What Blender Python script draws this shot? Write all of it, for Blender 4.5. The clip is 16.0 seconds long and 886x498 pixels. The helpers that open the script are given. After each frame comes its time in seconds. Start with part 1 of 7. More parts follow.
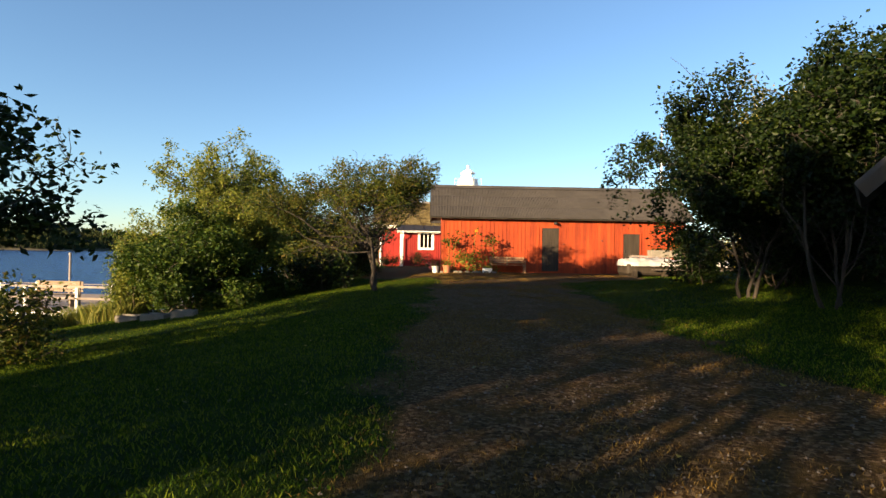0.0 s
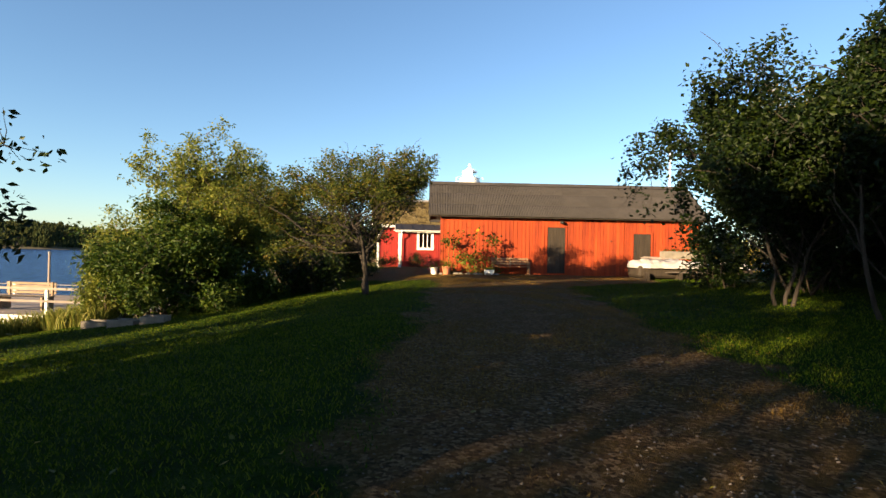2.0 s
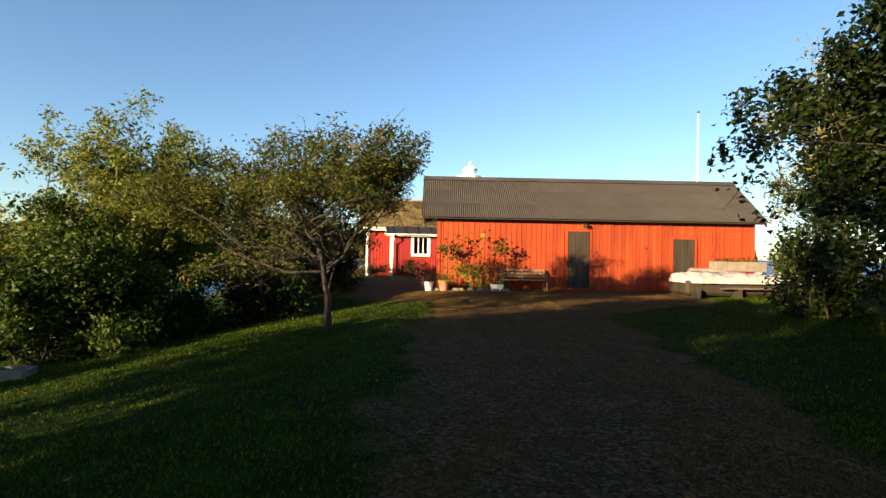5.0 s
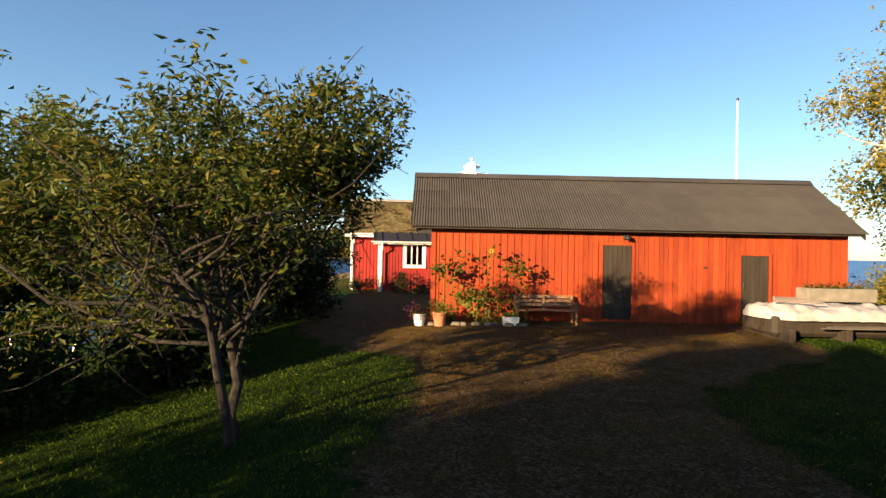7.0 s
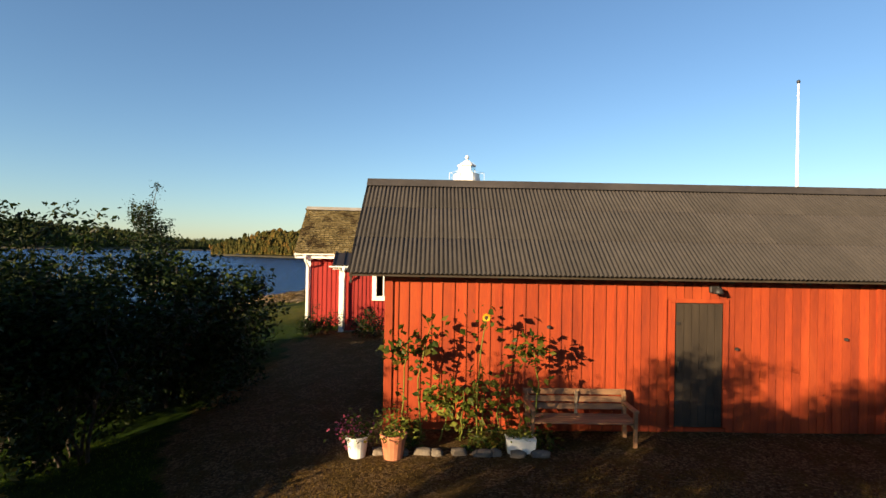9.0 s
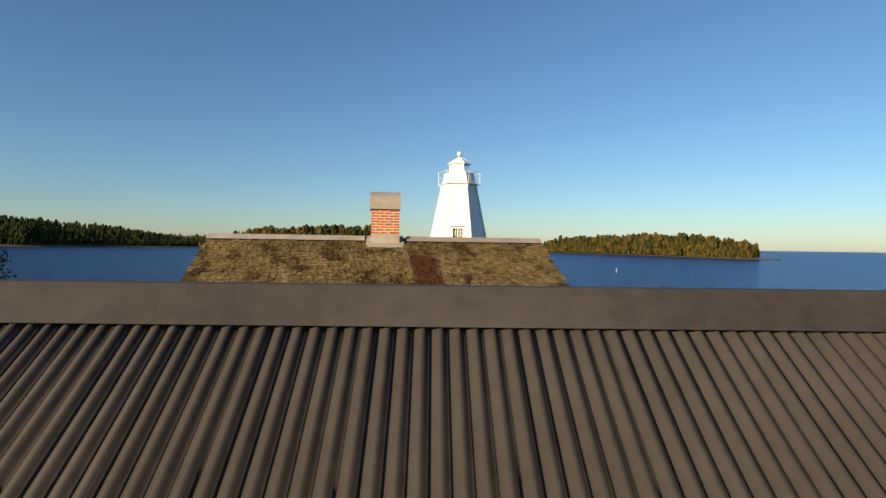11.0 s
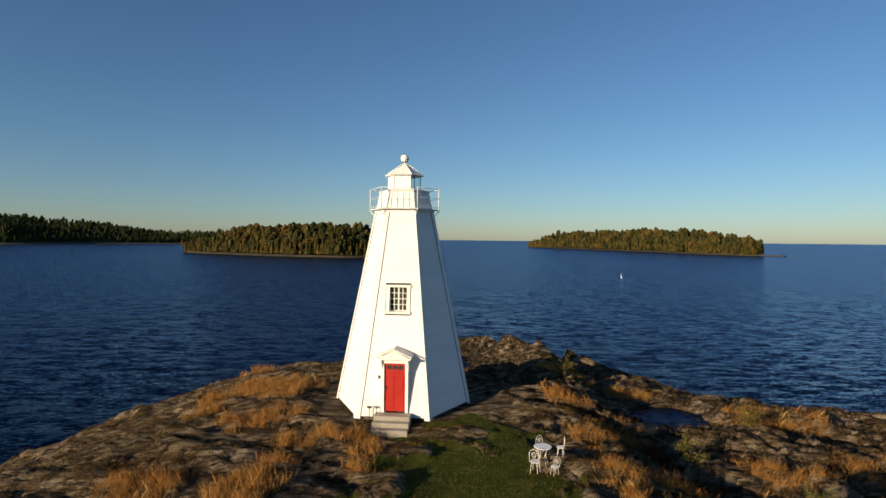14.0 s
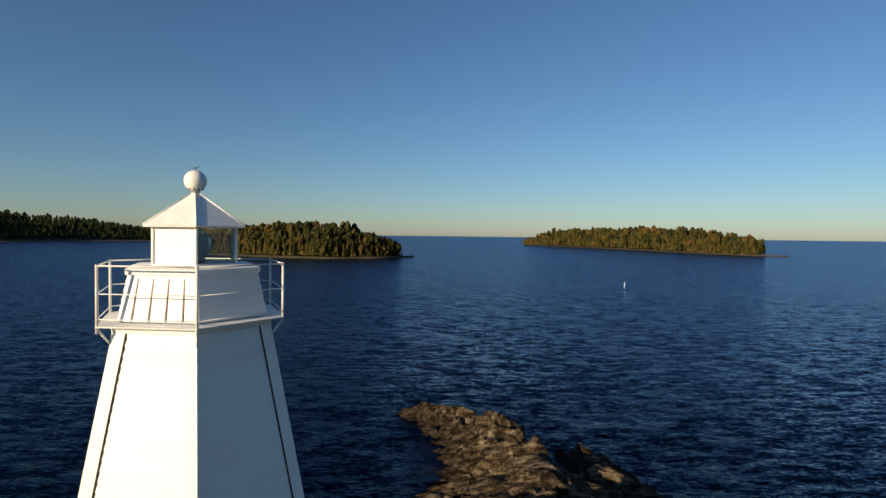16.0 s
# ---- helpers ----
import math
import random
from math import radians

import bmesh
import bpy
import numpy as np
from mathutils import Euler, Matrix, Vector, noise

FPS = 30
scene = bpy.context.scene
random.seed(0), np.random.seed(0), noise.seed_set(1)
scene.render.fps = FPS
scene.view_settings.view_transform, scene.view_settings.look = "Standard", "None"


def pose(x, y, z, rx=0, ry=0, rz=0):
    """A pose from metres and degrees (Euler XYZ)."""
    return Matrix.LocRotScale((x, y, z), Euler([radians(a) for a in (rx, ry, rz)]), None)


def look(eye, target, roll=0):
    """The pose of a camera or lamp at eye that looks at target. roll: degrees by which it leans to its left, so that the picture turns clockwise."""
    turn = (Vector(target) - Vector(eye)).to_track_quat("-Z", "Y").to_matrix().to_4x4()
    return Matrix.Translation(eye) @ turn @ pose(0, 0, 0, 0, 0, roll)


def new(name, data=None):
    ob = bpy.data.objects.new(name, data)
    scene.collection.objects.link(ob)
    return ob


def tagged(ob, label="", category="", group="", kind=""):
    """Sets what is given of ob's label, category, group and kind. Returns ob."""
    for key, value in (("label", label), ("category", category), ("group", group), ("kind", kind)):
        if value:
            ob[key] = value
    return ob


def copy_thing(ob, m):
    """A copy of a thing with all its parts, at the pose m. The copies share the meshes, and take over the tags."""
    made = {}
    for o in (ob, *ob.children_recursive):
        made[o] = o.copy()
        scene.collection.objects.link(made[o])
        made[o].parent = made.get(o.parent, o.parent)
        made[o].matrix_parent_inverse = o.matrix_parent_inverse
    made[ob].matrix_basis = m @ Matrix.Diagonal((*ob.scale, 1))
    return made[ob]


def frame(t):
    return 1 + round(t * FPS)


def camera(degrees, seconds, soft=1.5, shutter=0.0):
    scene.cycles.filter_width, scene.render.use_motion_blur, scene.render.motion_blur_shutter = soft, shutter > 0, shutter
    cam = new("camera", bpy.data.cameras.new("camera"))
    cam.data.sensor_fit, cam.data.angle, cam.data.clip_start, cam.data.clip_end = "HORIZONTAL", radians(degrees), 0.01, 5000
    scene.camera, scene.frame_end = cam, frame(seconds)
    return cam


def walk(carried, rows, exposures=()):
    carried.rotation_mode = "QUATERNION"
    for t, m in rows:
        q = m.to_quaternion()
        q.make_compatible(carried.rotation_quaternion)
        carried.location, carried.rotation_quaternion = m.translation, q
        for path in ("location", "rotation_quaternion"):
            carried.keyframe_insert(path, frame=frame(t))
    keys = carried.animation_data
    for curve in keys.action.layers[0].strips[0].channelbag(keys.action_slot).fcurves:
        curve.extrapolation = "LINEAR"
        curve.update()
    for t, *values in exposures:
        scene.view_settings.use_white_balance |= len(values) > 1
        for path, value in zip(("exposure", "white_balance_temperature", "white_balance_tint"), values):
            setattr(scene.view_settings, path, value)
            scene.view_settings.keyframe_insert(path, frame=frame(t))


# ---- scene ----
cam = camera(79.4, 16.0)
PATH = [
    (0, (0.0, 0.0, 4.914), (-0.028, 2.0, 4.931), 1.0),
    (1.5, (0.059, 0.883, 4.924), (0.025, 2.882, 4.941), 1.2),
    (4, (0.086, 3.747, 5.08), (0.054, 5.747, 5.099), 1.1),
    (6.5, (0.123, 8.407, 5.685), (0.086, 10.406, 5.699), 1.0),
    (7, (0.13, 9.624, 5.858), (0.095, 11.623, 5.869), 1.1),
    (8, (0.236, 12.269, 6.354), (0.204, 14.269, 6.364), 1.0),
    (9, (0.561, 15.217, 6.841), (0.534, 17.217, 6.846), 1.0),
    (9.6, (0.682, 17.25, 7.282), (0.661, 19.25, 7.28), 1.1),
    (11.8, (1.447, 26.704, 8.93), (1.438, 28.704, 8.914), 0.7),
    (12.5, (2.039, 30.468, 9.61), (2.033, 32.468, 9.589), 0.9),
    (13, (2.58, 33.429, 10.297), (2.576, 35.429, 10.268), 0.9),
    (13.5, (3.147, 36.333, 10.958), (3.145, 38.333, 10.928), 0.7),
    (14, (3.776, 39.357, 11.694), (3.774, 41.357, 11.656), 0.6),
    (14.5, (4.377, 42.782, 12.35), (4.377, 44.782, 12.313), 0.5),
    (15.5, (5.752, 50.368, 13.748), (5.755, 52.367, 13.695), 0.6),
    (16, (6.25, 54.489, 14.47), (6.266, 56.488, 14.416), 0.7),
]
walk(cam, [(t, look(eye, target, roll)) for t, eye, target, roll in PATH],
     exposures=[(0.0, 1.96, 7000, 10), (7.0, 1.86, 7000, 10), (9.6, 1.33, 6700, 10), (11.8, 0.74, 6150, 10), (16.0, 0.47, 6050, 10)])

# ---- light: a low evening sun from behind on the near side of the bay, clear sky ----
SUN_AZ, SUN_EL = 46.0, 12.8
world = bpy.data.worlds.new("world")
scene.world = world
world.use_nodes = True
wn = world.node_tree.nodes
sky = wn.new("ShaderNodeTexSky")
sky.sky_type, sky.sun_disc = "NISHITA", False
sky.sun_elevation, sky.sun_rotation = radians(SUN_EL), radians(270 - SUN_AZ)
sky.air_density, sky.dust_density, sky.ozone_density = 1.0, 0.25, 3.8
world.node_tree.links.new(sky.outputs[0], wn["Background"].inputs[0])
wn["Background"].inputs[1].default_value = 0.068
sun_data = bpy.data.lights.new("sun", "SUN")
sun_data.energy, sun_data.angle, sun_data.color = 5.0, radians(0.5), (1.0, 0.76, 0.46)
sun = new("sun", sun_data)
sun.matrix_world = look((0, 0, 60), (math.cos(radians(SUN_AZ)), math.sin(radians(SUN_AZ)), 60 - math.tan(radians(SUN_EL))))


# ---- materials ----
class Nodes:
    """A small builder of node materials."""

    def __init__(self, name):
        self.m = bpy.data.materials.new(name)
        self.m.use_nodes = True
        self.t = self.m.node_tree
        self.b = self.t.nodes["Principled BSDF"]
        self.out = self.t.nodes["Material Output"]

    def n(self, kind, **inputs):
        node = self.t.nodes.new("ShaderNode" + kind)
        for key, value in inputs.items():
            self.put(node.inputs[key], value)
        return node

    def put(self, socket, value):
        if isinstance(value, bpy.types.NodeSocket):
            self.t.links.new(value, socket)
        else:
            socket.default_value = value

    def coords(self, scale=(1, 1, 1)):
        c = self.n("TexCoord")
        mp = self.n("Mapping")
        self.put(mp.inputs["Vector"], c.outputs["Object"])
        mp.inputs["Scale"].default_value = scale
        return mp.outputs[0]

    def noise(self, vec, scale, detail=5.0, rough=0.6):
        node = self.n("TexNoise", Scale=scale, Detail=detail, Roughness=rough)
        self.put(node.inputs["Vector"], vec)
        return node.outputs[0]

    def ramp(self, fac, stops):
        r = self.n("ValToRGB")
        self.put(r.inputs[0], fac)
        e = r.color_ramp.elements
        while len(e) < len(stops):
            e.new(0.5)
        for el, (p, c) in zip(e, stops):
            el.position, el.color = p, (*c, 1)
        return r.outputs[0]

    def mix(self, fac, a, b, blend="MIX"):
        x = self.n("Mix")
        x.data_type, x.blend_type = "RGBA", blend
        self.put(x.inputs[0], fac)
        self.put(x.inputs[6], a if isinstance(a, bpy.types.NodeSocket) else (*a, 1))
        self.put(x.inputs[7], b if isinstance(b, bpy.types.NodeSocket) else (*b, 1))
        return x.outputs[2]

    def math(self, op, a, b=0.0, clamp=False):
        x = self.n("Math")
        x.operation, x.use_clamp = op, clamp
        self.put(x.inputs[0], a)
        self.put(x.inputs[1], b)
        return x.outputs[0]

    def bump(self, height, strength, dist=0.02, normal=None):
        x = self.n("Bump", Strength=strength, Distance=dist)
        self.put(x.inputs["Height"], height)
        if normal is not None:
            self.put(x.inputs["Normal"], normal)
        return x.outputs[0]

    def done(self, color=None, rough=0.7, normal=None, metal=0.0, spec=0.5):
        if color is not None:
            self.put(self.b.inputs["Base Color"], color if isinstance(color, bpy.types.NodeSocket) else (*color, 1))
        self.put(self.b.inputs["Roughness"], rough)
        self.b.inputs["Metallic"].default_value = metal
        self.b.inputs["Specular IOR Level"].default_value = spec
        if normal is not None:
            self.put(self.b.inputs["Normal"], normal)
        return self.m


def worn(name, dark, mid, light, scale=3.0, stretch=(1, 1, 1), rough=0.7, bump=0.3, dist=0.01, metal=0.0, vary=0.25, grain=14.0, spec=0.4):
    """A surface with stains at one scale, grain at another, and a shade of its own for each piece."""
    k = Nodes(name)
    v = k.coords(stretch)
    big = k.noise(v, scale, 4, 0.6)
    fine = k.noise(v, scale * grain, 6, 0.65)
    col = k.ramp(big, [(0.3, dark), (0.5, mid), (0.72, light)])
    col = k.mix(0.35, col, k.ramp(fine, [(0.3, dark), (0.7, light)]))
    rnd = k.n("ObjectInfo").outputs["Random"]
    gain = k.math("MULTIPLY_ADD", rnd, vary)
    gain.node.inputs[2].default_value = 1 - vary / 2
    hsv = k.n("HueSaturation")
    k.put(hsv.inputs["Color"], col)
    k.put(hsv.inputs["Value"], gain)
    rg = k.math("MULTIPLY_ADD", fine, 0.25)
    rg.node.inputs[2].default_value = rough - 0.12
    return k.done(hsv.outputs[0], rg, k.bump(fine, bump, dist), metal, spec)


def shingle_mat(name, joined, dark, mid, light, lichen):
    """Weathered roof shingles: a shade for each one, moss, pale lichen and a rusty streak running down across them."""
    k = Nodes(name)
    at = k.n("NewGeometry")
    v = at.outputs["Position"]
    own = at.outputs["Random Per Island"] if joined else k.n("ObjectInfo").outputs["Random"]
    big, mid_n, fine = k.noise(v, 0.9, 4), k.noise(v, 5.5, 5, 0.65), k.noise(v, 30, 5, 0.7)
    f = k.math("ADD", k.math("MULTIPLY", own, 0.20), k.math("ADD", k.math("MULTIPLY", big, 0.30), k.math("MULTIPLY", mid_n, 0.50)))
    col = k.ramp(f, [(0.34, dark), (0.47, mid), (0.60, light), (0.70, lichen)])
    col = k.mix(0.5, col, k.ramp(fine, [(0.36, dark), (0.52, mid), (0.68, lichen)]))
    ragged = k.math("ADD", k.math("MULTIPLY", mid_n, 0.55), k.math("MULTIPLY", fine, 0.45))
    # dark moss in ragged blotches
    patch = k.math("ADD", k.math("MULTIPLY", k.noise(v, 1.7, 3), 0.75), k.math("MULTIPLY", ragged, 0.6))
    moss = k.math("MULTIPLY", k.math("SUBTRACT", patch, 0.70), 14.0, True)
    col = k.mix(k.math("MULTIPLY", moss, 0.85), col, (0.030, 0.017, 0.007))
    # the rusty streak below the chimney, in the roof's own length and depth
    m = k.n("Mapping", Vector=v)
    m.vector_type = "TEXTURE"
    m.inputs["Location"].default_value = (-4.85, 33.7, 0.0)
    m.inputs["Rotation"].default_value = (0, 0, radians(8.3))
    uv = k.n("SeparateXYZ", Vector=m.outputs[0])
    mid_line = k.math("ADD", uv.outputs[0], k.math("MULTIPLY", uv.outputs[1], 0.11))
    off = k.math("ABSOLUTE", k.math("SUBTRACT", mid_line, 5.93))
    edge = k.math("SUBTRACT", k.math("ADD", 0.02, k.math("MULTIPLY", ragged, 0.75)), off)
    streak = k.math("MULTIPLY", edge, 9.0, True)
    ends = k.math("MULTIPLY", k.math("MULTIPLY", k.math("SUBTRACT", uv.outputs[1], 0.35), 3.0, True), k.math("MULTIPLY", k.math("SUBTRACT", 3.0, uv.outputs[1]), 2.0, True))
    col = k.mix(k.math("MULTIPLY", k.math("MULTIPLY", streak, ends), 0.9), col, (0.060, 0.019, 0.008))
    return k.done(col, 0.95, k.bump(k.math("ADD", fine, k.math("MULTIPLY", mid_n, 1.5)), 1.0, 0.02), spec=0.12)


def leaf_mat(name, stops, translucent=0.35, rough=0.5, spec=0.16):
    """Leaves: each has a shade of its own; light comes through them."""
    k = Nodes(name)
    isl = k.n("NewGeometry").outputs["Random Per Island"]
    v = k.coords()
    drift = k.noise(v, 0.9, 2)
    f = k.math("ADD", k.math("MULTIPLY", isl, 0.7), k.math("MULTIPLY", drift, 0.45))
    col = k.ramp(f, stops)
    k.done(col, rough, spec=spec)
    tr = k.n("BsdfTranslucent")
    k.put(tr.inputs[0], col)
    mx = k.n("MixShader")
    mx.inputs[0].default_value = translucent
    k.t.links.new(k.b.outputs[0], mx.inputs[1])
    k.t.links.new(tr.outputs[0], mx.inputs[2])
    k.t.links.new(mx.outputs[0], k.out.inputs[0])
    return k.m


def ground_mat():
    """Lawn, gravel and bare rock, blended by the masks that the ground carries."""
    k = Nodes("ground")
    v = k.coords()
    b = k.noise(v, 2.5, 6)
    c, d = k.noise(v, 22, 6, 0.7), k.noise(v, 90, 4, 0.7)
    grass = k.ramp(k.math("ADD", k.math("MULTIPLY", b, 0.5), k.math("MULTIPLY", c, 0.5)),
                   [(0.32, (0.0034, 0.00935, 0.00085)), (0.5, (0.0119, 0.0298, 0.0017)), (0.68, (0.0391, 0.0638, 0.0051))])
    fm = k.n("Attribute")
    fm.attribute_name = "meadow"
    turf = k.ramp(k.math("ADD", k.math("MULTIPLY", b, 0.5), k.math("MULTIPLY", c, 0.5)), [(0.34, (0.0204, 0.0289, 0.0051)), (0.5, (0.0561, 0.0697, 0.011)), (0.68, (0.145, 0.119, 0.0298))])
    grass = k.mix(fm.outputs["Fac"], grass, turf)
    vor = k.n("TexVoronoi", Scale=38.0)
    k.put(vor.inputs["Vector"], v)
    peb = k.mix(0.5, k.ramp(c, [(0.3, (0.0119, 0.00765, 0.0034)), (0.7, (0.187, 0.106, 0.0382))]), k.ramp(k.n("SeparateColor", Color=vor.outputs["Color"]).outputs[0],
                [(0.1, (0.0102, 0.0068, 0.0034)), (0.6, (0.0935, 0.0595, 0.0289)), (0.95, (0.289, 0.2, 0.111))]))
    mossy = k.math("MULTIPLY", k.math("GREATER_THAN", k.math("ADD", k.math("MULTIPLY", b, 0.6), k.math("MULTIPLY", c, 0.4)), 0.51), 0.62)
    gravel = k.mix(mossy, peb, (0.0663, 0.0425, 0.00935))
    rv = k.coords((0.8, 1.1, 1.0))
    wav = k.noise(rv, 2.2, 8, 0.72)
    rock = k.ramp(k.math("ADD", k.math("MULTIPLY", wav, 0.7), k.math("MULTIPLY", b, 0.3)),
                  [(0.34, (0.0255, 0.017, 0.011)), (0.42, (0.132, 0.0952, 0.0595)), (0.53, (0.315, 0.234, 0.149)), (0.68, (0.493, 0.391, 0.264))])
    rock = k.mix(k.math("MULTIPLY", k.n("RGBToBW", Color=k.ramp(k.noise(v, 9.0, 6, 0.75), [(0.36, (1, 1, 1)), (0.50, (0, 0, 0))])).outputs[0], 0.55), rock, (0.035, 0.026, 0.017))
    warp = k.n("VectorMath")
    warp.operation = "MULTIPLY_ADD"
    k.put(warp.inputs[0], k.n("TexNoise", Scale=0.9, Detail=4.0, Vector=v).outputs["Color"])
    warp.inputs[1].default_value = (0.35, 0.35, 0.35)
    turn = k.n("Mapping", Vector=v)
    turn.inputs["Rotation"].default_value = (0, 0, 0.5)
    turn.inputs["Scale"].default_value = (0.33, 1.7, 1.2)
    k.put(warp.inputs[2], turn.outputs[0])
    fis = k.n("TexVoronoi", Scale=0.9, Vector=warp.outputs[0])
    fis.feature = "DISTANCE_TO_EDGE"
    fis2 = k.n("TexVoronoi", Scale=2.9, Vector=warp.outputs[0])
    fis2.feature = "DISTANCE_TO_EDGE"
    split = k.math("MULTIPLY", k.math("MULTIPLY", fis.outputs["Distance"], 8.0, True), k.math("MULTIPLY_ADD", k.math("MULTIPLY", fis2.outputs["Distance"], 7.0, True), 0.4))
    split.node.inputs[1].links[0].from_node.inputs[2].default_value = 0.6
    rock = k.mix(split, (0.030, 0.023, 0.015), rock)
    grain = k.n("Mapping", Vector=v)
    grain.inputs["Rotation"].default_value = (0, 0, 0.5)
    grain.inputs["Scale"].default_value = (0.5, 2.0, 2.0)
    strata = k.noise(grain.outputs[0], 1.1, 6, 0.62)
    seam = k.math("SUBTRACT", 1.0, k.math("MULTIPLY", k.math("ABSOLUTE", k.math("SUBTRACT", strata, 0.47)), 30.0, True))
    rock = k.mix(k.math("MULTIPLY", seam, 0.75), rock, (0.022, 0.016, 0.011))
    rock = k.mix(k.math("MULTIPLY", k.math("SUBTRACT", strata, 0.54), 7.0, True), rock, (0.46, 0.37, 0.26))
    lichen = k.ramp(k.noise(v, 1.3, 6, 0.7), [(0.48, (0, 0, 0)), (0.56, (1, 1, 1))])
    rock = k.mix(k.math("MULTIPLY", k.n("RGBToBW", Color=lichen).outputs[0], 0.40), rock, (0.115, 0.075, 0.028))
    fg = k.n("Attribute")
    fg.attribute_name = "gravel"
    fr = k.n("Attribute")
    fr.attribute_name = "rock"
    fw = k.n("Attribute")
    fw.attribute_name = "wet_shade"
    jag = k.math("MULTIPLY", k.math("SUBTRACT", b, 0.5), 0.9)
    mg = k.math("MULTIPLY", k.math("SUBTRACT", k.math("ADD", fg.outputs["Fac"], jag), 0.38), 4.0, True)
    mr = k.math("MULTIPLY", k.math("SUBTRACT", k.math("ADD", fr.outputs["Fac"], jag), 0.42), 5.0, True)
    col = k.mix(mr, k.mix(mg, grass, gravel), rock)
    # darkens rock wet at the waterline, and paints shade on the low rock above
    col = k.mix(k.math("MULTIPLY", fw.outputs["Fac"], 0.8), col, (0.018, 0.013, 0.010))
    h = k.math("ADD", k.math("MULTIPLY", c, 0.6), k.math("MULTIPLY", d, 0.4))
    hr = k.math("ADD", k.math("ADD", k.math("MULTIPLY", wav, 2.4), k.math("MULTIPLY", c, 1.7)), k.math("ADD", k.math("MULTIPLY", split, 1.3), k.math("MULTIPLY", seam, -2.2)))
    hh = k.n("Mix", Factor=mr, A=h, B=hr)
    bump = k.bump(hh.outputs[0], 1.0, 0.12)
    return k.done(col, 0.9, bump, spec=0.06)


def water_mat():
    """Rippled water: the ripples tilt the surface by the same amount near and far."""
    k = Nodes("lake_water")
    tilt = None
    for stretch, scale, detail, rough, gain in (((0.5, 1.3, 1.0), 0.9, 3.0, 0.6, 0.72), ((0.6, 1.6, 1.0), 3.6, 4.0, 0.65, 1.0)):
        v = k.coords(stretch)
        v.node.inputs["Rotation"].default_value = (0, 0, radians(-14))
        c = k.n("TexNoise", Scale=scale, Detail=detail, Roughness=rough, Vector=v).outputs["Color"]
        m = k.n("VectorMath")
        m.operation = "MULTIPLY_ADD"
        k.put(m.inputs[0], c)
        m.inputs[1].default_value = (gain * 1.0, gain * 1.5, 0.0)
        m.inputs[2].default_value = (-gain * 0.5, -gain * 0.75, 0.0)
        if tilt is None:
            tilt = m.outputs[0]
        else:
            a = k.n("VectorMath")
            k.put(a.inputs[0], tilt)
            k.put(a.inputs[1], m.outputs[0])
            tilt = a.outputs[0]
    up = k.n("VectorMath")
    k.put(up.inputs[0], tilt)
    up.inputs[1].default_value = (0, 0, 1)
    nn = k.n("VectorMath")
    nn.operation = "NORMALIZE"
    k.put(nn.inputs[0], up.outputs[0])
    w1 = k.noise(k.coords(), 0.02, 4)
    col = k.ramp(w1, [(0.35, (0.00015, 0.0008, 0.0042)), (0.65, (0.0003, 0.0015, 0.0078))])
    depth = k.n("BsdfDiffuse", Color=col)
    gloss = k.n("BsdfGlossy", Color=(0.37, 0.50, 0.74, 1), Roughness=0.16, Normal=nn.outputs[0])
    edge = k.n("Fresnel", IOR=1.22, Normal=nn.outputs[0])
    both = k.n("MixShader", Fac=edge.outputs[0])
    k.t.links.new(depth.outputs[0], both.inputs[1])
    k.t.links.new(gloss.outputs[0], both.inputs[2])
    k.t.links.new(both.outputs[0], k.out.inputs[0])
    k.t.nodes.remove(k.b)
    return k.m


def glass_mat():
    k = Nodes("window_glass")
    k.b.inputs["Transmission Weight"].default_value = 1.0
    k.b.inputs["IOR"].default_value = 1.45
    return k.done((0.9, 0.95, 0.93), 0.01)


def forest_mat(name, stops):
    k = Nodes(name)
    isl = k.n("NewGeometry").outputs["Random Per Island"]
    v = k.coords()
    f = k.math("ADD", k.math("MULTIPLY", isl, 0.65), k.math("MULTIPLY", k.noise(v, 0.03, 3), 0.5))
    col = k.ramp(f, stops)
    col = k.mix(k.math("MULTIPLY", k.noise(v, 0.9, 5, 0.7), 0.6), col, (0.01, 0.015, 0.006))
    return k.done(col, 0.9, k.bump(k.noise(v, 0.7, 5, 0.8), 1.0, 0.8), spec=0.1)


M_GROUND, M_WATER, M_GLASS = ground_mat(), water_mat(), glass_mat()
M_RED = worn("falu_red_paint", (0.139, 0.0148, 0.00328), (0.254, 0.0312, 0.00492), (0.328, 0.0525, 0.00902), 1.2, (2.5, 2.5, 0.35), 0.85, 0.5, 0.006, vary=0.35)
M_REDCLEAN = worn("red_house_paint", (0.18, 0.00984, 0.0082), (0.262, 0.0148, 0.0115), (0.312, 0.0246, 0.0164), 1.2, (2, 2, 0.4), 0.75, 0.3, 0.004, vary=0.2)
M_WHITE = worn("white_paint", (0.66, 0.64, 0.58), (0.78, 0.76, 0.71), (0.83, 0.82, 0.78), 1.5, (1, 1, 1), 0.55, 0.15, 0.003, vary=0.06)
M_TOWER = worn("tower_white_paint", (0.72, 0.71, 0.68), (0.80, 0.79, 0.76), (0.84, 0.83, 0.80), 0.8, (0.5, 0.5, 2.0), 0.5, 0.15, 0.003, vary=0.05)
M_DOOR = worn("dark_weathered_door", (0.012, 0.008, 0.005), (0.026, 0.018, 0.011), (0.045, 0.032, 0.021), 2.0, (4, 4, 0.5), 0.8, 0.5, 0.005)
M_REDDOOR = worn("glossy_red_door", (0.30, 0.012, 0.008), (0.38, 0.018, 0.012), (0.42, 0.03, 0.02), 1.5, (1, 1, 1), 0.4, 0.1, 0.002, vary=0.1)
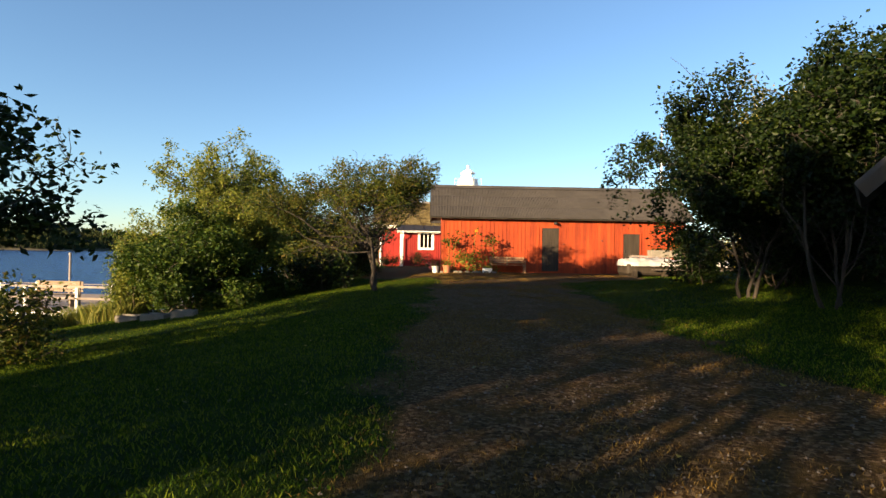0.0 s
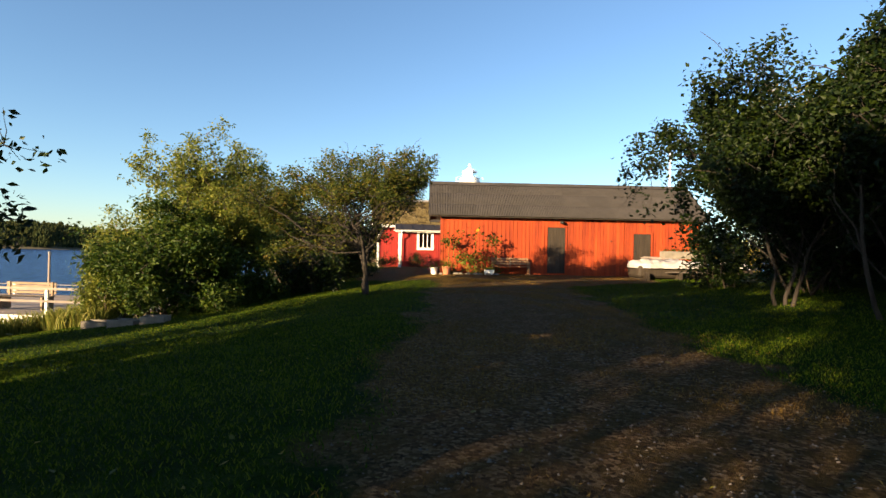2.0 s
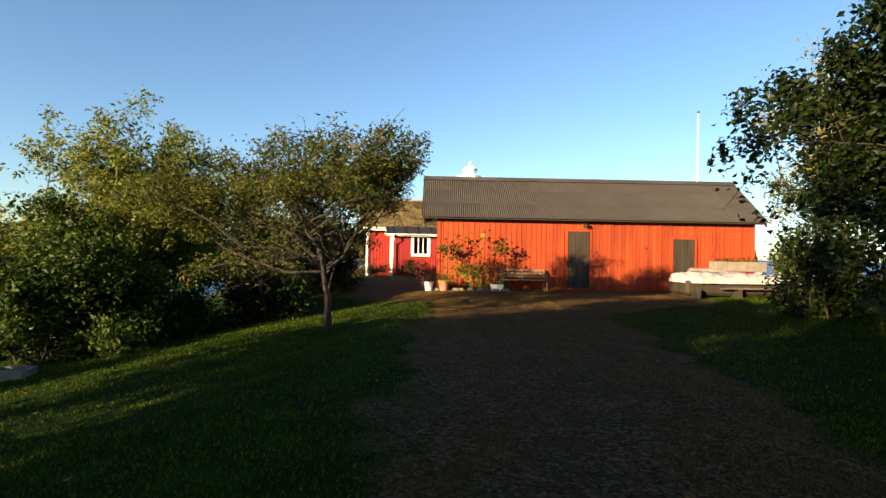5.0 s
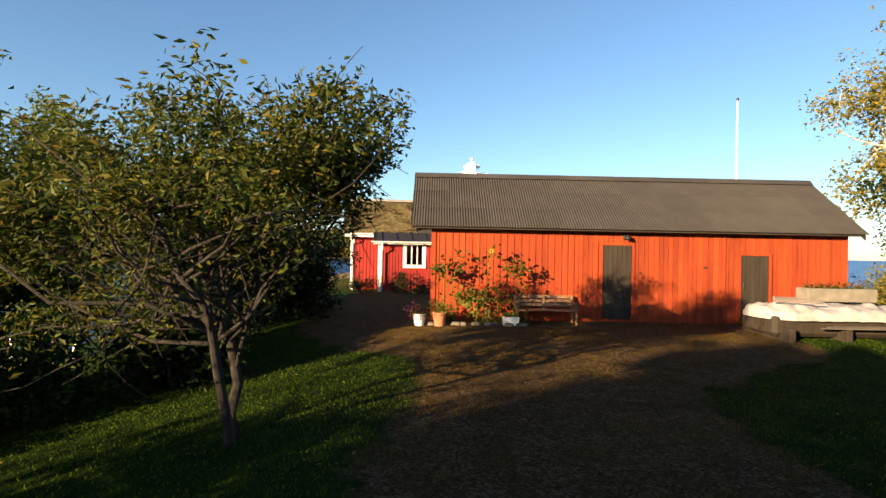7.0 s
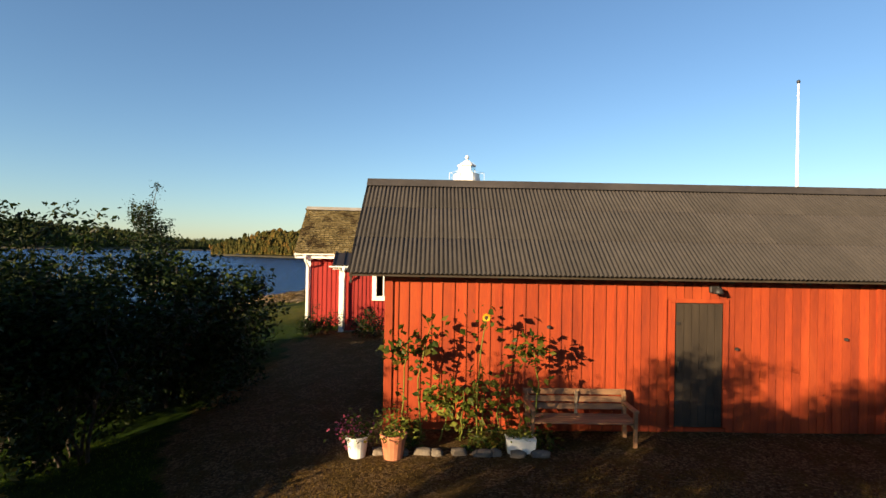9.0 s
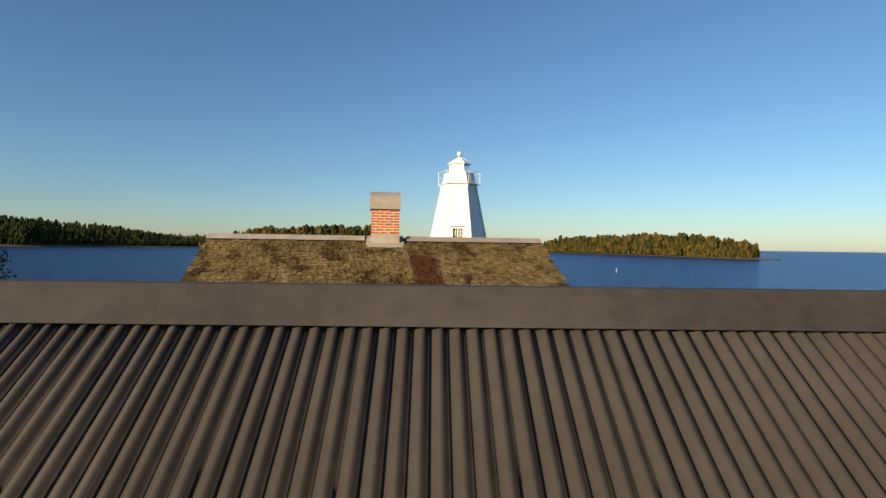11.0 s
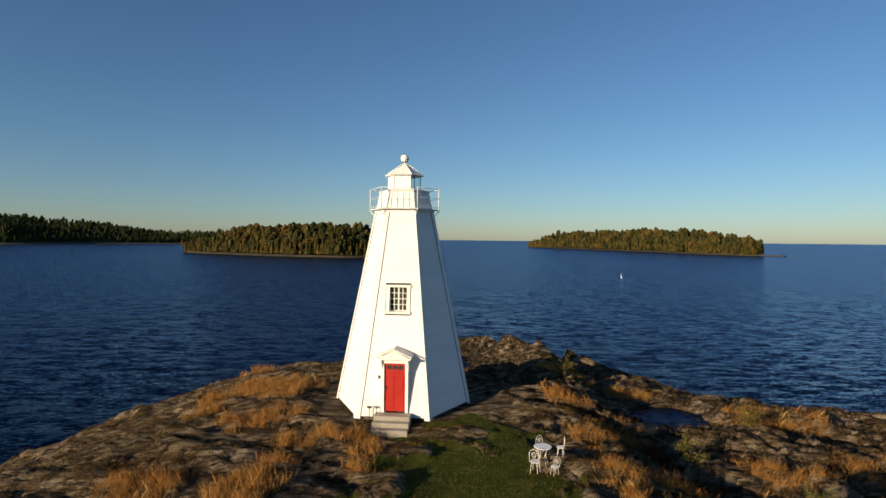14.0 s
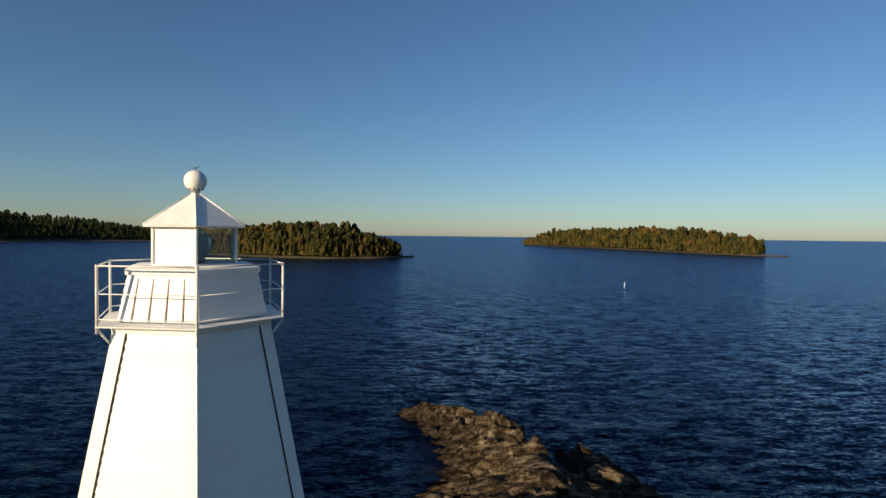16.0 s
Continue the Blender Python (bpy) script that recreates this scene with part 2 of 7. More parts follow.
M_SHEET = worn("fibre_cement_sheet", (0.014, 0.012, 0.012), (0.031, 0.027, 0.026), (0.056, 0.048, 0.045), 0.9, (1, 1, 1), 0.85, 0.4, 0.006, vary=0.25)
M_METALROOF = worn("dark_sheet_metal_roof", (0.012, 0.0095, 0.0085), (0.018, 0.014, 0.013), (0.027, 0.021, 0.019), 0.8, (1, 1, 1), 0.6, 0.1, 0.003, vary=0.1)
M_ZINC = worn("aged_zinc", (0.17, 0.15, 0.125), (0.27, 0.24, 0.20), (0.36, 0.33, 0.29), 1.4, (1, 1, 1), 0.5, 0.15, 0.004, metal=0.0, vary=0.1)
M_SHINGLE = shingle_mat("mossy_shingle", False, (0.043, 0.031, 0.011), (0.122, 0.090, 0.036), (0.20, 0.158, 0.076), (0.36, 0.30, 0.19))
M_SHINGLE_ISLE = shingle_mat("mossy_shingle_cover", True, (0.050, 0.036, 0.012), (0.145, 0.106, 0.042), (0.24, 0.188, 0.09), (0.42, 0.35, 0.22))
M_BRICK = worn("red_brick", (0.21, 0.042, 0.013), (0.36, 0.085, 0.026), (0.46, 0.145, 0.05), 6, (1, 1, 1), 0.85, 0.6, 0.006, vary=0.45)
M_MORTAR = worn("mortar", (0.42, 0.36, 0.28), (0.55, 0.48, 0.38), (0.64, 0.57, 0.47), 8, (1, 1, 1), 0.95, 0.5, 0.005)
M_BARK = worn("bark", (0.022, 0.015, 0.010), (0.055, 0.040, 0.028), (0.10, 0.078, 0.06), 5, (3, 3, 0.8), 0.9, 0.9, 0.02)
M_BIRCH = worn("birch_bark", (0.10, 0.09, 0.08), (0.50, 0.47, 0.42), (0.66, 0.63, 0.58), 3, (0.8, 0.8, 4), 0.75, 0.4, 0.01)
M_WOOD = worn("weathered_wood", (0.13, 0.085, 0.05), (0.24, 0.165, 0.10), (0.34, 0.26, 0.18), 2.5, (1, 6, 6), 0.8, 0.4, 0.005)
M_GREYWOOD = worn("grey_planks", (0.12, 0.09, 0.075), (0.21, 0.17, 0.145), (0.31, 0.26, 0.23), 2.5, (1, 6, 6), 0.85, 0.4, 0.005)
M_BENCH = worn("brown_bench_wood", (0.12, 0.055, 0.025), (0.23, 0.115, 0.055), (0.33, 0.18, 0.09), 3, (1, 6, 6), 0.7, 0.4, 0.004)
M_STONE = worn("granite_stone", (0.055, 0.042, 0.03), (0.115, 0.092, 0.07), (0.20, 0.165, 0.13), 3, (1, 1, 1), 0.9, 0.7, 0.02, vary=0.4)
M_CONC = worn("old_concrete", (0.22, 0.20, 0.17), (0.32, 0.29, 0.25), (0.42, 0.38, 0.33), 2, (1, 1, 1), 0.9, 0.5, 0.008)
M_TERRA = worn("terracotta", (0.28, 0.085, 0.04), (0.40, 0.14, 0.07), (0.48, 0.2, 0.11), 6, (1, 1, 1), 0.8, 0.3, 0.004)
M_TROUGH = worn("grey_brown_concrete", (0.09, 0.08, 0.065), (0.15, 0.13, 0.105), (0.22, 0.19, 0.155), 4, (1, 1, 1), 0.9, 0.5, 0.008)
M_DARKBOARD = worn("darker_planks", (0.05, 0.04, 0.033), (0.10, 0.082, 0.068), (0.16, 0.13, 0.11), 2.5, (1, 6, 6), 0.85, 0.4, 0.005)
M_TARP = worn("white_tarpaulin", (0.20, 0.185, 0.175), (0.36, 0.34, 0.33), (0.52, 0.49, 0.48), 3, (1, 1, 1), 0.5, 0.6, 0.03)
M_BLACK = worn("black_metal", (0.012, 0.011, 0.011), (0.02, 0.018, 0.018), (0.03, 0.028, 0.027), 5, (1, 1, 1), 0.5, 0.1, 0.002)
M_STEEL = worn("painted_white_steel", (0.62, 0.61, 0.58), (0.74, 0.73, 0.70), (0.8, 0.79, 0.76), 4, (1, 1, 1), 0.4, 0.1, 0.001)
M_DARKROOM = worn("dark_interior", (0.02, 0.018, 0.016), (0.03, 0.027, 0.024), (0.04, 0.035, 0.03), 2, (1, 1, 1), 0.9, 0.1, 0.002)
L_APPLE = leaf_mat("apple_leaves", [(0.15, (0.0161, 0.0289, 0.0051)), (0.5, (0.0425, 0.0612, 0.0085)), (0.78, (0.0978, 0.102, 0.0153)), (0.95, (0.162, 0.111, 0.0221))], 0.4)
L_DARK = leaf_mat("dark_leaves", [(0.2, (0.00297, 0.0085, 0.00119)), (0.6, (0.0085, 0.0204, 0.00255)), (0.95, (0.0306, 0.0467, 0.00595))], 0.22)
# darker copy of the dark leaves, with shade put into the colour
L_DARK_SHADED = leaf_mat("dark_leaves_shaded", [(0.2, (0.00204, 0.00578, 0.00085)), (0.6, (0.00578, 0.0139, 0.0017)), (0.95, (0.0208, 0.0318, 0.00408))], 0.22)
L_WILLOW = leaf_mat("willow_leaves", [(0.15, (0.034, 0.0561, 0.0085)), (0.5, (0.106, 0.132, 0.0187)), (0.9, (0.23, 0.23, 0.0425))], 0.42)
L_YELLOW = leaf_mat("yellowing_leaves", [(0.15, (0.051, 0.068, 0.0127)), (0.5, (0.145, 0.128, 0.0213)), (0.9, (0.281, 0.204, 0.0425))])
L_RED = leaf_mat("reddened_leaves", [(0.2, (0.085, 0.0255, 0.0102)), (0.6, (0.187, 0.051, 0.017)), (0.9, (0.272, 0.085, 0.0255))])
L_GRASS = leaf_mat("lawn_blades", [(0.1, (0.0068, 0.017, 0.00136)), (0.5, (0.0238, 0.0544, 0.00297)), (0.9, (0.111, 0.136, 0.0102))], 0.25, 0.7, 0.05)
L_DRY = leaf_mat("dry_grass", [(0.1, (0.136, 0.0553, 0.0119)), (0.4, (0.323, 0.14, 0.0255)), (0.7, (0.425, 0.221, 0.0527)), (0.95, (0.51, 0.34, 0.128))], 0.3)
L_REED = leaf_mat("green_reed", [(0.1, (0.051, 0.0808, 0.0127)), (0.5, (0.119, 0.145, 0.0255)), (0.9, (0.255, 0.221, 0.051))], 0.3)
L_MEADOW = leaf_mat("meadow_blades", [(0.1, (0.0289, 0.0425, 0.00595)), (0.5, (0.0808, 0.102, 0.0127)), (0.9, (0.17, 0.149, 0.0298))], 0.3, 0.7)
L_BUSH = leaf_mat("bush_leaves", [(0.15, (0.0085, 0.0221, 0.00255)), (0.5, (0.0238, 0.051, 0.00595)), (0.9, (0.0723, 0.0978, 0.0127))], 0.35)
L_TAWNY = leaf_mat("tawny_blades", [(0.1, (0.051, 0.0306, 0.0085)), (0.5, (0.128, 0.0748, 0.017)), (0.9, (0.23, 0.145, 0.0382))], 0.3, 0.7, 0.05)
M_DARKSTONE = worn("dark_granite", (0.022, 0.018, 0.015), (0.05, 0.042, 0.036), (0.10, 0.085, 0.075), 3, (1, 1, 1), 0.9, 0.7, 0.02, vary=0.4)
M_DARKBARK = worn("dark_bark", (0.012, 0.009, 0.007), (0.028, 0.021, 0.016), (0.055, 0.044, 0.034), 5, (3, 3, 0.8), 0.9, 0.9, 0.02)
L_PETAL = leaf_mat("sunflower_petals", [(0.1, (0.55, 0.28, 0.02)), (0.9, (0.75, 0.45, 0.03))], 0.3)
L_PINK = leaf_mat("pink_petals", [(0.1, (0.35, 0.05, 0.10)), (0.9, (0.5, 0.12, 0.18))], 0.3)
F_PINE = forest_mat("spruce_wood", [(0.2, (0.0102, 0.0187, 0.0068)), (0.6, (0.0298, 0.0408, 0.0119)), (0.95, (0.0723, 0.068, 0.017))])
F_MIX = forest_mat("mixed_wood", [(0.2, (0.0187, 0.0238, 0.0068)), (0.55, (0.0578, 0.0527, 0.0119)), (0.8, (0.102, 0.0748, 0.017)), (0.95, (0.17, 0.0892, 0.0213))])


# ---- building blocks ----
def empty(name, m=None):
    ob = new(name)
    ob.empty_display_size = 0.2
    if m is not None:
        ob.matrix_world = m
    return ob


def link_mesh(name, me, material, parent=None, label="", smooth=False):
    me.materials.clear()
    me.materials.append(material)
    if smooth:
        me.polygons.foreach_set("use_smooth", [True] * len(me.polygons))
    ob = new(name, me)
    if parent is not None:
        ob.parent = parent
    if label:
        ob["label"] = label
    return ob


def part(name, bm, material, parent=None, label="", smooth=False):
    """Links a bmesh as one mesh object under a thing or a part."""
    me = bpy.data.meshes.new(name)
    bm.to_mesh(me)
    bm.free()
    return link_mesh(name, me, material, parent, label, smooth)


def raw(name, verts, faces, material, parent=None, label="", smooth=False):
    me = bpy.data.meshes.new(name)
    me.from_pydata([tuple(v) for v in np.asarray(verts, float).tolist()], [], [tuple(f) for f in faces])
    me.update()
    return link_mesh(name, me, material, parent, label, smooth)


def add_box(bm, x0, x1, y0, y1, z0, z1, bevel=0.0, m=None):
    mid = Matrix.Translation(((x0 + x1) / 2, (y0 + y1) / 2, (z0 + z1) / 2))
    made = bmesh.ops.create_cube(bm, size=1.0, matrix=mid @ Matrix.Diagonal((x1 - x0, y1 - y0, z1 - z0, 1)))["verts"]
    if bevel > 0:
        edges = list({e for v in made for e in v.link_edges})
        made = bmesh.ops.bevel(bm, geom=edges, offset=bevel, segments=1, affect="EDGES")["verts"]
    if m is not None:
        bmesh.ops.transform(bm, matrix=m, verts=list(made))
    return made


def box(x0, x1, y0, y1, z0, z1, bevel=0.0, m=None):
    bm = bmesh.new()
    add_box(bm, x0, x1, y0, y1, z0, z1, bevel, m)
    return bm


def prism(outline, depth):
    """An outline of (x, z) drawn out along y by depth."""
    bm = bmesh.new()
    a = [bm.verts.new((x, 0, z)) for x, z in outline]
    b = [bm.verts.new((x, depth, z)) for x, z in outline]
    bm.faces.new(a)
    bm.faces.new(b[::-1])
    n = len(a)
    for i in range(n):
        bm.faces.new((a[i], b[i], b[(i + 1) % n], a[(i + 1) % n]))
    bmesh.ops.recalc_face_normals(bm, faces=bm.faces)
    return bm


def hexa(corners):
    """A solid from eight corners: four below, four above, in turn."""
    bm = bmesh.new()
    v = [bm.verts.new(c) for c in corners]
    for f in ((3, 2, 1, 0), (4, 5, 6, 7), (0, 1, 5, 4), (1, 2, 6, 5), (2, 3, 7, 6), (3, 0, 4, 7)):
        bm.faces.new([v[i] for i in f])
    bmesh.ops.recalc_face_normals(bm, faces=bm.faces)
    return bm


def lathe(profile, sides=16, spin=0.0):
    """A turned solid from (radius, height) pairs."""
    bm = bmesh.new()
    rings = []
    for r, z in profile:
        if r < 1e-4:
            rings.append([bm.verts.new((0, 0, z))])
        else:
            rings.append([bm.verts.new((r * math.cos(spin + 2 * math.pi * i / sides), r * math.sin(spin + 2 * math.pi * i / sides), z)) for i in range(sides)])
    for a, b in zip(rings, rings[1:]):
        for i in range(sides):
            j = (i + 1) % sides
            if len(a) == 1 and len(b) == 1:
                continue
            if len(a) == 1:
                bm.faces.new((a[0], b[i], b[j]))
            elif len(b) == 1:
                bm.faces.new((a[i], a[j], b[0]))
            else:
                bm.faces.new((a[i], a[j], b[j], b[i]))
    for ring in (rings[0], rings[-1]):
        if len(ring) > 2:
            bm.faces.new(ring)
    bmesh.ops.recalc_face_normals(bm, faces=bm.faces)
    return bm


def tubes(lines, sides=6):
    """Tapered tubes: each line is a list of (point, radius)."""
    verts, faces = [], []
    ang = np.arange(sides) * 2 * np.pi / sides
    for line in lines:
        pts = np.array([p for p, _ in line], float)
        rad = np.array([r for _, r in line], float)
        base = len(verts)
        for i in range(len(pts)):
            d = pts[min(i + 1, len(pts) - 1)] - pts[max(i - 1, 0)]
            d = d / (np.linalg.norm(d) + 1e-9)
            u = np.cross(d, (0.0, 0.0, 1.0) if abs(d[2]) < 0.9 else (1.0, 0.0, 0.0))
            u /= np.linalg.norm(u)
            w = np.cross(d, u)
            for a in ang:
                verts.append(pts[i] + rad[i] * (np.cos(a) * u + np.sin(a) * w))
        for i in range(len(pts) - 1):
            for s in range(sides):
                t = (s + 1) % sides
                faces.append((base + i * sides + s, base + i * sides + t, base + (i + 1) * sides + t, base + (i + 1) * sides + s))
        faces.append(tuple(base + s for s in range(sides))[::-1])
        faces.append(tuple(base + (len(pts) - 1) * sides + s for s in range(sides)))
    return verts, faces


def pipe(name, lines, material, parent=None, label="", sides=6):
    return raw(name, *tubes(lines, sides), material, parent, label, True)


def leaf_quads(rng, centers, size, spread=1.0, slim=0.45, up=0.35):
    """Folded kite leaves at the given places, turned every way."""
    n = len(centers)
    d = rng.normal(size=(n, 3))
    d[:, 2] = d[:, 2] * 0.6 - 0.35
    d /= np.linalg.norm(d, axis=1)[:, None]
    s = rng.normal(size=(n, 3))
    s[:, 2] += up * 0
    s = np.cross(d, s)
    s /= np.linalg.norm(s, axis=1)[:, None] + 1e-9
    nrm = np.cross(d, s)
    ln = size * (0.6 + 0.8 * rng.random(n))[:, None]
    mid = centers + d * ln * 0.45
    v = np.stack([centers, mid + s * ln * slim * 0.5 + nrm * ln * 0.10, centers + d * ln, mid - s * ln * slim * 0.5 + nrm * ln * 0.10], 1)
    return v.reshape(-1, 3), np.arange(4 * n).reshape(-1, 4)


def blades(rng, roots, height, width, lean=0.35):
    """Grass blades: narrow bent slips on the given roots."""
    n = len(roots)
    a = rng.random(n) * 2 * np.pi
    side = np.stack([np.cos(a), np.sin(a), 0 * a], 1)
    b = rng.random(n) * 2 * np.pi
    h = height * (0.5 + rng.random(n))
    tip = np.stack([np.cos(b) * lean * h, np.sin(b) * lean * h, h], 1) * (0.5 + rng.random(n))[:, None]
    tip[:, 2] = h
    mid = tip * [0.35, 0.35, 0.55]
    w = width * (0.6 + 0.8 * rng.random(n))[:, None]
    v = np.stack([roots - side * w, roots + side * w, roots + mid + side * w * 0.7, roots + tip, roots + mid - side * w * 0.7], 1)
    return v.reshape(-1, 3), np.arange(5 * n).reshape(-1, 5)


# ---- the ground ----
def lattice(ix, iy, seed):
    n = (ix.astype(np.int64) * 374761393 + iy.astype(np.int64) * 668265263 + seed * 974634533) & 0x7FFFFFFF
    n = ((n ^ (n >> 13)) * 1274126177) & 0x7FFFFFFF
    return ((n ^ (n >> 16)) & 0xFFFF) / 65535.0


def value_noise(x, y, seed=0):
    fx, fy = np.floor(x), np.floor(y)
    u, v = x - fx, y - fy
    u, v = u * u * (3 - 2 * u), v * v * (3 - 2 * v)
    a, b = lattice(fx, fy, seed), lattice(fx + 1, fy, seed)
    c, d = lattice(fx, fy + 1, seed), lattice(fx + 1, fy + 1, seed)
    return (a * (1 - u) + b * u) * (1 - v) + (c * (1 - u) + d * u) * v


def fbm(x, y, octaves=4, seed=0):
    total, amp = 0.0, 0.5
    for o in range(octaves):
        total = total + amp * value_noise(x, y, seed + o)
        x, y, amp = x * 2.03 + 7.1, y * 2.03 + 3.7, amp * 0.5
    return total


def smooth(a, b, x):
    t = np.clip((x - a) / (b - a), 0, 1)
    return t * t * (3 - 2 * t)


SHORE = [(-90, -400), (-40, -60), (-25, -20), (-20, 8), (-17, 22), (-18, 30), (-21, 40), (-20, 56), (-17.5, 66), (-14.5, 76), (-9, 83),
         (-2, 82.5), (4, 81.5), (6.6, 86), (6.9, 90.5), (3.3, 97), (5.0, 99), (9, 95.5), (13.6, 90.4), (17.8, 85.8), (19.6, 80), (22.5, 74.5), (38, 71.5), (60, 66), (95, 66), (160, 20), (260, -400)]


def shore_distance(x, y):
    """Metres from the water's edge, positive on land."""
    best = np.full(np.shape(x), 1e9)
    inside = np.zeros(np.shape(x), bool)
    n = len(SHORE)
    for i in range(n):
        (ax, ay), (bx, by) = SHORE[i], SHORE[(i + 1) % n]
        dx, dy = bx - ax, by - ay
        t = np.clip(((x - ax) * dx + (y - ay) * dy) / (dx * dx + dy * dy), 0, 1)
        best = np.minimum(best, np.hypot(x - ax - t * dx, y - ay - t * dy))
        if ay != by:
            cross = ((ay > y) != (by > y)) & (x < ax + (y - ay) * dx / dy)
            inside ^= cross
    return np.where(inside, best, -best)


POOLS = [(15.6, 67.2, 1.9, 1.8, 2.35), (18.3, 73.0, 1.2, 0.9, 1.7), (23.0, 65.0, 0.7, 0.5, 2.0), (13.2, 86.6, 1.0, 3.4, -0.3)]


def lawn_patch(x, y):
    """Where grass lies among the rocks by the tower."""
    near = np.maximum(1 - ((x - 4.9) / 3.6) ** 2 - ((y - 54.8) / 6.2) ** 2, 1 - ((x - 14.5) / 10.5) ** 2 - ((y - 39.0) / 14.5) ** 2)
    return smooth(-0.15, 0.45, near + 3.4 * (fbm(x * 0.95, y * 0.95, 4, 5) - 0.47))


def rockiness(x, y):
    r = smooth(41, 47, y + 0.06 * x) * (1 - 0.95 * lawn_patch(x, y))
    return np.maximum(r, 0.9 * smooth(9.5, 12, x) * smooth(24, 20, y) * smooth(6, 10, y))


def blocks(x, y, seed):
    """Rock split into blocks: each block's own height and tilt, and the distance to its edge."""
    cx, cy = np.floor(x), np.floor(y)
    f1, f2, own = np.full(np.shape(x), 9.0), np.full(np.shape(x), 9.0), np.zeros(np.shape(x))
    for i in (-1, 0, 1):
        for j in (-1, 0, 1):
            a, b = cx + i, cy + j
            dx, dy = x - a - lattice(a, b, seed), y - b - lattice(a, b, seed + 1)
            d = np.hypot(dx, dy)
            val = lattice(a, b, seed + 2) - 0.5 + 0.9 * dx * (lattice(a, b, seed + 3) - 0.5) - 1.1 * dy * lattice(a, b, seed + 4)
            first = d < f1
            f2 = np.where(first, f1, np.minimum(f2, d))
            own = np.where(first, val, own)
            f1 = np.minimum(f1, d)
    return own, f2 - f1


def height(x, y):
    x, y = np.asarray(x, float), np.asarray(y, float)
    d = shore_distance(x, y)
    wob = fbm(x * 0.18, y * 0.18, 3, 11) - 0.45
    near = 3.76 + 0.018 * np.clip(y, -12, 23)
    fall = 0.135 * np.maximum(0, -0.9 - x) * smooth(34, 22, y) + 0.075 * np.maximum(0, -6 - x) * smooth(30, 40, y)
    z = near - np.minimum(fall, 2.4) + 0.12 * wob
    z = z + 0.06 * np.maximum(0, x - 4.0) * smooth(20, 10, y)
    z = z + 2.6 * np.exp(-(((x - 14.8) / 3.6) ** 2 + ((y - 15.5) / 5.0) ** 2))
    z = z - 0.035 * np.maximum(0, x - 9) * smooth(34, 44, y) - 1.35 * smooth(8.6, 13.5, x) * smooth(40, 47, y) - 0.9 * smooth(10, 14, x) * smooth(74, 80, y)
    rk = rockiness(x, y) * smooth(3.0, 5.5, np.hypot(x - 1.95, y - 63.95))
    c, s = math.cos(-0.5), math.sin(-0.5)
    p, q = x * c + y * s, -x * s + y * c
    ridge = 1 - np.abs(2 * fbm(p * 0.13, q * 0.42, 4, 21) - 0.94)
    slab = fbm(p * 0.5, q * 1.1, 4, 31) - 0.47
    crack = np.abs(fbm(p * 0.35, q * 0.9, 3, 41) - 0.44)
    lay = q * 0.5 + 3.2 * fbm(p * 0.13, q * 0.22, 3, 47)
    tread = (lay - np.floor(lay)) ** 2.2
    fine = fbm(p * 2.2, q * 3.6, 3, 57) - 0.45
    tilt, gap = blocks(p * 0.17 + 0.5 * slab, q * 0.62 + 0.6 * slab, 3)
    tilt2, gap2 = blocks(p * 0.36, q * 1.5 + slab, 13)
    rocks = 1.0 * (ridge - 0.80) + 0.5 * slab - 0.35 * smooth(0.04, 0.0, crack) + (0.1 + 0.9 * smooth(0.35, 0.65, fbm(p * 0.2, q * 0.2, 2, 43))) * (0.42 + 0.18 * smooth(79, 84, y)) * (tread - 0.35) + 0.16 * fine
    rocks = rocks + 0.30 * tilt - 0.22 * smooth(0.09, 0.0, gap) + 0.11 * tilt2 - 0.06 * smooth(0.14, 0.0, gap2)
    edge = 5.4 * (1 - np.exp(-np.maximum(d, 0) / 10.0)) + 0.25 * np.minimum(d, 0)
    z = np.where(d > 0, -np.log(np.exp(-4.0 * np.maximum(z, -9)) + np.exp(-4.0 * np.maximum(edge + 0.15, -9))) / 4.0, np.maximum(edge, -7))
    z = z + rk * (0.66 + 0.5 * np.maximum(smooth(4, 9, x), 2.2 * smooth(78, 84, y))) * rocks * smooth(-3, 2.5, d) + 0.5 * smooth(0, 1.5, d) * rk * 0.3
    z = z - 0.42 * np.exp(-(((x - 1.5) / 1.5) ** 2 + ((y - 59.4) / 1.5) ** 2)) - 0.3 * np.exp(-(((x - 6.2) / 2.6) ** 2 + ((y - 51.4) / 2.6) ** 2))
    for px, py, rx, ry, level in POOLS:
        e = ((x - px) / rx) ** 2 + ((y - py) / ry) ** 2 + 0.5 * (fbm(x, y, 2, 51) - 0.4)
        f = smooth(2.2, 0.8, e)
        z = z * (1 - f) + (level - 0.22 + 0.25 * np.clip(e - 0.6, 0, 1.6)) * f
    return z


def ground_z(x, y):
    return float(height(np.array([x]), np.array([y]))[0])


def gravel_mask(x, y):
    left = -0.35 + 0.35 * (fbm(x * 0.6 + 9, y * 0.6, 3, 61) - 0.45)
    left = left - 3.6 * smooth(17.5, 24, y) + 1.4 * smooth(31, 36, y)
    right = 3.1 + 1.8 * smooth(6, 0, y) + 4.5 * smooth(16, 20.5, y) - 6.0 * smooth(23.5, 27, y)
    g = smooth(-0.8, 0.6, x - left + 1.2 * (fbm(x * 1.6, y * 1.2, 3, 63) - 0.45)) * smooth(0.8, -0.8, x - right + 1.2 * (fbm(x * 1.6, y * 1.2, 3, 67) - 0.45))
    return g * smooth(41, 36, y)


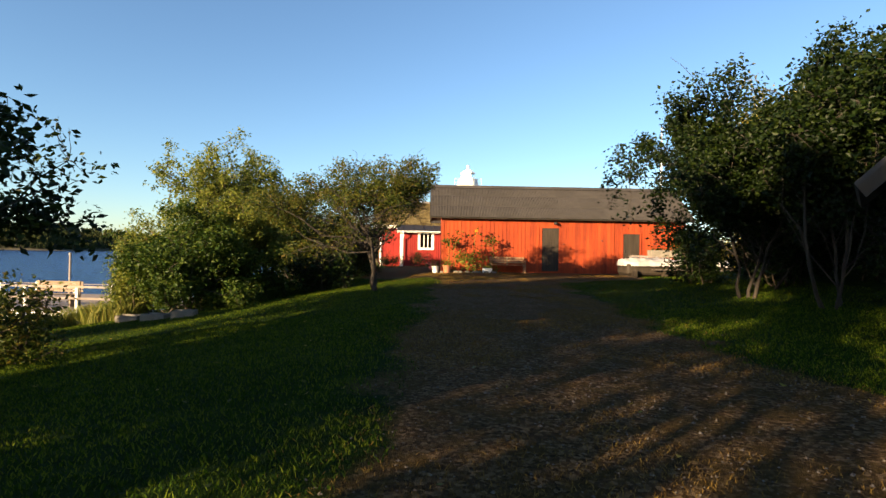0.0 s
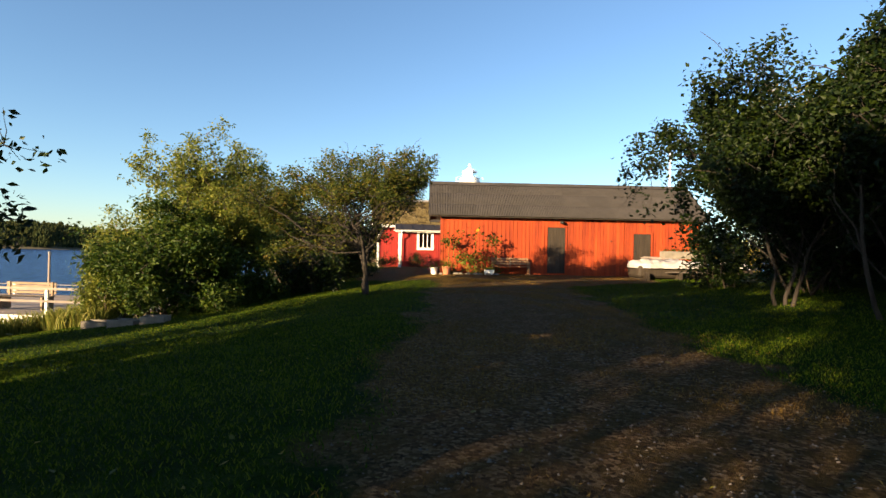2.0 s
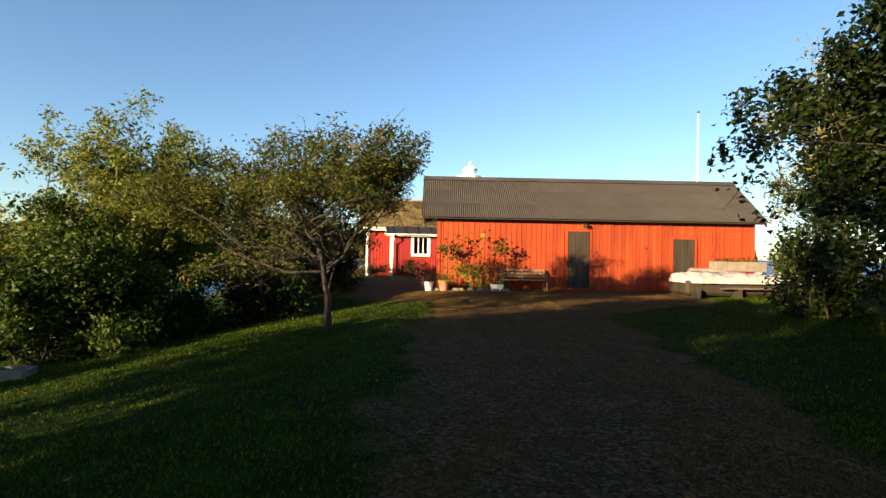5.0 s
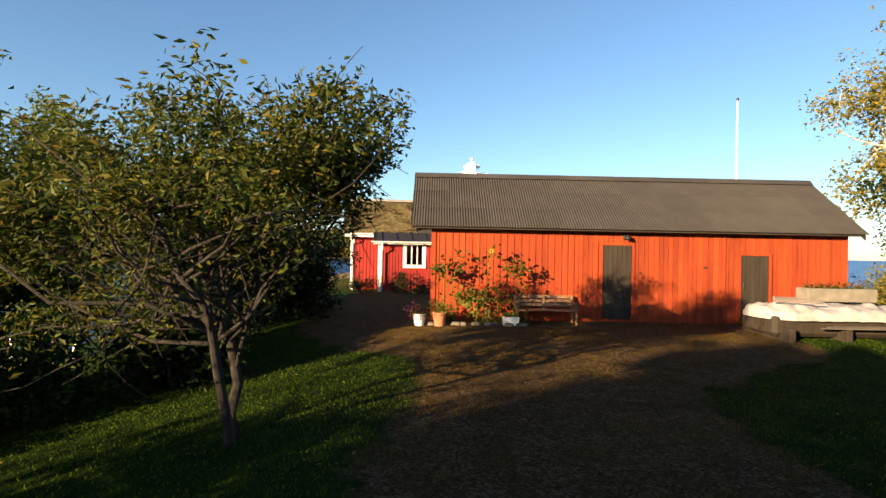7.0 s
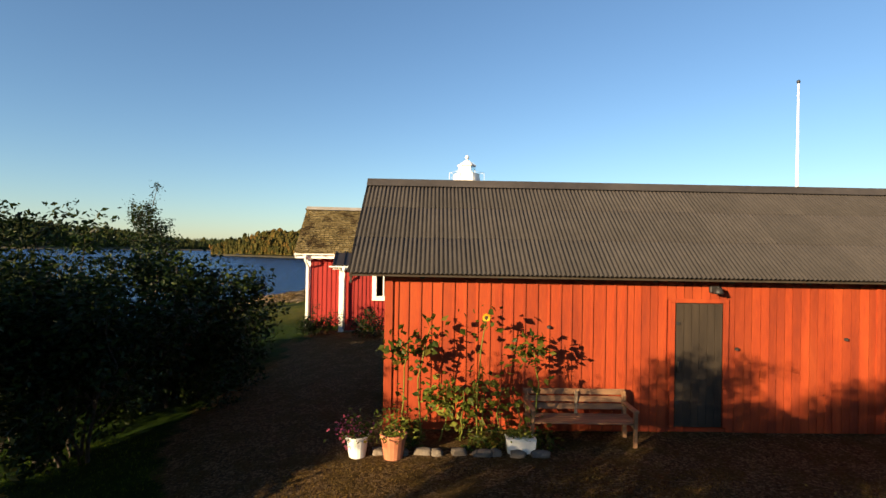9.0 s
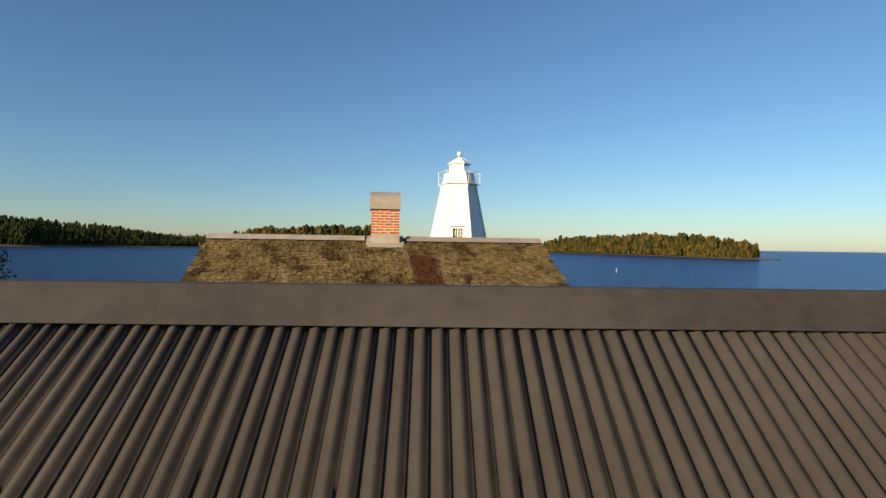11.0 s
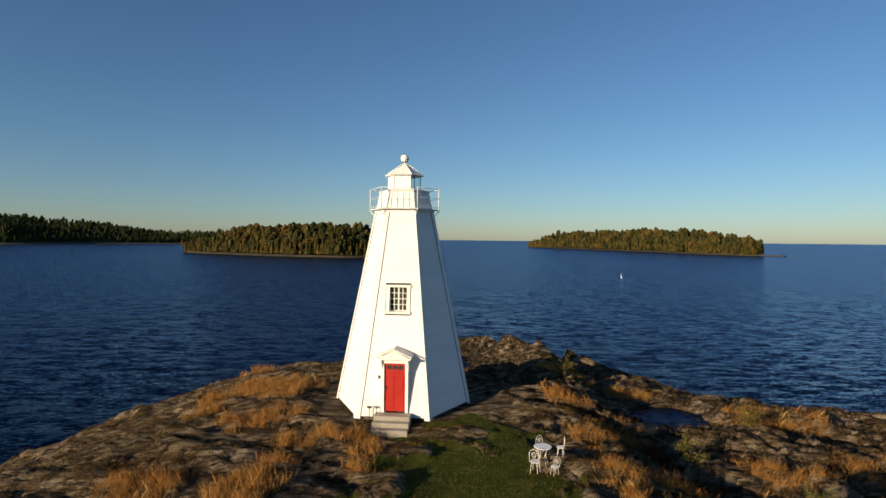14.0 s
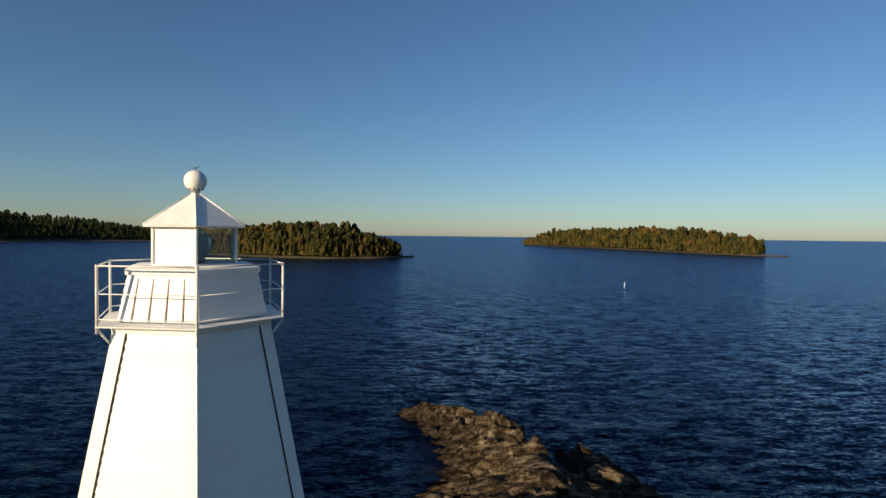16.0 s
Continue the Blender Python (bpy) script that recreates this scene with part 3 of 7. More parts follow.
def spread(lo, hi, fine_lo, fine_hi, step):
    mid = np.arange(fine_lo, fine_hi + step / 2, step)
    out = []
    gap, at = step, fine_hi
    while at < hi:
        gap *= 1.35
        at = min(hi, at + gap)
        out.append(at)
    back = []
    gap, at = step, fine_lo
    while at > lo:
        gap *= 1.35
        at = max(lo, at - gap)
        back.append(at)
    return np.array(back[::-1] + list(mid) + out)


def build_ground():
    gx, gy = spread(-4600, 4600, -24, 46, 0.19), spread(-2500, 4800, -6, 101, 0.19)
    X, Y = np.meshgrid(gx, gy)
    Z = height(X.ravel(), Y.ravel()).reshape(X.shape)
    nx, ny = len(gx), len(gy)
    i = np.arange(nx * ny).reshape(ny, nx)
    faces = np.stack([i[:-1, :-1], i[:-1, 1:], i[1:, 1:], i[1:, :-1]], -1).reshape(-1, 4)
    verts = np.stack([X, Y, Z], -1).reshape(-1, 3)
    me = bpy.data.meshes.new("ground")
    me.from_pydata(verts.tolist(), [], faces.tolist())
    # last but one mask: wet waterline band, plus painted shade up to two metres
    for name, values in (("gravel", gravel_mask(verts[:, 0], verts[:, 1])), ("rock", rockiness(verts[:, 0], verts[:, 1])), ("wet_shade", np.maximum(smooth(0.55, 0.1, verts[:, 2]), 0.8 * smooth(2.0, 0.5, verts[:, 2]))), ("meadow", smooth(34, 38, verts[:, 1]))):
        me.attributes.new(name, "FLOAT", "POINT").data.foreach_set("value", np.asarray(values, float).ravel())
    ob = link_mesh("ground", me, M_GROUND)
    r = rockiness(verts[:, 0], verts[:, 1])
    me.polygons.foreach_set("use_smooth", r[faces[:, 0]] < 2.0)
    tagged(ob, "mown lawn, gravel drive and bare sloping shore rock", "ground", kind="structure")


build_ground()
i0 = spread(-4700, 4700, -60, 60, 12)
wx, wy = np.meshgrid(i0, spread(-2600, 4900, 0, 120, 12))
wi = np.arange(wx.size).reshape(wx.shape)
lake = raw("water", np.stack([wx, wy, 0 * wx], -1).reshape(-1, 3), np.stack([wi[:-1, :-1], wi[:-1, 1:], wi[1:, 1:], wi[1:, :-1]], -1).reshape(-1, 4), M_WATER)
tagged(lake, "deep blue rippled water of the open bay", "water", kind="structure")
for px, py, rx, ry, level in POOLS[:3]:
    bm = bmesh.new()
    bm.faces.new([bm.verts.new((px + 1.5 * rx * math.cos(a), py + 1.5 * ry * math.sin(a), level)) for a in np.arange(24) * math.pi / 12])
    tagged(part("rock_pool", bm, M_WATER), "still rain water standing in a hollow of the rock", "pool", kind="structure")


# ---- far shores ----
def wood(name, line, depth, crests, count, tall, material, seed, label, spruce=0.6, taper=0.0):
    """A far wooded shore along a line: a low mound, and one mesh of many small trees on it."""
    rng = np.random.default_rng(seed)
    pts = np.array(line, float)
    seg = np.r_[0, np.cumsum(np.hypot(*np.diff(pts, axis=0).T))]
    n = 70
    at = np.linspace(0, seg[-1], n)
    px, py = np.interp(at, seg, pts[:, 0]), np.interp(at, seg, pts[:, 1])
    tx, ty = np.gradient(px), np.gradient(py)
    nl = np.hypot(tx, ty)
    nx, ny = -ty / nl, tx / nl
    fade = np.minimum(np.clip(at / (0.15 * seg[-1]), 0, 1), np.clip((seg[-1] - at) / (0.34 * seg[-1]), 0, 1)) ** 0.75 if taper else np.ones(n)
    crest = max(crests)
    wob = (1 + 0.35 * (fbm(at * 0.02, at * 0, 3, seed) - 0.45)) * np.interp(at, seg, crests) / crest
    prof = np.array([-0.06, 0.0, 0.03, 0.2, 0.5, 0.8, 1.0])
    rise = np.array([-1.5, 0.25, 1.0, 0.35 * crest, 0.8 * crest, crest, 0.2 * crest])
    verts, faces = [], []
    for i in range(n):
        for p, r in zip(prof, rise):
            off = p * depth * fade[i]
            jig = 2.0 * (value_noise(np.array([at[i] * 0.15]), np.array([p * 9.0]), seed)[0] - 0.5)
            verts.append((px[i] + nx[i] * (off + jig), py[i] + ny[i] * (off + jig), r * (wob[i] if r > 1 else 1) * (fade[i] if r > 1 else 1)))
    m = len(prof)
    for i in range(n - 1):
        for j in range(m - 1):
            faces.append((i * m + j, (i + 1) * m + j, (i + 1) * m + j + 1, i * m + j + 1))
    bank = raw(name + "_bank", verts, faces, M_SHOREBANK, smooth=True)
    tagged(bank, "low stony bank of a far wooded shore", "shore", kind="structure")
    # trees
    tv, tf = [], []
    base = 0
    for _ in range(count):
        s = rng.random() * seg[-1] * (0.95 if taper else 1.0)
        i = min(int(s / seg[-1] * (n - 1)), n - 2)
        e = rng.random() ** 1.4
        f = fade[i]
        off = (0.05 + 0.9 * e) * depth * f
        x, y = px[i] + (s - at[i]) / (at[1]) * (px[i + 1] - px[i]) + nx[i] * off, py[i] + (s - at[i]) / at[1] * (py[i + 1] - py[i]) + ny[i] * off
        z = max(0.5, np.interp(0.05 + 0.9 * e, prof, rise) * wob[i] * f) - 0.5
        edge = 0.55 + 0.45 * min(1, e * 5)
        h = tall * (0.72 + 0.32 * rng.random()) * edge * (0.45 + 0.55 * f)
        if rng.random() < spruce:
            k, tiers = 6, 4
            w = h * (0.11 + 0.06 * rng.random())
            for q in range(tiers):
                z0, z1 = z + h * (0.10 + 0.2 * q), z + h * (0.46 + 0.18 * q)
                r = w * (1 - 0.22 * q)
                a0 = rng.random() * 6
                ring = [(x + r * (0.7 + 0.6 * rng.random()) * math.cos(a0 + a * 6.2832 / k), y + r * (0.7 + 0.6 * rng.random()) * math.sin(a0 + a * 6.2832 / k), z0 + h * 0.06 * rng.random()) for a in range(k)]
                tv += ring + [(x + w * 0.1 * rng.normal(), y, z1)]
                tf += [(base + a, base + (a + 1) % k, base + k) for a in range(k)]
                base += k + 1
        else:
            for q in range(4):
                r = h * (0.09 + 0.07 * rng.random())
                cx, cy, cz = x + r * rng.normal() * 0.7, y + r * rng.normal() * 0.7, z + h * (0.3 + 0.16 * q + 0.1 * rng.random())
                k = 6
                for sgn, zz, rr in ((0, -0.8, 0.5), (1, 0.0, 1.0), (2, 0.6, 0.75)):
                    tv += [(cx + r * rr * (0.7 + 0.6 * rng.random()) * math.cos(a * 6.2832 / k + sgn), cy + r * rr * (0.7 + 0.6 * rng.random()) * math.sin(a * 6.2832 / k + sgn), cz + r * (1.9 * zz + 0.3 * rng.random())) for a in range(k)]
                tv.append((cx, cy, cz + 1.9 * r))
                for lay in range(2):
                    tf += [(base + lay * k + a, base + lay * k + (a + 1) % k, base + (lay + 1) * k + (a + 1) % k, base + (lay + 1) * k + a) for a in range(k)]
                tf += [(base + 2 * k + a, base + 2 * k + (a + 1) % k, base + 3 * k) for a in range(k)]
                base += 3 * k + 1
    tagged(raw(name, tv, tf, material), label, "forest", kind="stuff")


M_SHOREBANK = worn("shore_bank", (0.022, 0.022, 0.010), (0.05, 0.044, 0.022), (0.12, 0.09, 0.05), 0.08, (1, 1, 1), 0.95, 0.4, 0.3)
wood("middle_island_wood", [(-185, 428), (-155, 402), (-120, 380), (-90, 364), (-58, 354), (-30, 368), (-9, 392)], 62, [2, 3, 3, 3, 3, 2.5, 2], 1900, 18, F_MIX, 3, "mixed wood with autumn birches on a low island", 0.7, 1)
wood("outer_island_wood", [(142, 905), (185, 760), (222, 640), (240, 560), (262, 500), (283, 474)], 62, [4] * 6, 1900, 22, F_MIX, 5, "mixed wood covering a long low island", 0.7, 1)
wood("mainland_wood", [(-1100, 380), (-800, 520), (-640, 590), (-511, 660), (-470, 770), (-394, 867), (-300, 930), (-200, 990), (-90, 1060)], 230, [28, 28, 28, 29, 27, 8, 5, 5, 4], 10000, 16, F_PINE, 7, "dark spruce wood on the hills across the bay", 0.85)



# ---- the red barn ----
def solid_gable(name, u0, u1, v0, v1, z0, z1, ridge, material, parent):
    """A house body as one closed solid under the roof."""
    mid = (v0 + v1) / 2
    bm = prism([(v0, z0), (v1, z0), (v1, z1), (mid, ridge), (v0, z1)], u1 - u0)
    bmesh.ops.transform(bm, matrix=Matrix(((0, 1, 0, u0), (1, 0, 0, 0), (0, 0, 1, 0), (0, 0, 0, 1))), verts=bm.verts)
    bmesh.ops.recalc_face_normals(bm, faces=bm.faces)
    return part(name, bm, material, parent)


def build_barn():
    rng = random.Random(4)
    barn = tagged(empty("barn", pose(-0.38, 23.27, 0, 0, 0, 1.7)), "long red board barn with a corrugated grey roof", "barn")
    L, D, Z0, Z1 = 10.67, 3.66, 3.85, 6.46
    solid_gable("wall", 0, L, 0.0, D, Z0, Z1, 8.0, M_RED, barn)
    doors = [(4.35, 5.14, 4.22, 6.12), (7.92, 8.69, 4.22, 5.92)]
    # boards, one by one, broken above the doors
    u = 0.0
    while u < L - 0.05:
        w = rng.uniform(0.15, 0.19) if u < 3.6 else rng.uniform(0.11, 0.15)
        w = min(w, L - u)
        low = Z0 + 0.22 + rng.uniform(0, 0.05)
        for a, b, _, top in doors:
            if u + w > a - 0.02 and u < b + 0.02:
                low = top + 0.03
        proud = rng.uniform(0.018, 0.026)
        part("board", box(u + 0.005, u + w - 0.005, -proud, 0.0, low, Z1 + 0.02), M_RED, barn)
        if u > 0.1 and (u < 3.7 or u > 8.7):
            part("batten", box(u - 0.016, u + 0.016, -proud - 0.016, -proud + 0.004, low, Z1 + 0.02), M_RED, barn)
        u += w
    for s in (0, 1):
        x = -0.03 if s == 0 else L - 0.09
        part("corner_board", box(x, x + 0.12, -0.05, 0.03, Z0 + 0.2, Z1), M_RED, barn)
    part("joint_strip", box(7.47, 7.53, -0.055, -0.02, Z0 + 0.2, Z1), M_RED, barn)
    for n in range(26):
        v = n * D / 26
        for s, x in ((0, -0.022), (1, L)):
            part("board", box(x, x + 0.022, v + 0.004, v + D / 26 - 0.004, Z0 + 0.2, Z1 + 0.02 + 1.5 * (1 - abs(2 * (v + 0.07) / D - 1))), M_RED, barn)
    for n, (a, b, low, top) in enumerate(doors):
        door = part("door", box(a + 0.03, b - 0.03, -0.018, 0.03, low, top - 0.02), M_DOOR, barn, "dark weathered plank door, shut")
        k = 6
        for q in range(k):
            x = a + 0.04 + q * (b - a - 0.08) / k
            part("plank", box(x + 0.003, x + (b - a - 0.08) / k - 0.003, -0.034, -0.016, low + 0.01, top - 0.03), M_DOOR, door)
        for z in (low + 0.35, top - 0.35):
            part("hinge", box(a + 0.035, a + 0.10, -0.042, -0.030, z, z + 0.05), M_BLACK, door)
        part("handle", box(a + 0.07, a + 0.10, -0.075, -0.03, low + 0.85, low + 1.0, 0.006), M_BLACK, door)
        for x in (a - 0.05, b - 0.02):
            part("door_frame", box(x, x + 0.07, -0.045, 0.01, low, top), M_RED, barn)
        part("door_frame", box(a - 0.05, b + 0.05, -0.045, 0.01, top - 0.01, top + 0.05), M_RED, barn)
    # roof: corrugated sheets in three overlapping rows
    r0, r1, v0, z0, vm, z1 = -0.55, 10.97, -0.37, 6.47, D / 2, 8.07
    slope = math.hypot(vm - v0, z1 - z0)
    tilt = math.atan2(z1 - z0, vm - v0)
    cols = 12
    w = (r1 - r0) / cols
    rows = 3
    ln = slope / rows
    verts, faces = [], []
    k = 112
    for d in (0.0, ln + 0.09):
        for i in range(k + 1):
            x = i * (w + 0.02) / k
            verts.append((x, d, 0.013 * math.cos(2 * math.pi * x / (w / 14))))
    for d in (0.0, ln + 0.09):
        for i in range(k + 1):
            x = i * (w + 0.02) / k
            verts.append((x, d, 0.013 * math.cos(2 * math.pi * x / (w / 14)) - 0.007))
    m = k + 1
    for i in range(k):
        faces += [(i, i + 1, m + i + 1, m + i), (2 * m + i, 3 * m + i, 3 * m + i + 1, 2 * m + i + 1), (i, 2 * m + i, 2 * m + i + 1, i + 1)]
    me = bpy.data.meshes.new("roof_sheet")
    me.from_pydata(verts, [], faces)
    me_top = bpy.data.meshes.new("roof_sheet")
    me_top.from_pydata([(x, min(y, ln - 0.05), z) for x, y, z in verts], [], faces)
    for side in (0, 1):
        roof = part("roof", hexa([(r0 + 0.02, v0 + 0.05, z0 - 0.02), (r1 - 0.02, v0 + 0.05, z0 - 0.02), (r1 - 0.02, vm, z1 - 0.055), (r0 + 0.02, vm, z1 - 0.055),
                                  (r0 + 0.02, v0 + 0.05, z0 + 0.0), (r1 - 0.02, v0 + 0.05, z0 + 0.0), (r1 - 0.02, vm, z1 - 0.035), (r0 + 0.02, vm, z1 - 0.035)]), M_DOOR, barn, "corrugated grey fibre cement roof slope")
        if side:
            roof.matrix_basis = Matrix.Translation((r0 + r1, 2 * vm, 0)) @ pose(0, 0, 0, 0, 0, 180)
        for r in range(rows):
            for c in range(cols):
                ob = link_mesh("roof_sheet", me if r < rows - 1 else me_top, M_SHEET, roof, smooth=True)
                d = r * ln
                ob.matrix_basis = Matrix.Translation((r0 + c * w, v0 + d * math.cos(tilt), z0 + 0.035 + d * math.sin(tilt) + 0.012 * (rows - 1 - r) * 0)) @ pose(0, 0, 0, math.degrees(tilt) - 0.35, 0, 0)
    part("ridge_cap", hexa([(r0, vm - 0.2, z1 - 0.07), (r1, vm - 0.2, z1 - 0.07), (r1, vm + 0.2, z1 - 0.07), (r0, vm + 0.2, z1 - 0.07),
                            (r0, vm - 0.05, z1 + 0.075), (r1, vm - 0.05, z1 + 0.075), (r1, vm + 0.05, z1 + 0.075), (r0, vm + 0.05, z1 + 0.075)]), M_SHEET, barn)
    # black boards paint the shadow line below the roof sheets
    for e, v in ((0, v0 + 0.26), (1, 2 * vm - v0 - 0.29)):
        part("fascia", box(r0 + 0.03, r1 - 0.03, v, v + 0.03, z0 - 0.02, z0 + 0.10), M_BLACK, barn, "black strip painting the shadow line under the eaves")
    x = 0.5
    while x < L:
        part("rafter_end", hexa([(x, v0 + 0.14, z0 - 0.05), (x + 0.07, v0 + 0.14, z0 - 0.05), (x + 0.07, 0, z0 + 0.12), (x, 0, z0 + 0.12),
                                 (x, v0 + 0.14, z0 + 0.05), (x + 0.07, v0 + 0.14, z0 + 0.05), (x + 0.07, 0, z0 + 0.24), (x, 0, z0 + 0.24)]), M_DOOR, barn)
        x += 1.15
    for x in (r0 + 0.03, r1 - 0.06):
        for sg in (-1, 1):
            part("bargeboard", hexa([(x, vm + sg * (vm - v0 - 0.05), z0 - 0.12), (x + 0.03, vm + sg * (vm - v0 - 0.05), z0 - 0.12), (x + 0.03, vm, z1 - 0.17), (x, vm, z1 - 0.17),
                                     (x, vm + sg * (vm - v0 - 0.05), z0 + 0.01), (x + 0.03, vm + sg * (vm - v0 - 0.05), z0 + 0.01), (x + 0.03, vm, z1 - 0.04), (x, vm, z1 - 0.04)]), M_DOOR, barn)
    # yard lamp over the door
    lamp = part("yard_lamp", box(4.88, 5.02, -0.10, -0.03, 6.27, 6.37, 0.01), M_BLACK, barn, "small dark yard lamp above the door")
    bm = lathe([(0.0, 0.05), (0.04, 0.05), (0.065, -0.01), (0.075, -0.045), (0.0, -0.04)], 14)
    bmesh.ops.transform(bm, matrix=Matrix.Translation((4.95, -0.19, 6.31)), verts=bm.verts)
    part("shade", bm, M_BLACK, lamp, smooth=True)
    pipe("arm", [[((4.95, -0.08, 6.33), 0.012), ((4.95, -0.19, 6.37), 0.012)]], M_BLACK, lamp)
    for x, z in ((2.45, 5.72), (5.32, 5.43), (7.0, 5.6)):
        part("knob", lathe([(0.0, -0.03), (0.03, -0.03), (0.035, 0.0), (0.0, 0.02)], 8), M_BLACK, barn).location = (x, -0.05, z)


build_barn()


# ---- the cottage with its porch ----
def framed_window(parent, x0, x1, y, z0, z1, bars=1, rungs=1, trim=0.09):
    """A white casement in the front wall at depth y (outwards is -y)."""
    win = part("window", box(x0 - trim, x1 + trim, y - 0.03, y + 0.0, z1, z1 + trim + 0.02), M_WHITE, parent, "white painted casement window")
    part("window_frame", box(x0 - trim, x0, y - 0.03, y + 0.02, z0 - 0.02, z1), M_WHITE, win)
    part("window_frame", box(x1, x1 + trim, y - 0.03, y + 0.02, z0 - 0.02, z1), M_WHITE, win)
    part("window_sill", box(x0 - trim, x1 + trim, y - 0.07, y + 0.02, z0 - trim, z0 - 0.02, 0.008), M_WHITE, win)
    for n in range(bars + 2):
        x = x0 + n * (x1 - x0) / (bars + 1)
        part("mullion", box(x - 0.022, x + 0.022, y - 0.015, y + 0.03, z0, z1), M_WHITE, win)
    for n in range(rungs + 2):
        z = z0 + n * (z1 - z0) / (rungs + 1)
        part("glazing_bar", box(x0, x1, y - 0.012, y + 0.026, z - 0.014, z + 0.014), M_WHITE, win)
    part("pane", box(x0 + 0.01, x1 - 0.01, y + 0.034, y + 0.040, z0 + 0.01, z1 - 0.01), M_GLASS, win).visible_shadow = False
    return win


def gutter(parent, x0, x1, y, z, dz=0.0):
    verts, faces = [], []
    k = 7
    for n, x in enumerate((x0, x1)):
        for r in (0.062, 0.055):
            for i in range(k):
                a = math.pi + math.pi * i / (k - 1)
                verts.append((x, y + r * math.cos(a), z + (dz if n else 0) + r * math.sin(a)))
    for i in range(k - 1):
        faces += [(i, i + 1, 2 * k + i + 1, 2 * k + i), (k + i, 3 * k + i, 3 * k + i + 1, k + i + 1)]
    faces += [(0, 2 * k, 3 * k, k), (k - 1, 2 * k - 1, 4 * k - 1, 3 * k - 1)]
    g = raw("gutter", verts, faces, M_STEEL, parent, "white steel half-round gutter", True)
    x = x0 + 0.3
    while x < x1:
        part("gutter_hook", box(x, x + 0.03, y - 0.075, y + 0.06, z - 0.07, z - 0.055), M_STEEL, g)
        x += 0.62
    return g


def downpipe(parent, x, y, z, back, foot, lean=0.0):
    pts = [((x, y, z), 0.075), ((x, y, z - 0.10), 0.05), ((x, y, z - 0.22), 0.04), ((x + lean, y + back, z - 0.45), 0.04), ((x + lean, y + back, foot), 0.04)]
    return pipe("downpipe", [pts], M_STEEL, parent, "white steel downpipe", 10)


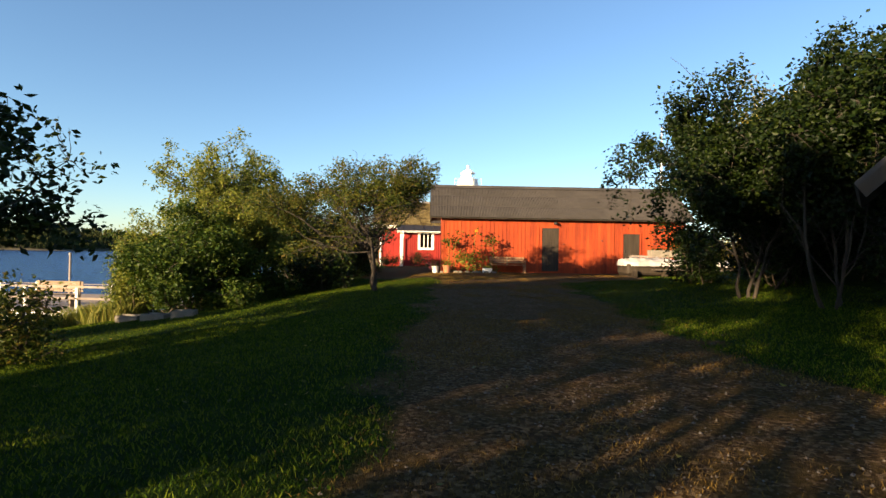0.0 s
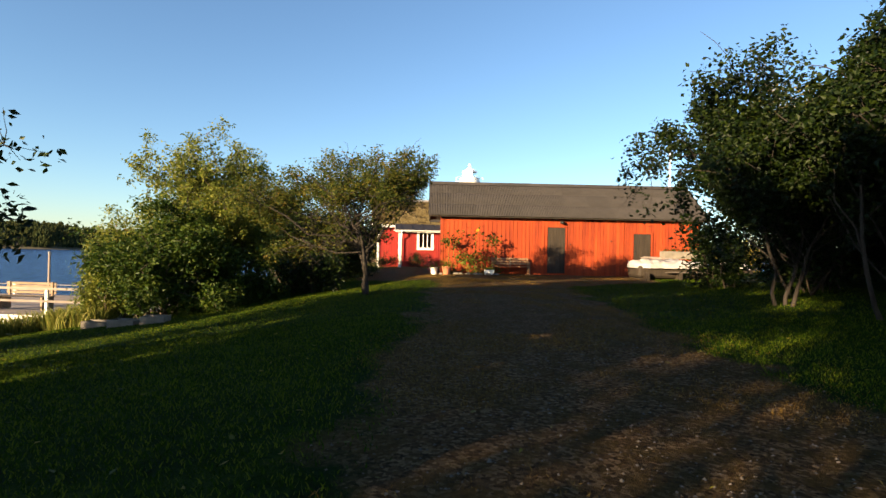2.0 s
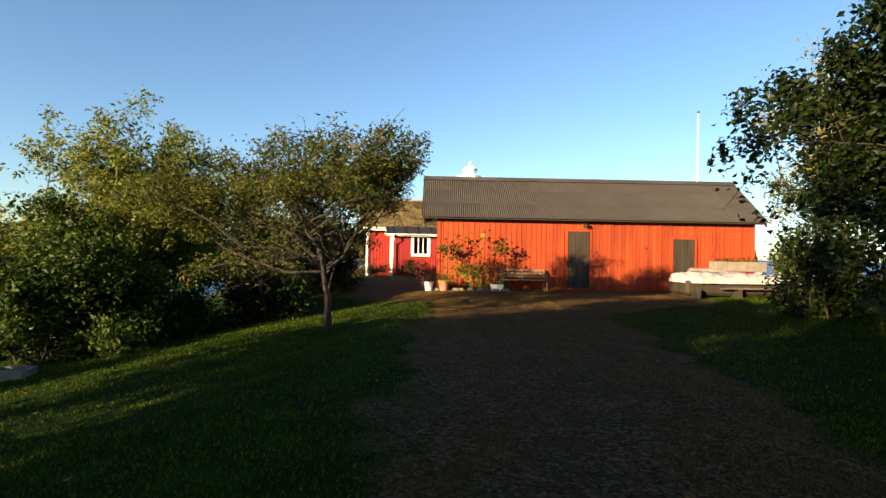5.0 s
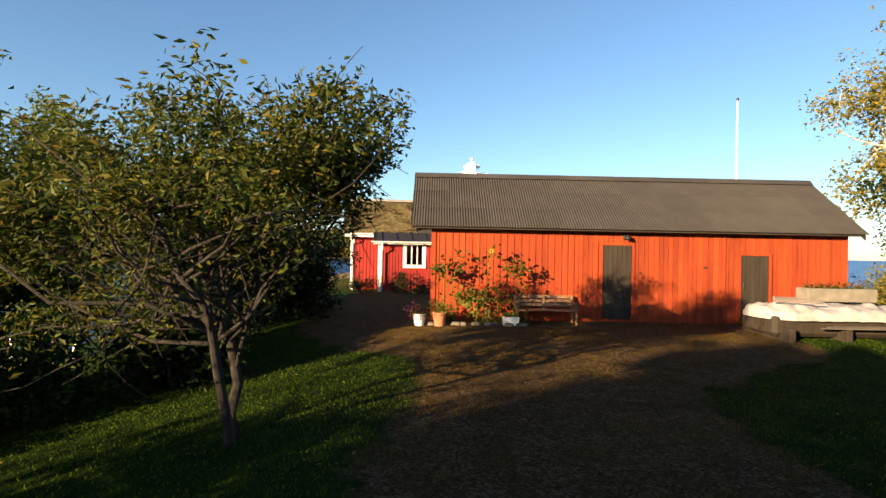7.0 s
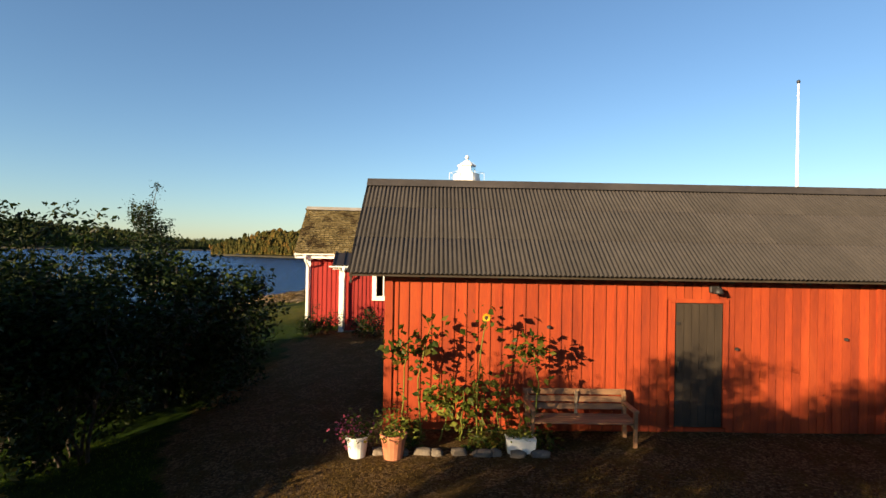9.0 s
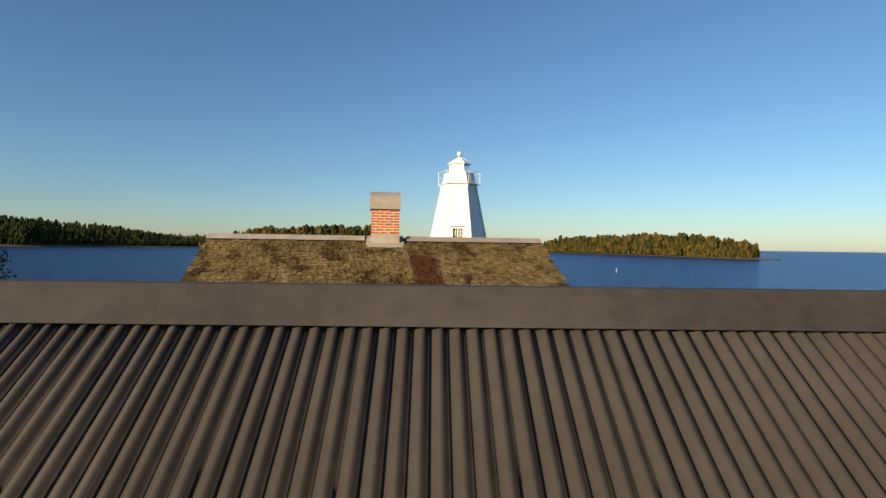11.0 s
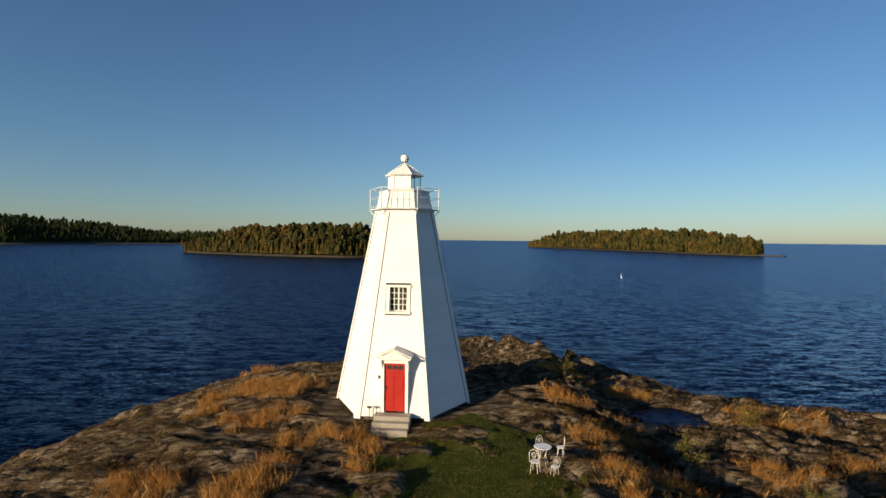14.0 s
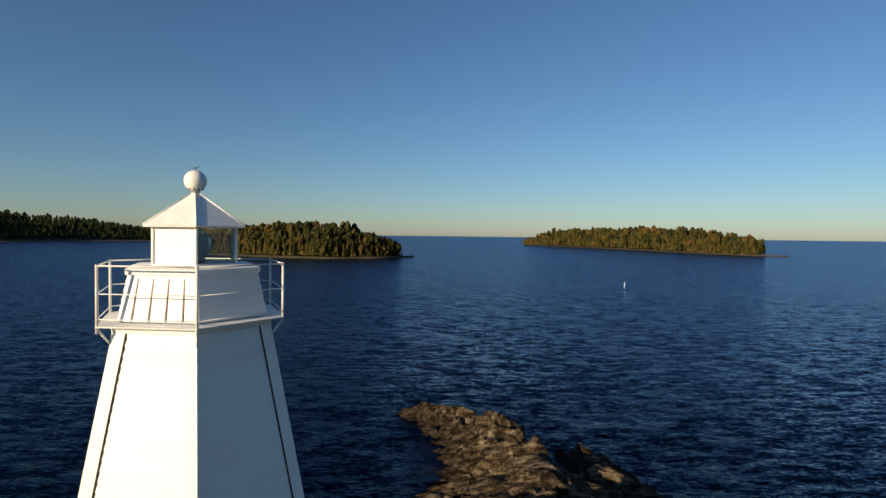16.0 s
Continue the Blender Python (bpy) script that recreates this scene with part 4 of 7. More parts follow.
def build_cottage():
    rng = random.Random(8)
    house = tagged(empty("cottage", pose(-4.85, 33.7, 0, 0, 0, 8.3)), "red board cottage with a mossy shingle roof and chimney", "house")
    L, V, ZE, ZR = 9.2, 3.6, 6.70, 8.50          # roof length, half depth, eave, ridge
    w0, w1, y0, zb = 0.42, L - 0.52, 0.42, 4.05
    back = 2 * V - y0
    solid_gable("wall", w0, w1, y0, back, zb, 6.82, 8.35, M_REDCLEAN, house)
    part("footing", box(w0 - 0.05, w1 + 0.05, y0 - 0.05, back + 0.05, 3.3, zb + 0.02), M_STONE, house)
    u = w0
    while u < w1 - 0.02:
        w = min(0.16, w1 - u)
        part("board", box(u + 0.004, u + w - 0.004, y0 - 0.024, y0, zb, 6.78), M_REDCLEAN, house)
        part("batten", box(u - 0.02, u + 0.02, y0 - 0.046, y0 - 0.02, zb, 6.78), M_REDCLEAN, house)
        u += 0.16
    v = y0
    while v < back - 0.02:
        top = 6.8 + 1.5 * (1 - abs(v + 0.08 - V) / (V - y0))
        for x in (w0 - 0.024, w1):
            part("board", box(x, x + 0.024, v + 0.004, min(v + 0.2, back) - 0.004, zb, top), M_REDCLEAN, house)
        v += 0.2
    for x in (w0 - 0.06, w1 - 0.10):
        part("corner_board", box(x, x + 0.16, y0 - 0.055, y0 - 0.0, zb - 0.1, 6.78), M_WHITE, house)
    for x0 in (w0 - 0.055, w1 + 0.01):
        part("corner_board", box(x0, x0 + 0.045, y0 + 0.0, y0 + 0.14, zb - 0.1, 6.78), M_WHITE, house)
    tilt = math.atan2(ZR - ZE, V)
    slope = math.hypot(ZR - ZE, V)
    for side in (0, 1):
        deck = part("roof", hexa([(0.02, 0.04, ZE - 0.10), (L - 0.02, 0.04, ZE - 0.10), (L - 0.02, V, ZR - 0.12), (0.02, V, ZR - 0.12),
                                  (0.02, 0.04, ZE - 0.02), (L - 0.02, 0.04, ZE - 0.02), (L - 0.02, V, ZR - 0.03), (0.02, V, ZR - 0.03)]), M_SHINGLE, house, "moss-grown shingle roof slope")
        if side:
            deck.matrix_basis = Matrix.Translation((L, 2 * V, 0)) @ pose(0, 0, 0, 0, 0, 180)
        deck.name = "roof"
        if side == 0:
            front = deck
        else:
            rear = deck
    # shingles: the ones near the ridge and by the chimney singly, the rest joined
    kinds = []
    for n in range(6):
        w, ln = rng.uniform(0.115, 0.185), 0.30
        c = rng.uniform(-0.025, 0.025)
        bm = hexa([(0.003, 0, 0.0), (w - 0.012, c, 0.0), (w - 0.012, ln, -0.02), (0.006, ln, -0.02), (0.006, 0.0, 0.030), (w - 0.012, c, 0.026), (w - 0.012, ln, 0.0), (0.006, ln, 0.0)])
        me = bpy.data.meshes.new("shingle")
        bm.to_mesh(me)
        bm.free()
        me.materials.append(M_SHINGLE)
        kinds.append((me, w))
    rows = 25
    step = slope / rows
    single = 0
    jv, jf = [], []
    up = pose(0, 0, 0, math.degrees(tilt), 0, 0)
    for r in reversed(range(rows)):
        x = -0.02 + rng.uniform(-0.12, 0.0)
        while x < L - 0.03:
            q = rng.randrange(len(kinds))
            mid = x + 0.11
            me, w = kinds[q]
            d = r * step + rng.uniform(-0.012, 0.012)
            m = Matrix.Translation((max(x, -0.02), d * math.cos(tilt), ZE - 0.018 - (0.045 if r == rows - 1 else 0.02 if r == rows - 2 else 0.0) + d * math.sin(tilt))) @ up @ pose(0, 0, rng.uniform(0, 0.022), rng.uniform(-7.0, -1.0), rng.uniform(-3, 3), rng.uniform(-3.0, 3.0))
            if single < 300 and 1.5 < mid < 8.6 and r > 10:
                ob = new("shingle", me)
                ob.parent = front
                ob.matrix_basis = m
                single += 1
            else:
                base = len(jv)
                jv += [tuple(m @ vv.co) for vv in me.vertices]
                jf += [tuple(base + i for i in p.vertices) for p in me.polygons]
            x += w
    cover = raw("shingle_cover", jv, jf, M_SHINGLE_ISLE, front)
    tagged(cover, kind="stuff")
    back_cover = link_mesh("shingle_cover", cover.data, M_SHINGLE_ISLE, rear)
    tagged(back_cover, kind="stuff")
    # ridge of bent sheet
    for a, b in ((-0.03, 4.15), (5.3, L + 0.03)):
        part("ridge_sheet", hexa([(a, V - 0.25, ZR - 0.075), (b, V - 0.25, ZR - 0.075), (b, V + 0.25, ZR - 0.075), (a, V + 0.25, ZR - 0.075),
                                  (a, V - 0.05, ZR + 0.06), (b, V - 0.05, ZR + 0.06), (b, V + 0.05, ZR + 0.06), (a, V + 0.05, ZR + 0.06)]), M_ZINC, house, "dull grey sheet metal ridge")
    for x in (0.01, L - 0.05):
        for sg in (-1, 1):
            part("bargeboard", hexa([(x, V + sg * (V - 0.02), ZE - 0.20), (x + 0.035, V + sg * (V - 0.02), ZE - 0.20), (x + 0.035, V, ZR - 0.23), (x, V, ZR - 0.23),
                                     (x, V + sg * (V - 0.02), ZE - 0.05), (x + 0.035, V + sg * (V - 0.02), ZE - 0.05), (x + 0.035, V, ZR - 0.06), (x, V, ZR - 0.06)]), M_WHITE, house)
    part("fascia", box(0.03, L - 0.03, 0.045, 0.075, ZE - 0.22, ZE - 0.04), M_WHITE, house)
    part("fascia", box(0.03, L - 0.03, 2 * V - 0.075, 2 * V - 0.045, ZE - 0.22, ZE - 0.04), M_WHITE, house)
    gutter(house, 0.0, 1.36, -0.025, ZE - 0.06, 0.01)
    gutter(house, 6.95, L, -0.025, ZE - 0.06, -0.01)
    downpipe(house, 0.38, -0.02, ZE - 0.09, 0.36, 4.3, 0.08)
    downpipe(house, L - 0.6, -0.02, ZE - 0.09, 0.32, 6.1, -0.20)
    # chimney, brick by brick
    cx0, cx1, cy0, cy1, cz0, cz1 = 4.33, 5.09, 3.27, 3.93, 8.62, 9.28
    ch = tagged(empty("chimney"), "red brick chimney with a curved sheet metal cap")
    ch.parent = house
    part("mortar_core", box(cx0 + 0.006, cx1 - 0.006, cy0 + 0.006, cy1 - 0.006, 7.9, cz1), M_MORTAR, ch)
    bl, bh, bd, j = 0.222, 0.056, 0.104, 0.020
    me_full = bpy.data.meshes.new("brick")
    b0 = box(0, bl, 0, bd, 0, bh, 0.004)
    b0.to_mesh(me_full)
    b0.free()
    me_half = bpy.data.meshes.new("brick")
    b0 = box(0, bd, 0, bd, 0, bh, 0.004)
    b0.to_mesh(me_half)
    b0.free()
    courses = int((cz1 - cz0) / (bh + j))
    for c in range(courses + 1):
        z = cz0 + c * (bh + j)
        if z + bh > cz1 + 0.02:
            break
        for face, (length, org, turn) in enumerate((((cx1 - cx0), (cx0, cy0), 0), ((cy1 - cy0), (cx1, cy0), 90), ((cx1 - cx0), (cx1, cy1), 180), ((cy1 - cy0), (cx0, cy1), 270))):
            at = 0.0 if (c + face) % 2 == 0 else 0.0
            first = True
            while at < length - 0.05:
                half = first and (c + face) % 2 == 1
                ln = bd if half else bl
                if at + ln > length + 0.001:
                    ln = bd
                    half = True
                    if at + ln > length + 0.02:
                        break
                ob = link_mesh("brick", me_half if half else me_full, M_BRICK, ch)
                ob.matrix_basis = Matrix.Translation((org[0], org[1], z)) @ pose(0, 0, 0, 0, 0, turn) @ Matrix.Translation((at + rng.uniform(-0.002, 0.002), rng.uniform(-0.004, 0.002), 0))
                at += ln + j
                first = False
    part("flashing", hexa([(cx0 - 0.012, cy0 - 0.03, 8.05), (cx1 + 0.012, cy0 - 0.03, 8.05), (cx1 + 0.012, cy1 + 0.03, 8.05), (cx0 - 0.012, cy1 + 0.03, 8.05),
                           (cx0 - 0.012, cy0 - 0.015, cz0), (cx1 + 0.012, cy0 - 0.015, cz0), (cx1 + 0.012, cy1 + 0.015, cz0), (cx0 - 0.012, cy1 + 0.015, cz0)]), M_ZINC, ch, "grey sheet metal flashing round the foot")
    part("flashing_apron", hexa([(cx0 - 0.1, cy0 - 0.20, 8.20), (cx1 + 0.1, cy0 - 0.20, 8.20), (cx1 + 0.1, cy0 + 0.1, 8.36), (cx0 - 0.1, cy0 + 0.1, 8.36),
                                 (cx0 - 0.1, cy0 - 0.20, 8.275), (cx1 + 0.1, cy0 - 0.20, 8.275), (cx1 + 0.1, cy0 + 0.1, 8.435), (cx0 - 0.1, cy0 + 0.1, 8.435)]), M_ZINC, ch)
    for x in (cx0 - 0.14, cx1 + 0.012):
        part("flashing_side", hexa([(x, cy0 - 0.10, 8.26), (x + 0.128, cy0 - 0.10, 8.26), (x + 0.128, V + 0.1, 8.50), (x, V + 0.1, 8.50),
                                    (x, cy0 - 0.10, 8.34), (x + 0.128, cy0 - 0.10, 8.34), (x + 0.128, V + 0.1, 8.57), (x, V + 0.1, 8.57)]), M_ZINC, ch)
    # barrel cap of two sheets
    mid, rad = (cy0 + cy1) / 2, (cy1 - cy0) / 2 + 0.07
    for n in range(2):
        a = cx0 - 0.045 + n * (cx1 - cx0 + 0.09) / 2
        b = a + (cx1 - cx0 + 0.09) / 2
        verts, faces = [], []
        k = 20
        for x in (a + 0.001, b - 0.001):
            for r in (rad, rad - 0.012):
                verts.append((x, mid - r, 9.30))
                for i in range(k + 1):
                    t = math.pi - math.pi * i / k
                    verts.append((x, mid + r * math.cos(t), 9.42 + (r + 0.0) * 0.93 * math.sin(t)))
                verts.append((x, mid + r, 9.30))
        m = k + 3
        for i in range(m - 1):
            faces += [(i, i + 1, 2 * m + i + 1, 2 * m + i), (m + i, 3 * m + i, 3 * m + i + 1, m + i + 1), (i, m + i, m + i + 1, i + 1), (2 * m + i, 2 * m + i + 1, 3 * m + i + 1, 3 * m + i)]
        raw("cap_sheet", verts, faces, M_ZINC, ch, "curved grey sheet metal cap")
    part("cap_seam", box((cx0 + cx1) / 2 - 0.012, (cx0 + cx1) / 2 + 0.012, mid - 0.05, mid + 0.05, 9.42 + rad * 0.93 - 0.01, 9.42 + rad * 0.93 + 0.02), M_ZINC, ch)
    part("cap_plate", box(cx0 - 0.03, cx1 + 0.03, cy0 - 0.03, cy1 + 0.03, 9.275, 9.297), M_BLACK, ch)
    # porch
    p0, p1, pv, pz = 1.40, 6.92, -1.36, 6.30
    q0, q1, qy = p0 + 0.28, p1 - 0.38, pv + 0.32
    porch = tagged(empty("porch"), "glazed red porch under a dark metal roof")
    porch.parent = house
    part("porch_footing", box(q0 - 0.03, q1 + 0.03, qy - 0.03, 0.4, 3.4, 4.12), M_STONE, porch)
    wins = [(1.15, 1.89, 5.25, 6.12), (3.08, 3.49, 5.20, 6.12)]
    part("porch_wall", box(q0, q1, qy + 0.02, qy + 0.10, zb, 5.18), M_REDCLEAN, porch)
    cuts = [q0] + [q0 + e for w in wins for e in w[:2]] + [q1]
    for a, b in zip(cuts[0::2], cuts[1::2]):
        part("porch_wall", box(a, b, qy + 0.02, qy + 0.10, 5.18, 6.24), M_REDCLEAN, porch)
    for w in wins:
        part("porch_wall", box(q0 + w[0], q0 + w[1], qy + 0.02, qy + 0.10, 6.14, 6.24), M_REDCLEAN, porch)
    for x in (q0, q1 - 0.08):
        part("porch_side", box(x, x + 0.08, qy + 0.10, y0 - 0.03, zb, 6.26), M_REDCLEAN, porch)
    part("porch_inside", box(q0 + 0.1, q1 - 0.1, y0 - 0.16, y0 - 0.06, zb, 6.2), M_DARKROOM, porch)
    u = q0 + 0.12
    while u < q1 - 0.15:
        a, b = u, u + 0.135
        spans = [(zb, 6.24)]
        for w in wins:
            if b > q0 + w[0] - 0.09 and a < q0 + w[1] + 0.09:
                spans = [(zb, w[2] - 0.1)]
        for lo, hi in spans:
            part("board", box(a + 0.004, b - 0.004, qy - 0.002, qy + 0.02, lo, hi), M_REDCLEAN, porch)
            part("batten", box(a - 0.018, a + 0.018, qy - 0.024, qy + 0.0, lo, hi), M_REDCLEAN, porch)
        u += 0.135
    for n in range(8):
        for x in (q0 - 0.022, q1):
            part("board", box(x, x + 0.022, qy + 0.02 + n * 0.16, qy + 0.172 + n * 0.16, zb, 6.28), M_REDCLEAN, porch)
    for x in (q0 - 0.03, q1 - 0.10):
        part("corner_board", box(x, x + 0.13, qy - 0.04, qy - 0.0, zb - 0.08, 6.26), M_WHITE, porch)
    for x in (q0 - 0.075, q1 + 0.025):
        part("corner_board", box(x, x + 0.05, qy - 0.04, qy + 0.11, zb - 0.08, 6.26), M_WHITE, porch)
    for n, (a, b, lo, hi) in enumerate(wins):
        framed_window(porch, q0 + a, q0 + b, qy - 0.01, lo, hi, 2 if n == 0 else 1, 0 if n == 0 else 1, 0.13)
    # sheet roof with standing seams
    zt = 6.74
    roof = part("porch_roof", hexa([(p0, pv, pz - 0.03), (p1, pv, pz - 0.03), (p1, 0.12, zt - 0.03), (p0, 0.12, zt - 0.03), (p0, pv, pz), (p1, pv, pz), (p1, 0.12, zt), (p0, 0.12, zt)]), M_METALROOF, porch, "dark standing seam sheet metal roof")
    for at in [0.006] + [0.064 + 0.1187 * n for n in range(8)] + [0.994]:
        x = p0 + (p1 - p0) * at
        part("seam", hexa([(x - 0.008, pv, pz), (x + 0.008, pv, pz), (x + 0.008, 0.0, zt - 0.03), (x - 0.008, 0.0, zt - 0.03), (x - 0.008, pv, pz + 0.04), (x + 0.008, pv, pz + 0.04), (x + 0.008, 0.0, zt + 0.01), (x - 0.008, 0.0, zt + 0.01)]), M_METALROOF, roof)
    part("fascia", box(p0 + 0.02, p1 - 0.02, pv + 0.02, pv + 0.05, pz - 0.14, pz - 0.03), M_WHITE, porch)
    for x in (p0 + 0.0, p1 - 0.03):
        part("bargeboard", hexa([(x, pv + 0.05, pz - 0.15), (x + 0.03, pv + 0.05, pz - 0.15), (x + 0.03, 0.1, zt - 0.18), (x, 0.1, zt - 0.18), (x, pv + 0.05, pz - 0.035), (x + 0.03, pv + 0.05, pz - 0.035), (x + 0.03, 0.1, zt - 0.04), (x, 0.1, zt - 0.04)]), M_WHITE, porch)
    gutter(porch, p0 - 0.1, p1 + 0.06, pv - 0.05, pz - 0.03)
    downpipe(porch, q0 + 0.1, pv - 0.04, pz - 0.07, 0.20, 4.2, 0.0)
    downpipe(porch, q1 + 0.02, pv - 0.04, pz - 0.07, 0.28, 5.9, -0.06)


build_cottage()


# ---- the lighthouse ----
def build_lighthouse():
    T = tagged(empty("lighthouse", pose(1.95, 63.95, 4.2, 0, 0, -4.8)), "white six-sided wooden lighthouse with a red door", "lighthouse")
    R0, R1, H = 3.1, 1.33, 8.75
    A = math.cos(math.pi / 6)

    def rad(z):
        return R0 + (R1 - R0) * z / H

    def corner(i, z, extra=0.0):
        a = math.radians(60 * i)
        r = rad(z) + extra
        return Vector((r * math.cos(a), r * math.sin(a), z))

    bm = lathe([(rad(0) - 0.62, 0.0), (rad(H) - 0.55, H)], 6)
    part("body", bm, M_DARKROOM, T)
    part("footing", lathe([(2.96, -1.3), (2.94, 0.02)], 6), M_STONE, T, "rough granite footing")
    # weatherboards: the three faces that look inland singly, the rest joined
    step = 0.152
    n = int(H / step)
    openings = [(-0.41, 0.59, 0.0, 2.42), (-0.49, 0.61, 4.26, 5.50)]
    jv, jf = [], []
    for f in range(6):
        mid = math.radians(60 * f + 30)
        nrm = Vector((math.cos(mid), math.sin(mid), 0))
        tan = Vector((-math.sin(mid), math.cos(mid), 0))
        for c in range(n):
            z0, z1 = 0.10 + c * step, 0.10 + (c + 1) * step + 0.012
            z1 = min(z1, H)
            h0, h1 = rad(z0) / 2 - 0.05, rad(z1) / 2 - 0.05
            spans = [(-h0, h0, -h1, h1)]
            if f == 4:
                for a, b, lo, hi in openings:
                    if z1 > lo + 0.02 and z0 < hi - 0.02:
                        spans = [(-h0, a, -h1, a), (b, h0, b, h1)]
            for a0, b0, a1, b1 in spans:
                if b0 - a0 < 0.03:
                    continue
                d0, d1 = rad(z0) * A, rad(z1) * A
                pts = []
                for s0, zz, dd in ((a0, z0, d0), (b0, z0, d0)):
                    pts.append(tan * s0 + nrm * (dd - 0.03) + Vector((0, 0, zz)))
                pts += [tan * b0 + nrm * (d0 + 0.012) + Vector((0, 0, z0)), tan * a0 + nrm * (d0 + 0.012) + Vector((0, 0, z0))]
                pts += [tan * a1 + nrm * (d1 - 0.03) + Vector((0, 0, z1)), tan * b1 + nrm * (d1 - 0.03) + Vector((0, 0, z1)),
                        tan * b1 + nrm * (d1 - 0.004) + Vector((0, 0, z1)), tan * a1 + nrm * (d1 - 0.004) + Vector((0, 0, z1))]
                if f in (3, 4, 5):
                    part("board", hexa(pts), M_TOWER, T)
                else:
                    base = len(jv)
                    jv += [tuple(p) for p in pts]
                    jf += [tuple(base + i for i in q) for q in ((3, 2, 1, 0), (4, 5, 6, 7), (0, 1, 5, 4), (1, 2, 6, 5), (2, 3, 7, 6), (3, 0, 4, 7))]
    tagged(raw("weatherboards", jv, jf, M_TOWER, T), kind="stuff")
    for i in range(6):
        for sg in (-1, 1):
            a = math.radians(60 * i)
            f = math.radians(60 * i + 30 * sg)
            nrm = Vector((math.cos(f), math.sin(f), 0))
            tan = Vector((-math.sin(f), math.cos(f), 0)) * sg
            pts = []
            for z in (0.0, H):
                c = corner(i, z)
                for back, out in ((0.0, -0.035), (0.20, -0.035), (0.20, 0.026), (-0.015, 0.026)):
                    pts.append(c + tan * back + nrm * out)
            part("corner_board", hexa(pts), M_TOWER, T)
            if (i, sg) not in ((4, 1), (0, -1), (3, 1), (1, 1), (2, -1)):
                continue
            # thin dark strip drawing the shadow line beside the corner board
            gap = []
            for z in (0.0, H):
                c = corner(i, z)
                for back, out in ((0.198, -0.035), (0.222, -0.035), (0.222, 0.021), (0.198, 0.021)):
                    gap.append(c + tan * back + nrm * out)
            part("joint", hexa(gap), M_DOOR, T)
    # front face frame: x along the face, y outwards is -y
    def at(z):
        return -rad(z) * A

    # door and its canopy
    da, db, dz0, dz1 = -0.35, 0.53, 0.34, 2.34
    yd = at(0.34) - 0.03
    surround = part("door_surround", box(da - 0.12, db + 0.12, yd - 0.06, yd + 0.45, dz1, dz1 + 0.14), M_TOWER, T)
    for x in (da - 0.12, db):
        part("jamb", box(x, x + 0.12, yd - 0.05, yd + 0.42, 0.1, dz1), M_TOWER, surround)
    door = part("door", box(da, db, yd + 0.02, yd + 0.07, dz0, dz1), M_REDDOOR, T, "glossy red panelled door with a row of small panes")
    for x0, x1 in ((da + 0.07, 0.06), (0.12, db - 0.07)):
        for z0, z1 in ((dz0 + 0.1, dz0 + 0.75), (dz0 + 0.85, dz1 - 0.42)):
            part("panel", box(x0, x1, yd + 0.004, yd + 0.022, z0, z1, 0.006), M_REDDOOR, door)
    for q in range(3):
        x = da + 0.10 + q * 0.24
        part("pane", box(x, x + 0.20, yd + 0.008, yd + 0.021, dz1 - 0.26, dz1 - 0.10), M_BLACK, door, "small dark pane")
    part("handle", box(da + 0.05, da + 0.08, yd - 0.05, yd + 0.02, 1.25, 1.40, 0.005), M_BLACK, door)
    canopy = tagged(empty("canopy"), "small white gabled canopy on brackets")
    canopy.parent = T
    mx, w, zc, out = (da + db) / 2, 0.72, 2.62, 0.52
    yo = yd - 0.30
    for sg in (-1, 1):
        part("canopy_roof", hexa([(mx, yo, zc + 0.32), (mx + sg * w, yo, zc), (mx + sg * w, at(2.6) + 0.1, zc), (mx, at(2.9) + 0.1, zc + 0.32),
                                  (mx, yo, zc + 0.36), (mx + sg * (w + 0.02), yo, zc + 0.035), (mx + sg * (w + 0.02), at(2.6) + 0.1, zc + 0.035), (mx, at(2.9) + 0.1, zc + 0.36)]), M_WHITE, canopy)
        part("bracket", hexa([(mx + sg * 0.55 - 0.03, yd - 0.02, 2.0), (mx + sg * 0.55 + 0.03, yd - 0.02, 2.0), (mx + sg * 0.55 + 0.03, at(2.0) + 0.1, 2.0), (mx + sg * 0.55 - 0.03, at(2.0) + 0.1, 2.0),
                              (mx + sg * 0.55 - 0.03, yo + 0.08, zc), (mx + sg * 0.55 + 0.03, yo + 0.08, zc), (mx + sg * 0.55 + 0.03, at(2.6) + 0.1, zc), (mx + sg * 0.55 - 0.03, at(2.6) + 0.1, zc)]), M_WHITE, canopy)
    bm = prism([(mx - w + 0.08, zc - 0.03), (mx + w - 0.08, zc - 0.03), (mx, zc + 0.30)], 0.05)
    bmesh.ops.translate(bm, vec=(0, yo + 0.05, 0), verts=bm.verts)
    part("gable", bm, M_WHITE, canopy)
    part("beam", box(mx - w + 0.02, mx + w - 0.02, yo + 0.02, yo + 0.12, zc - 0.10, zc - 0.02), M_WHITE, canopy)
    # window in a deep splayed opening
    yw = at(5.5) + 0.03
    wa, wb, wz0, wz1 = -0.31, 0.43, 4.40, 5.40
    win = part("window", box(wa, wb, yw + 0.04, yw + 0.30, wz0, wz1), M_DARKROOM, T, "white many-paned window in a deep opening")
    for x in (wa - 0.15, wb):
        part("window_frame", hexa([(x, at(4.3) - 0.03, wz0 - 0.1), (x + 0.15, at(4.3) - 0.03, wz0 - 0.1), (x + 0.15, yw + 0.28, wz0 - 0.1), (x, yw + 0.28, wz0 - 0.1),
                                   (x, at(5.5) - 0.05, wz1), (x + 0.15, at(5.5) - 0.05, wz1), (x + 0.15, yw + 0.28, wz1), (x, yw + 0.28, wz1)]), M_WHITE, win)
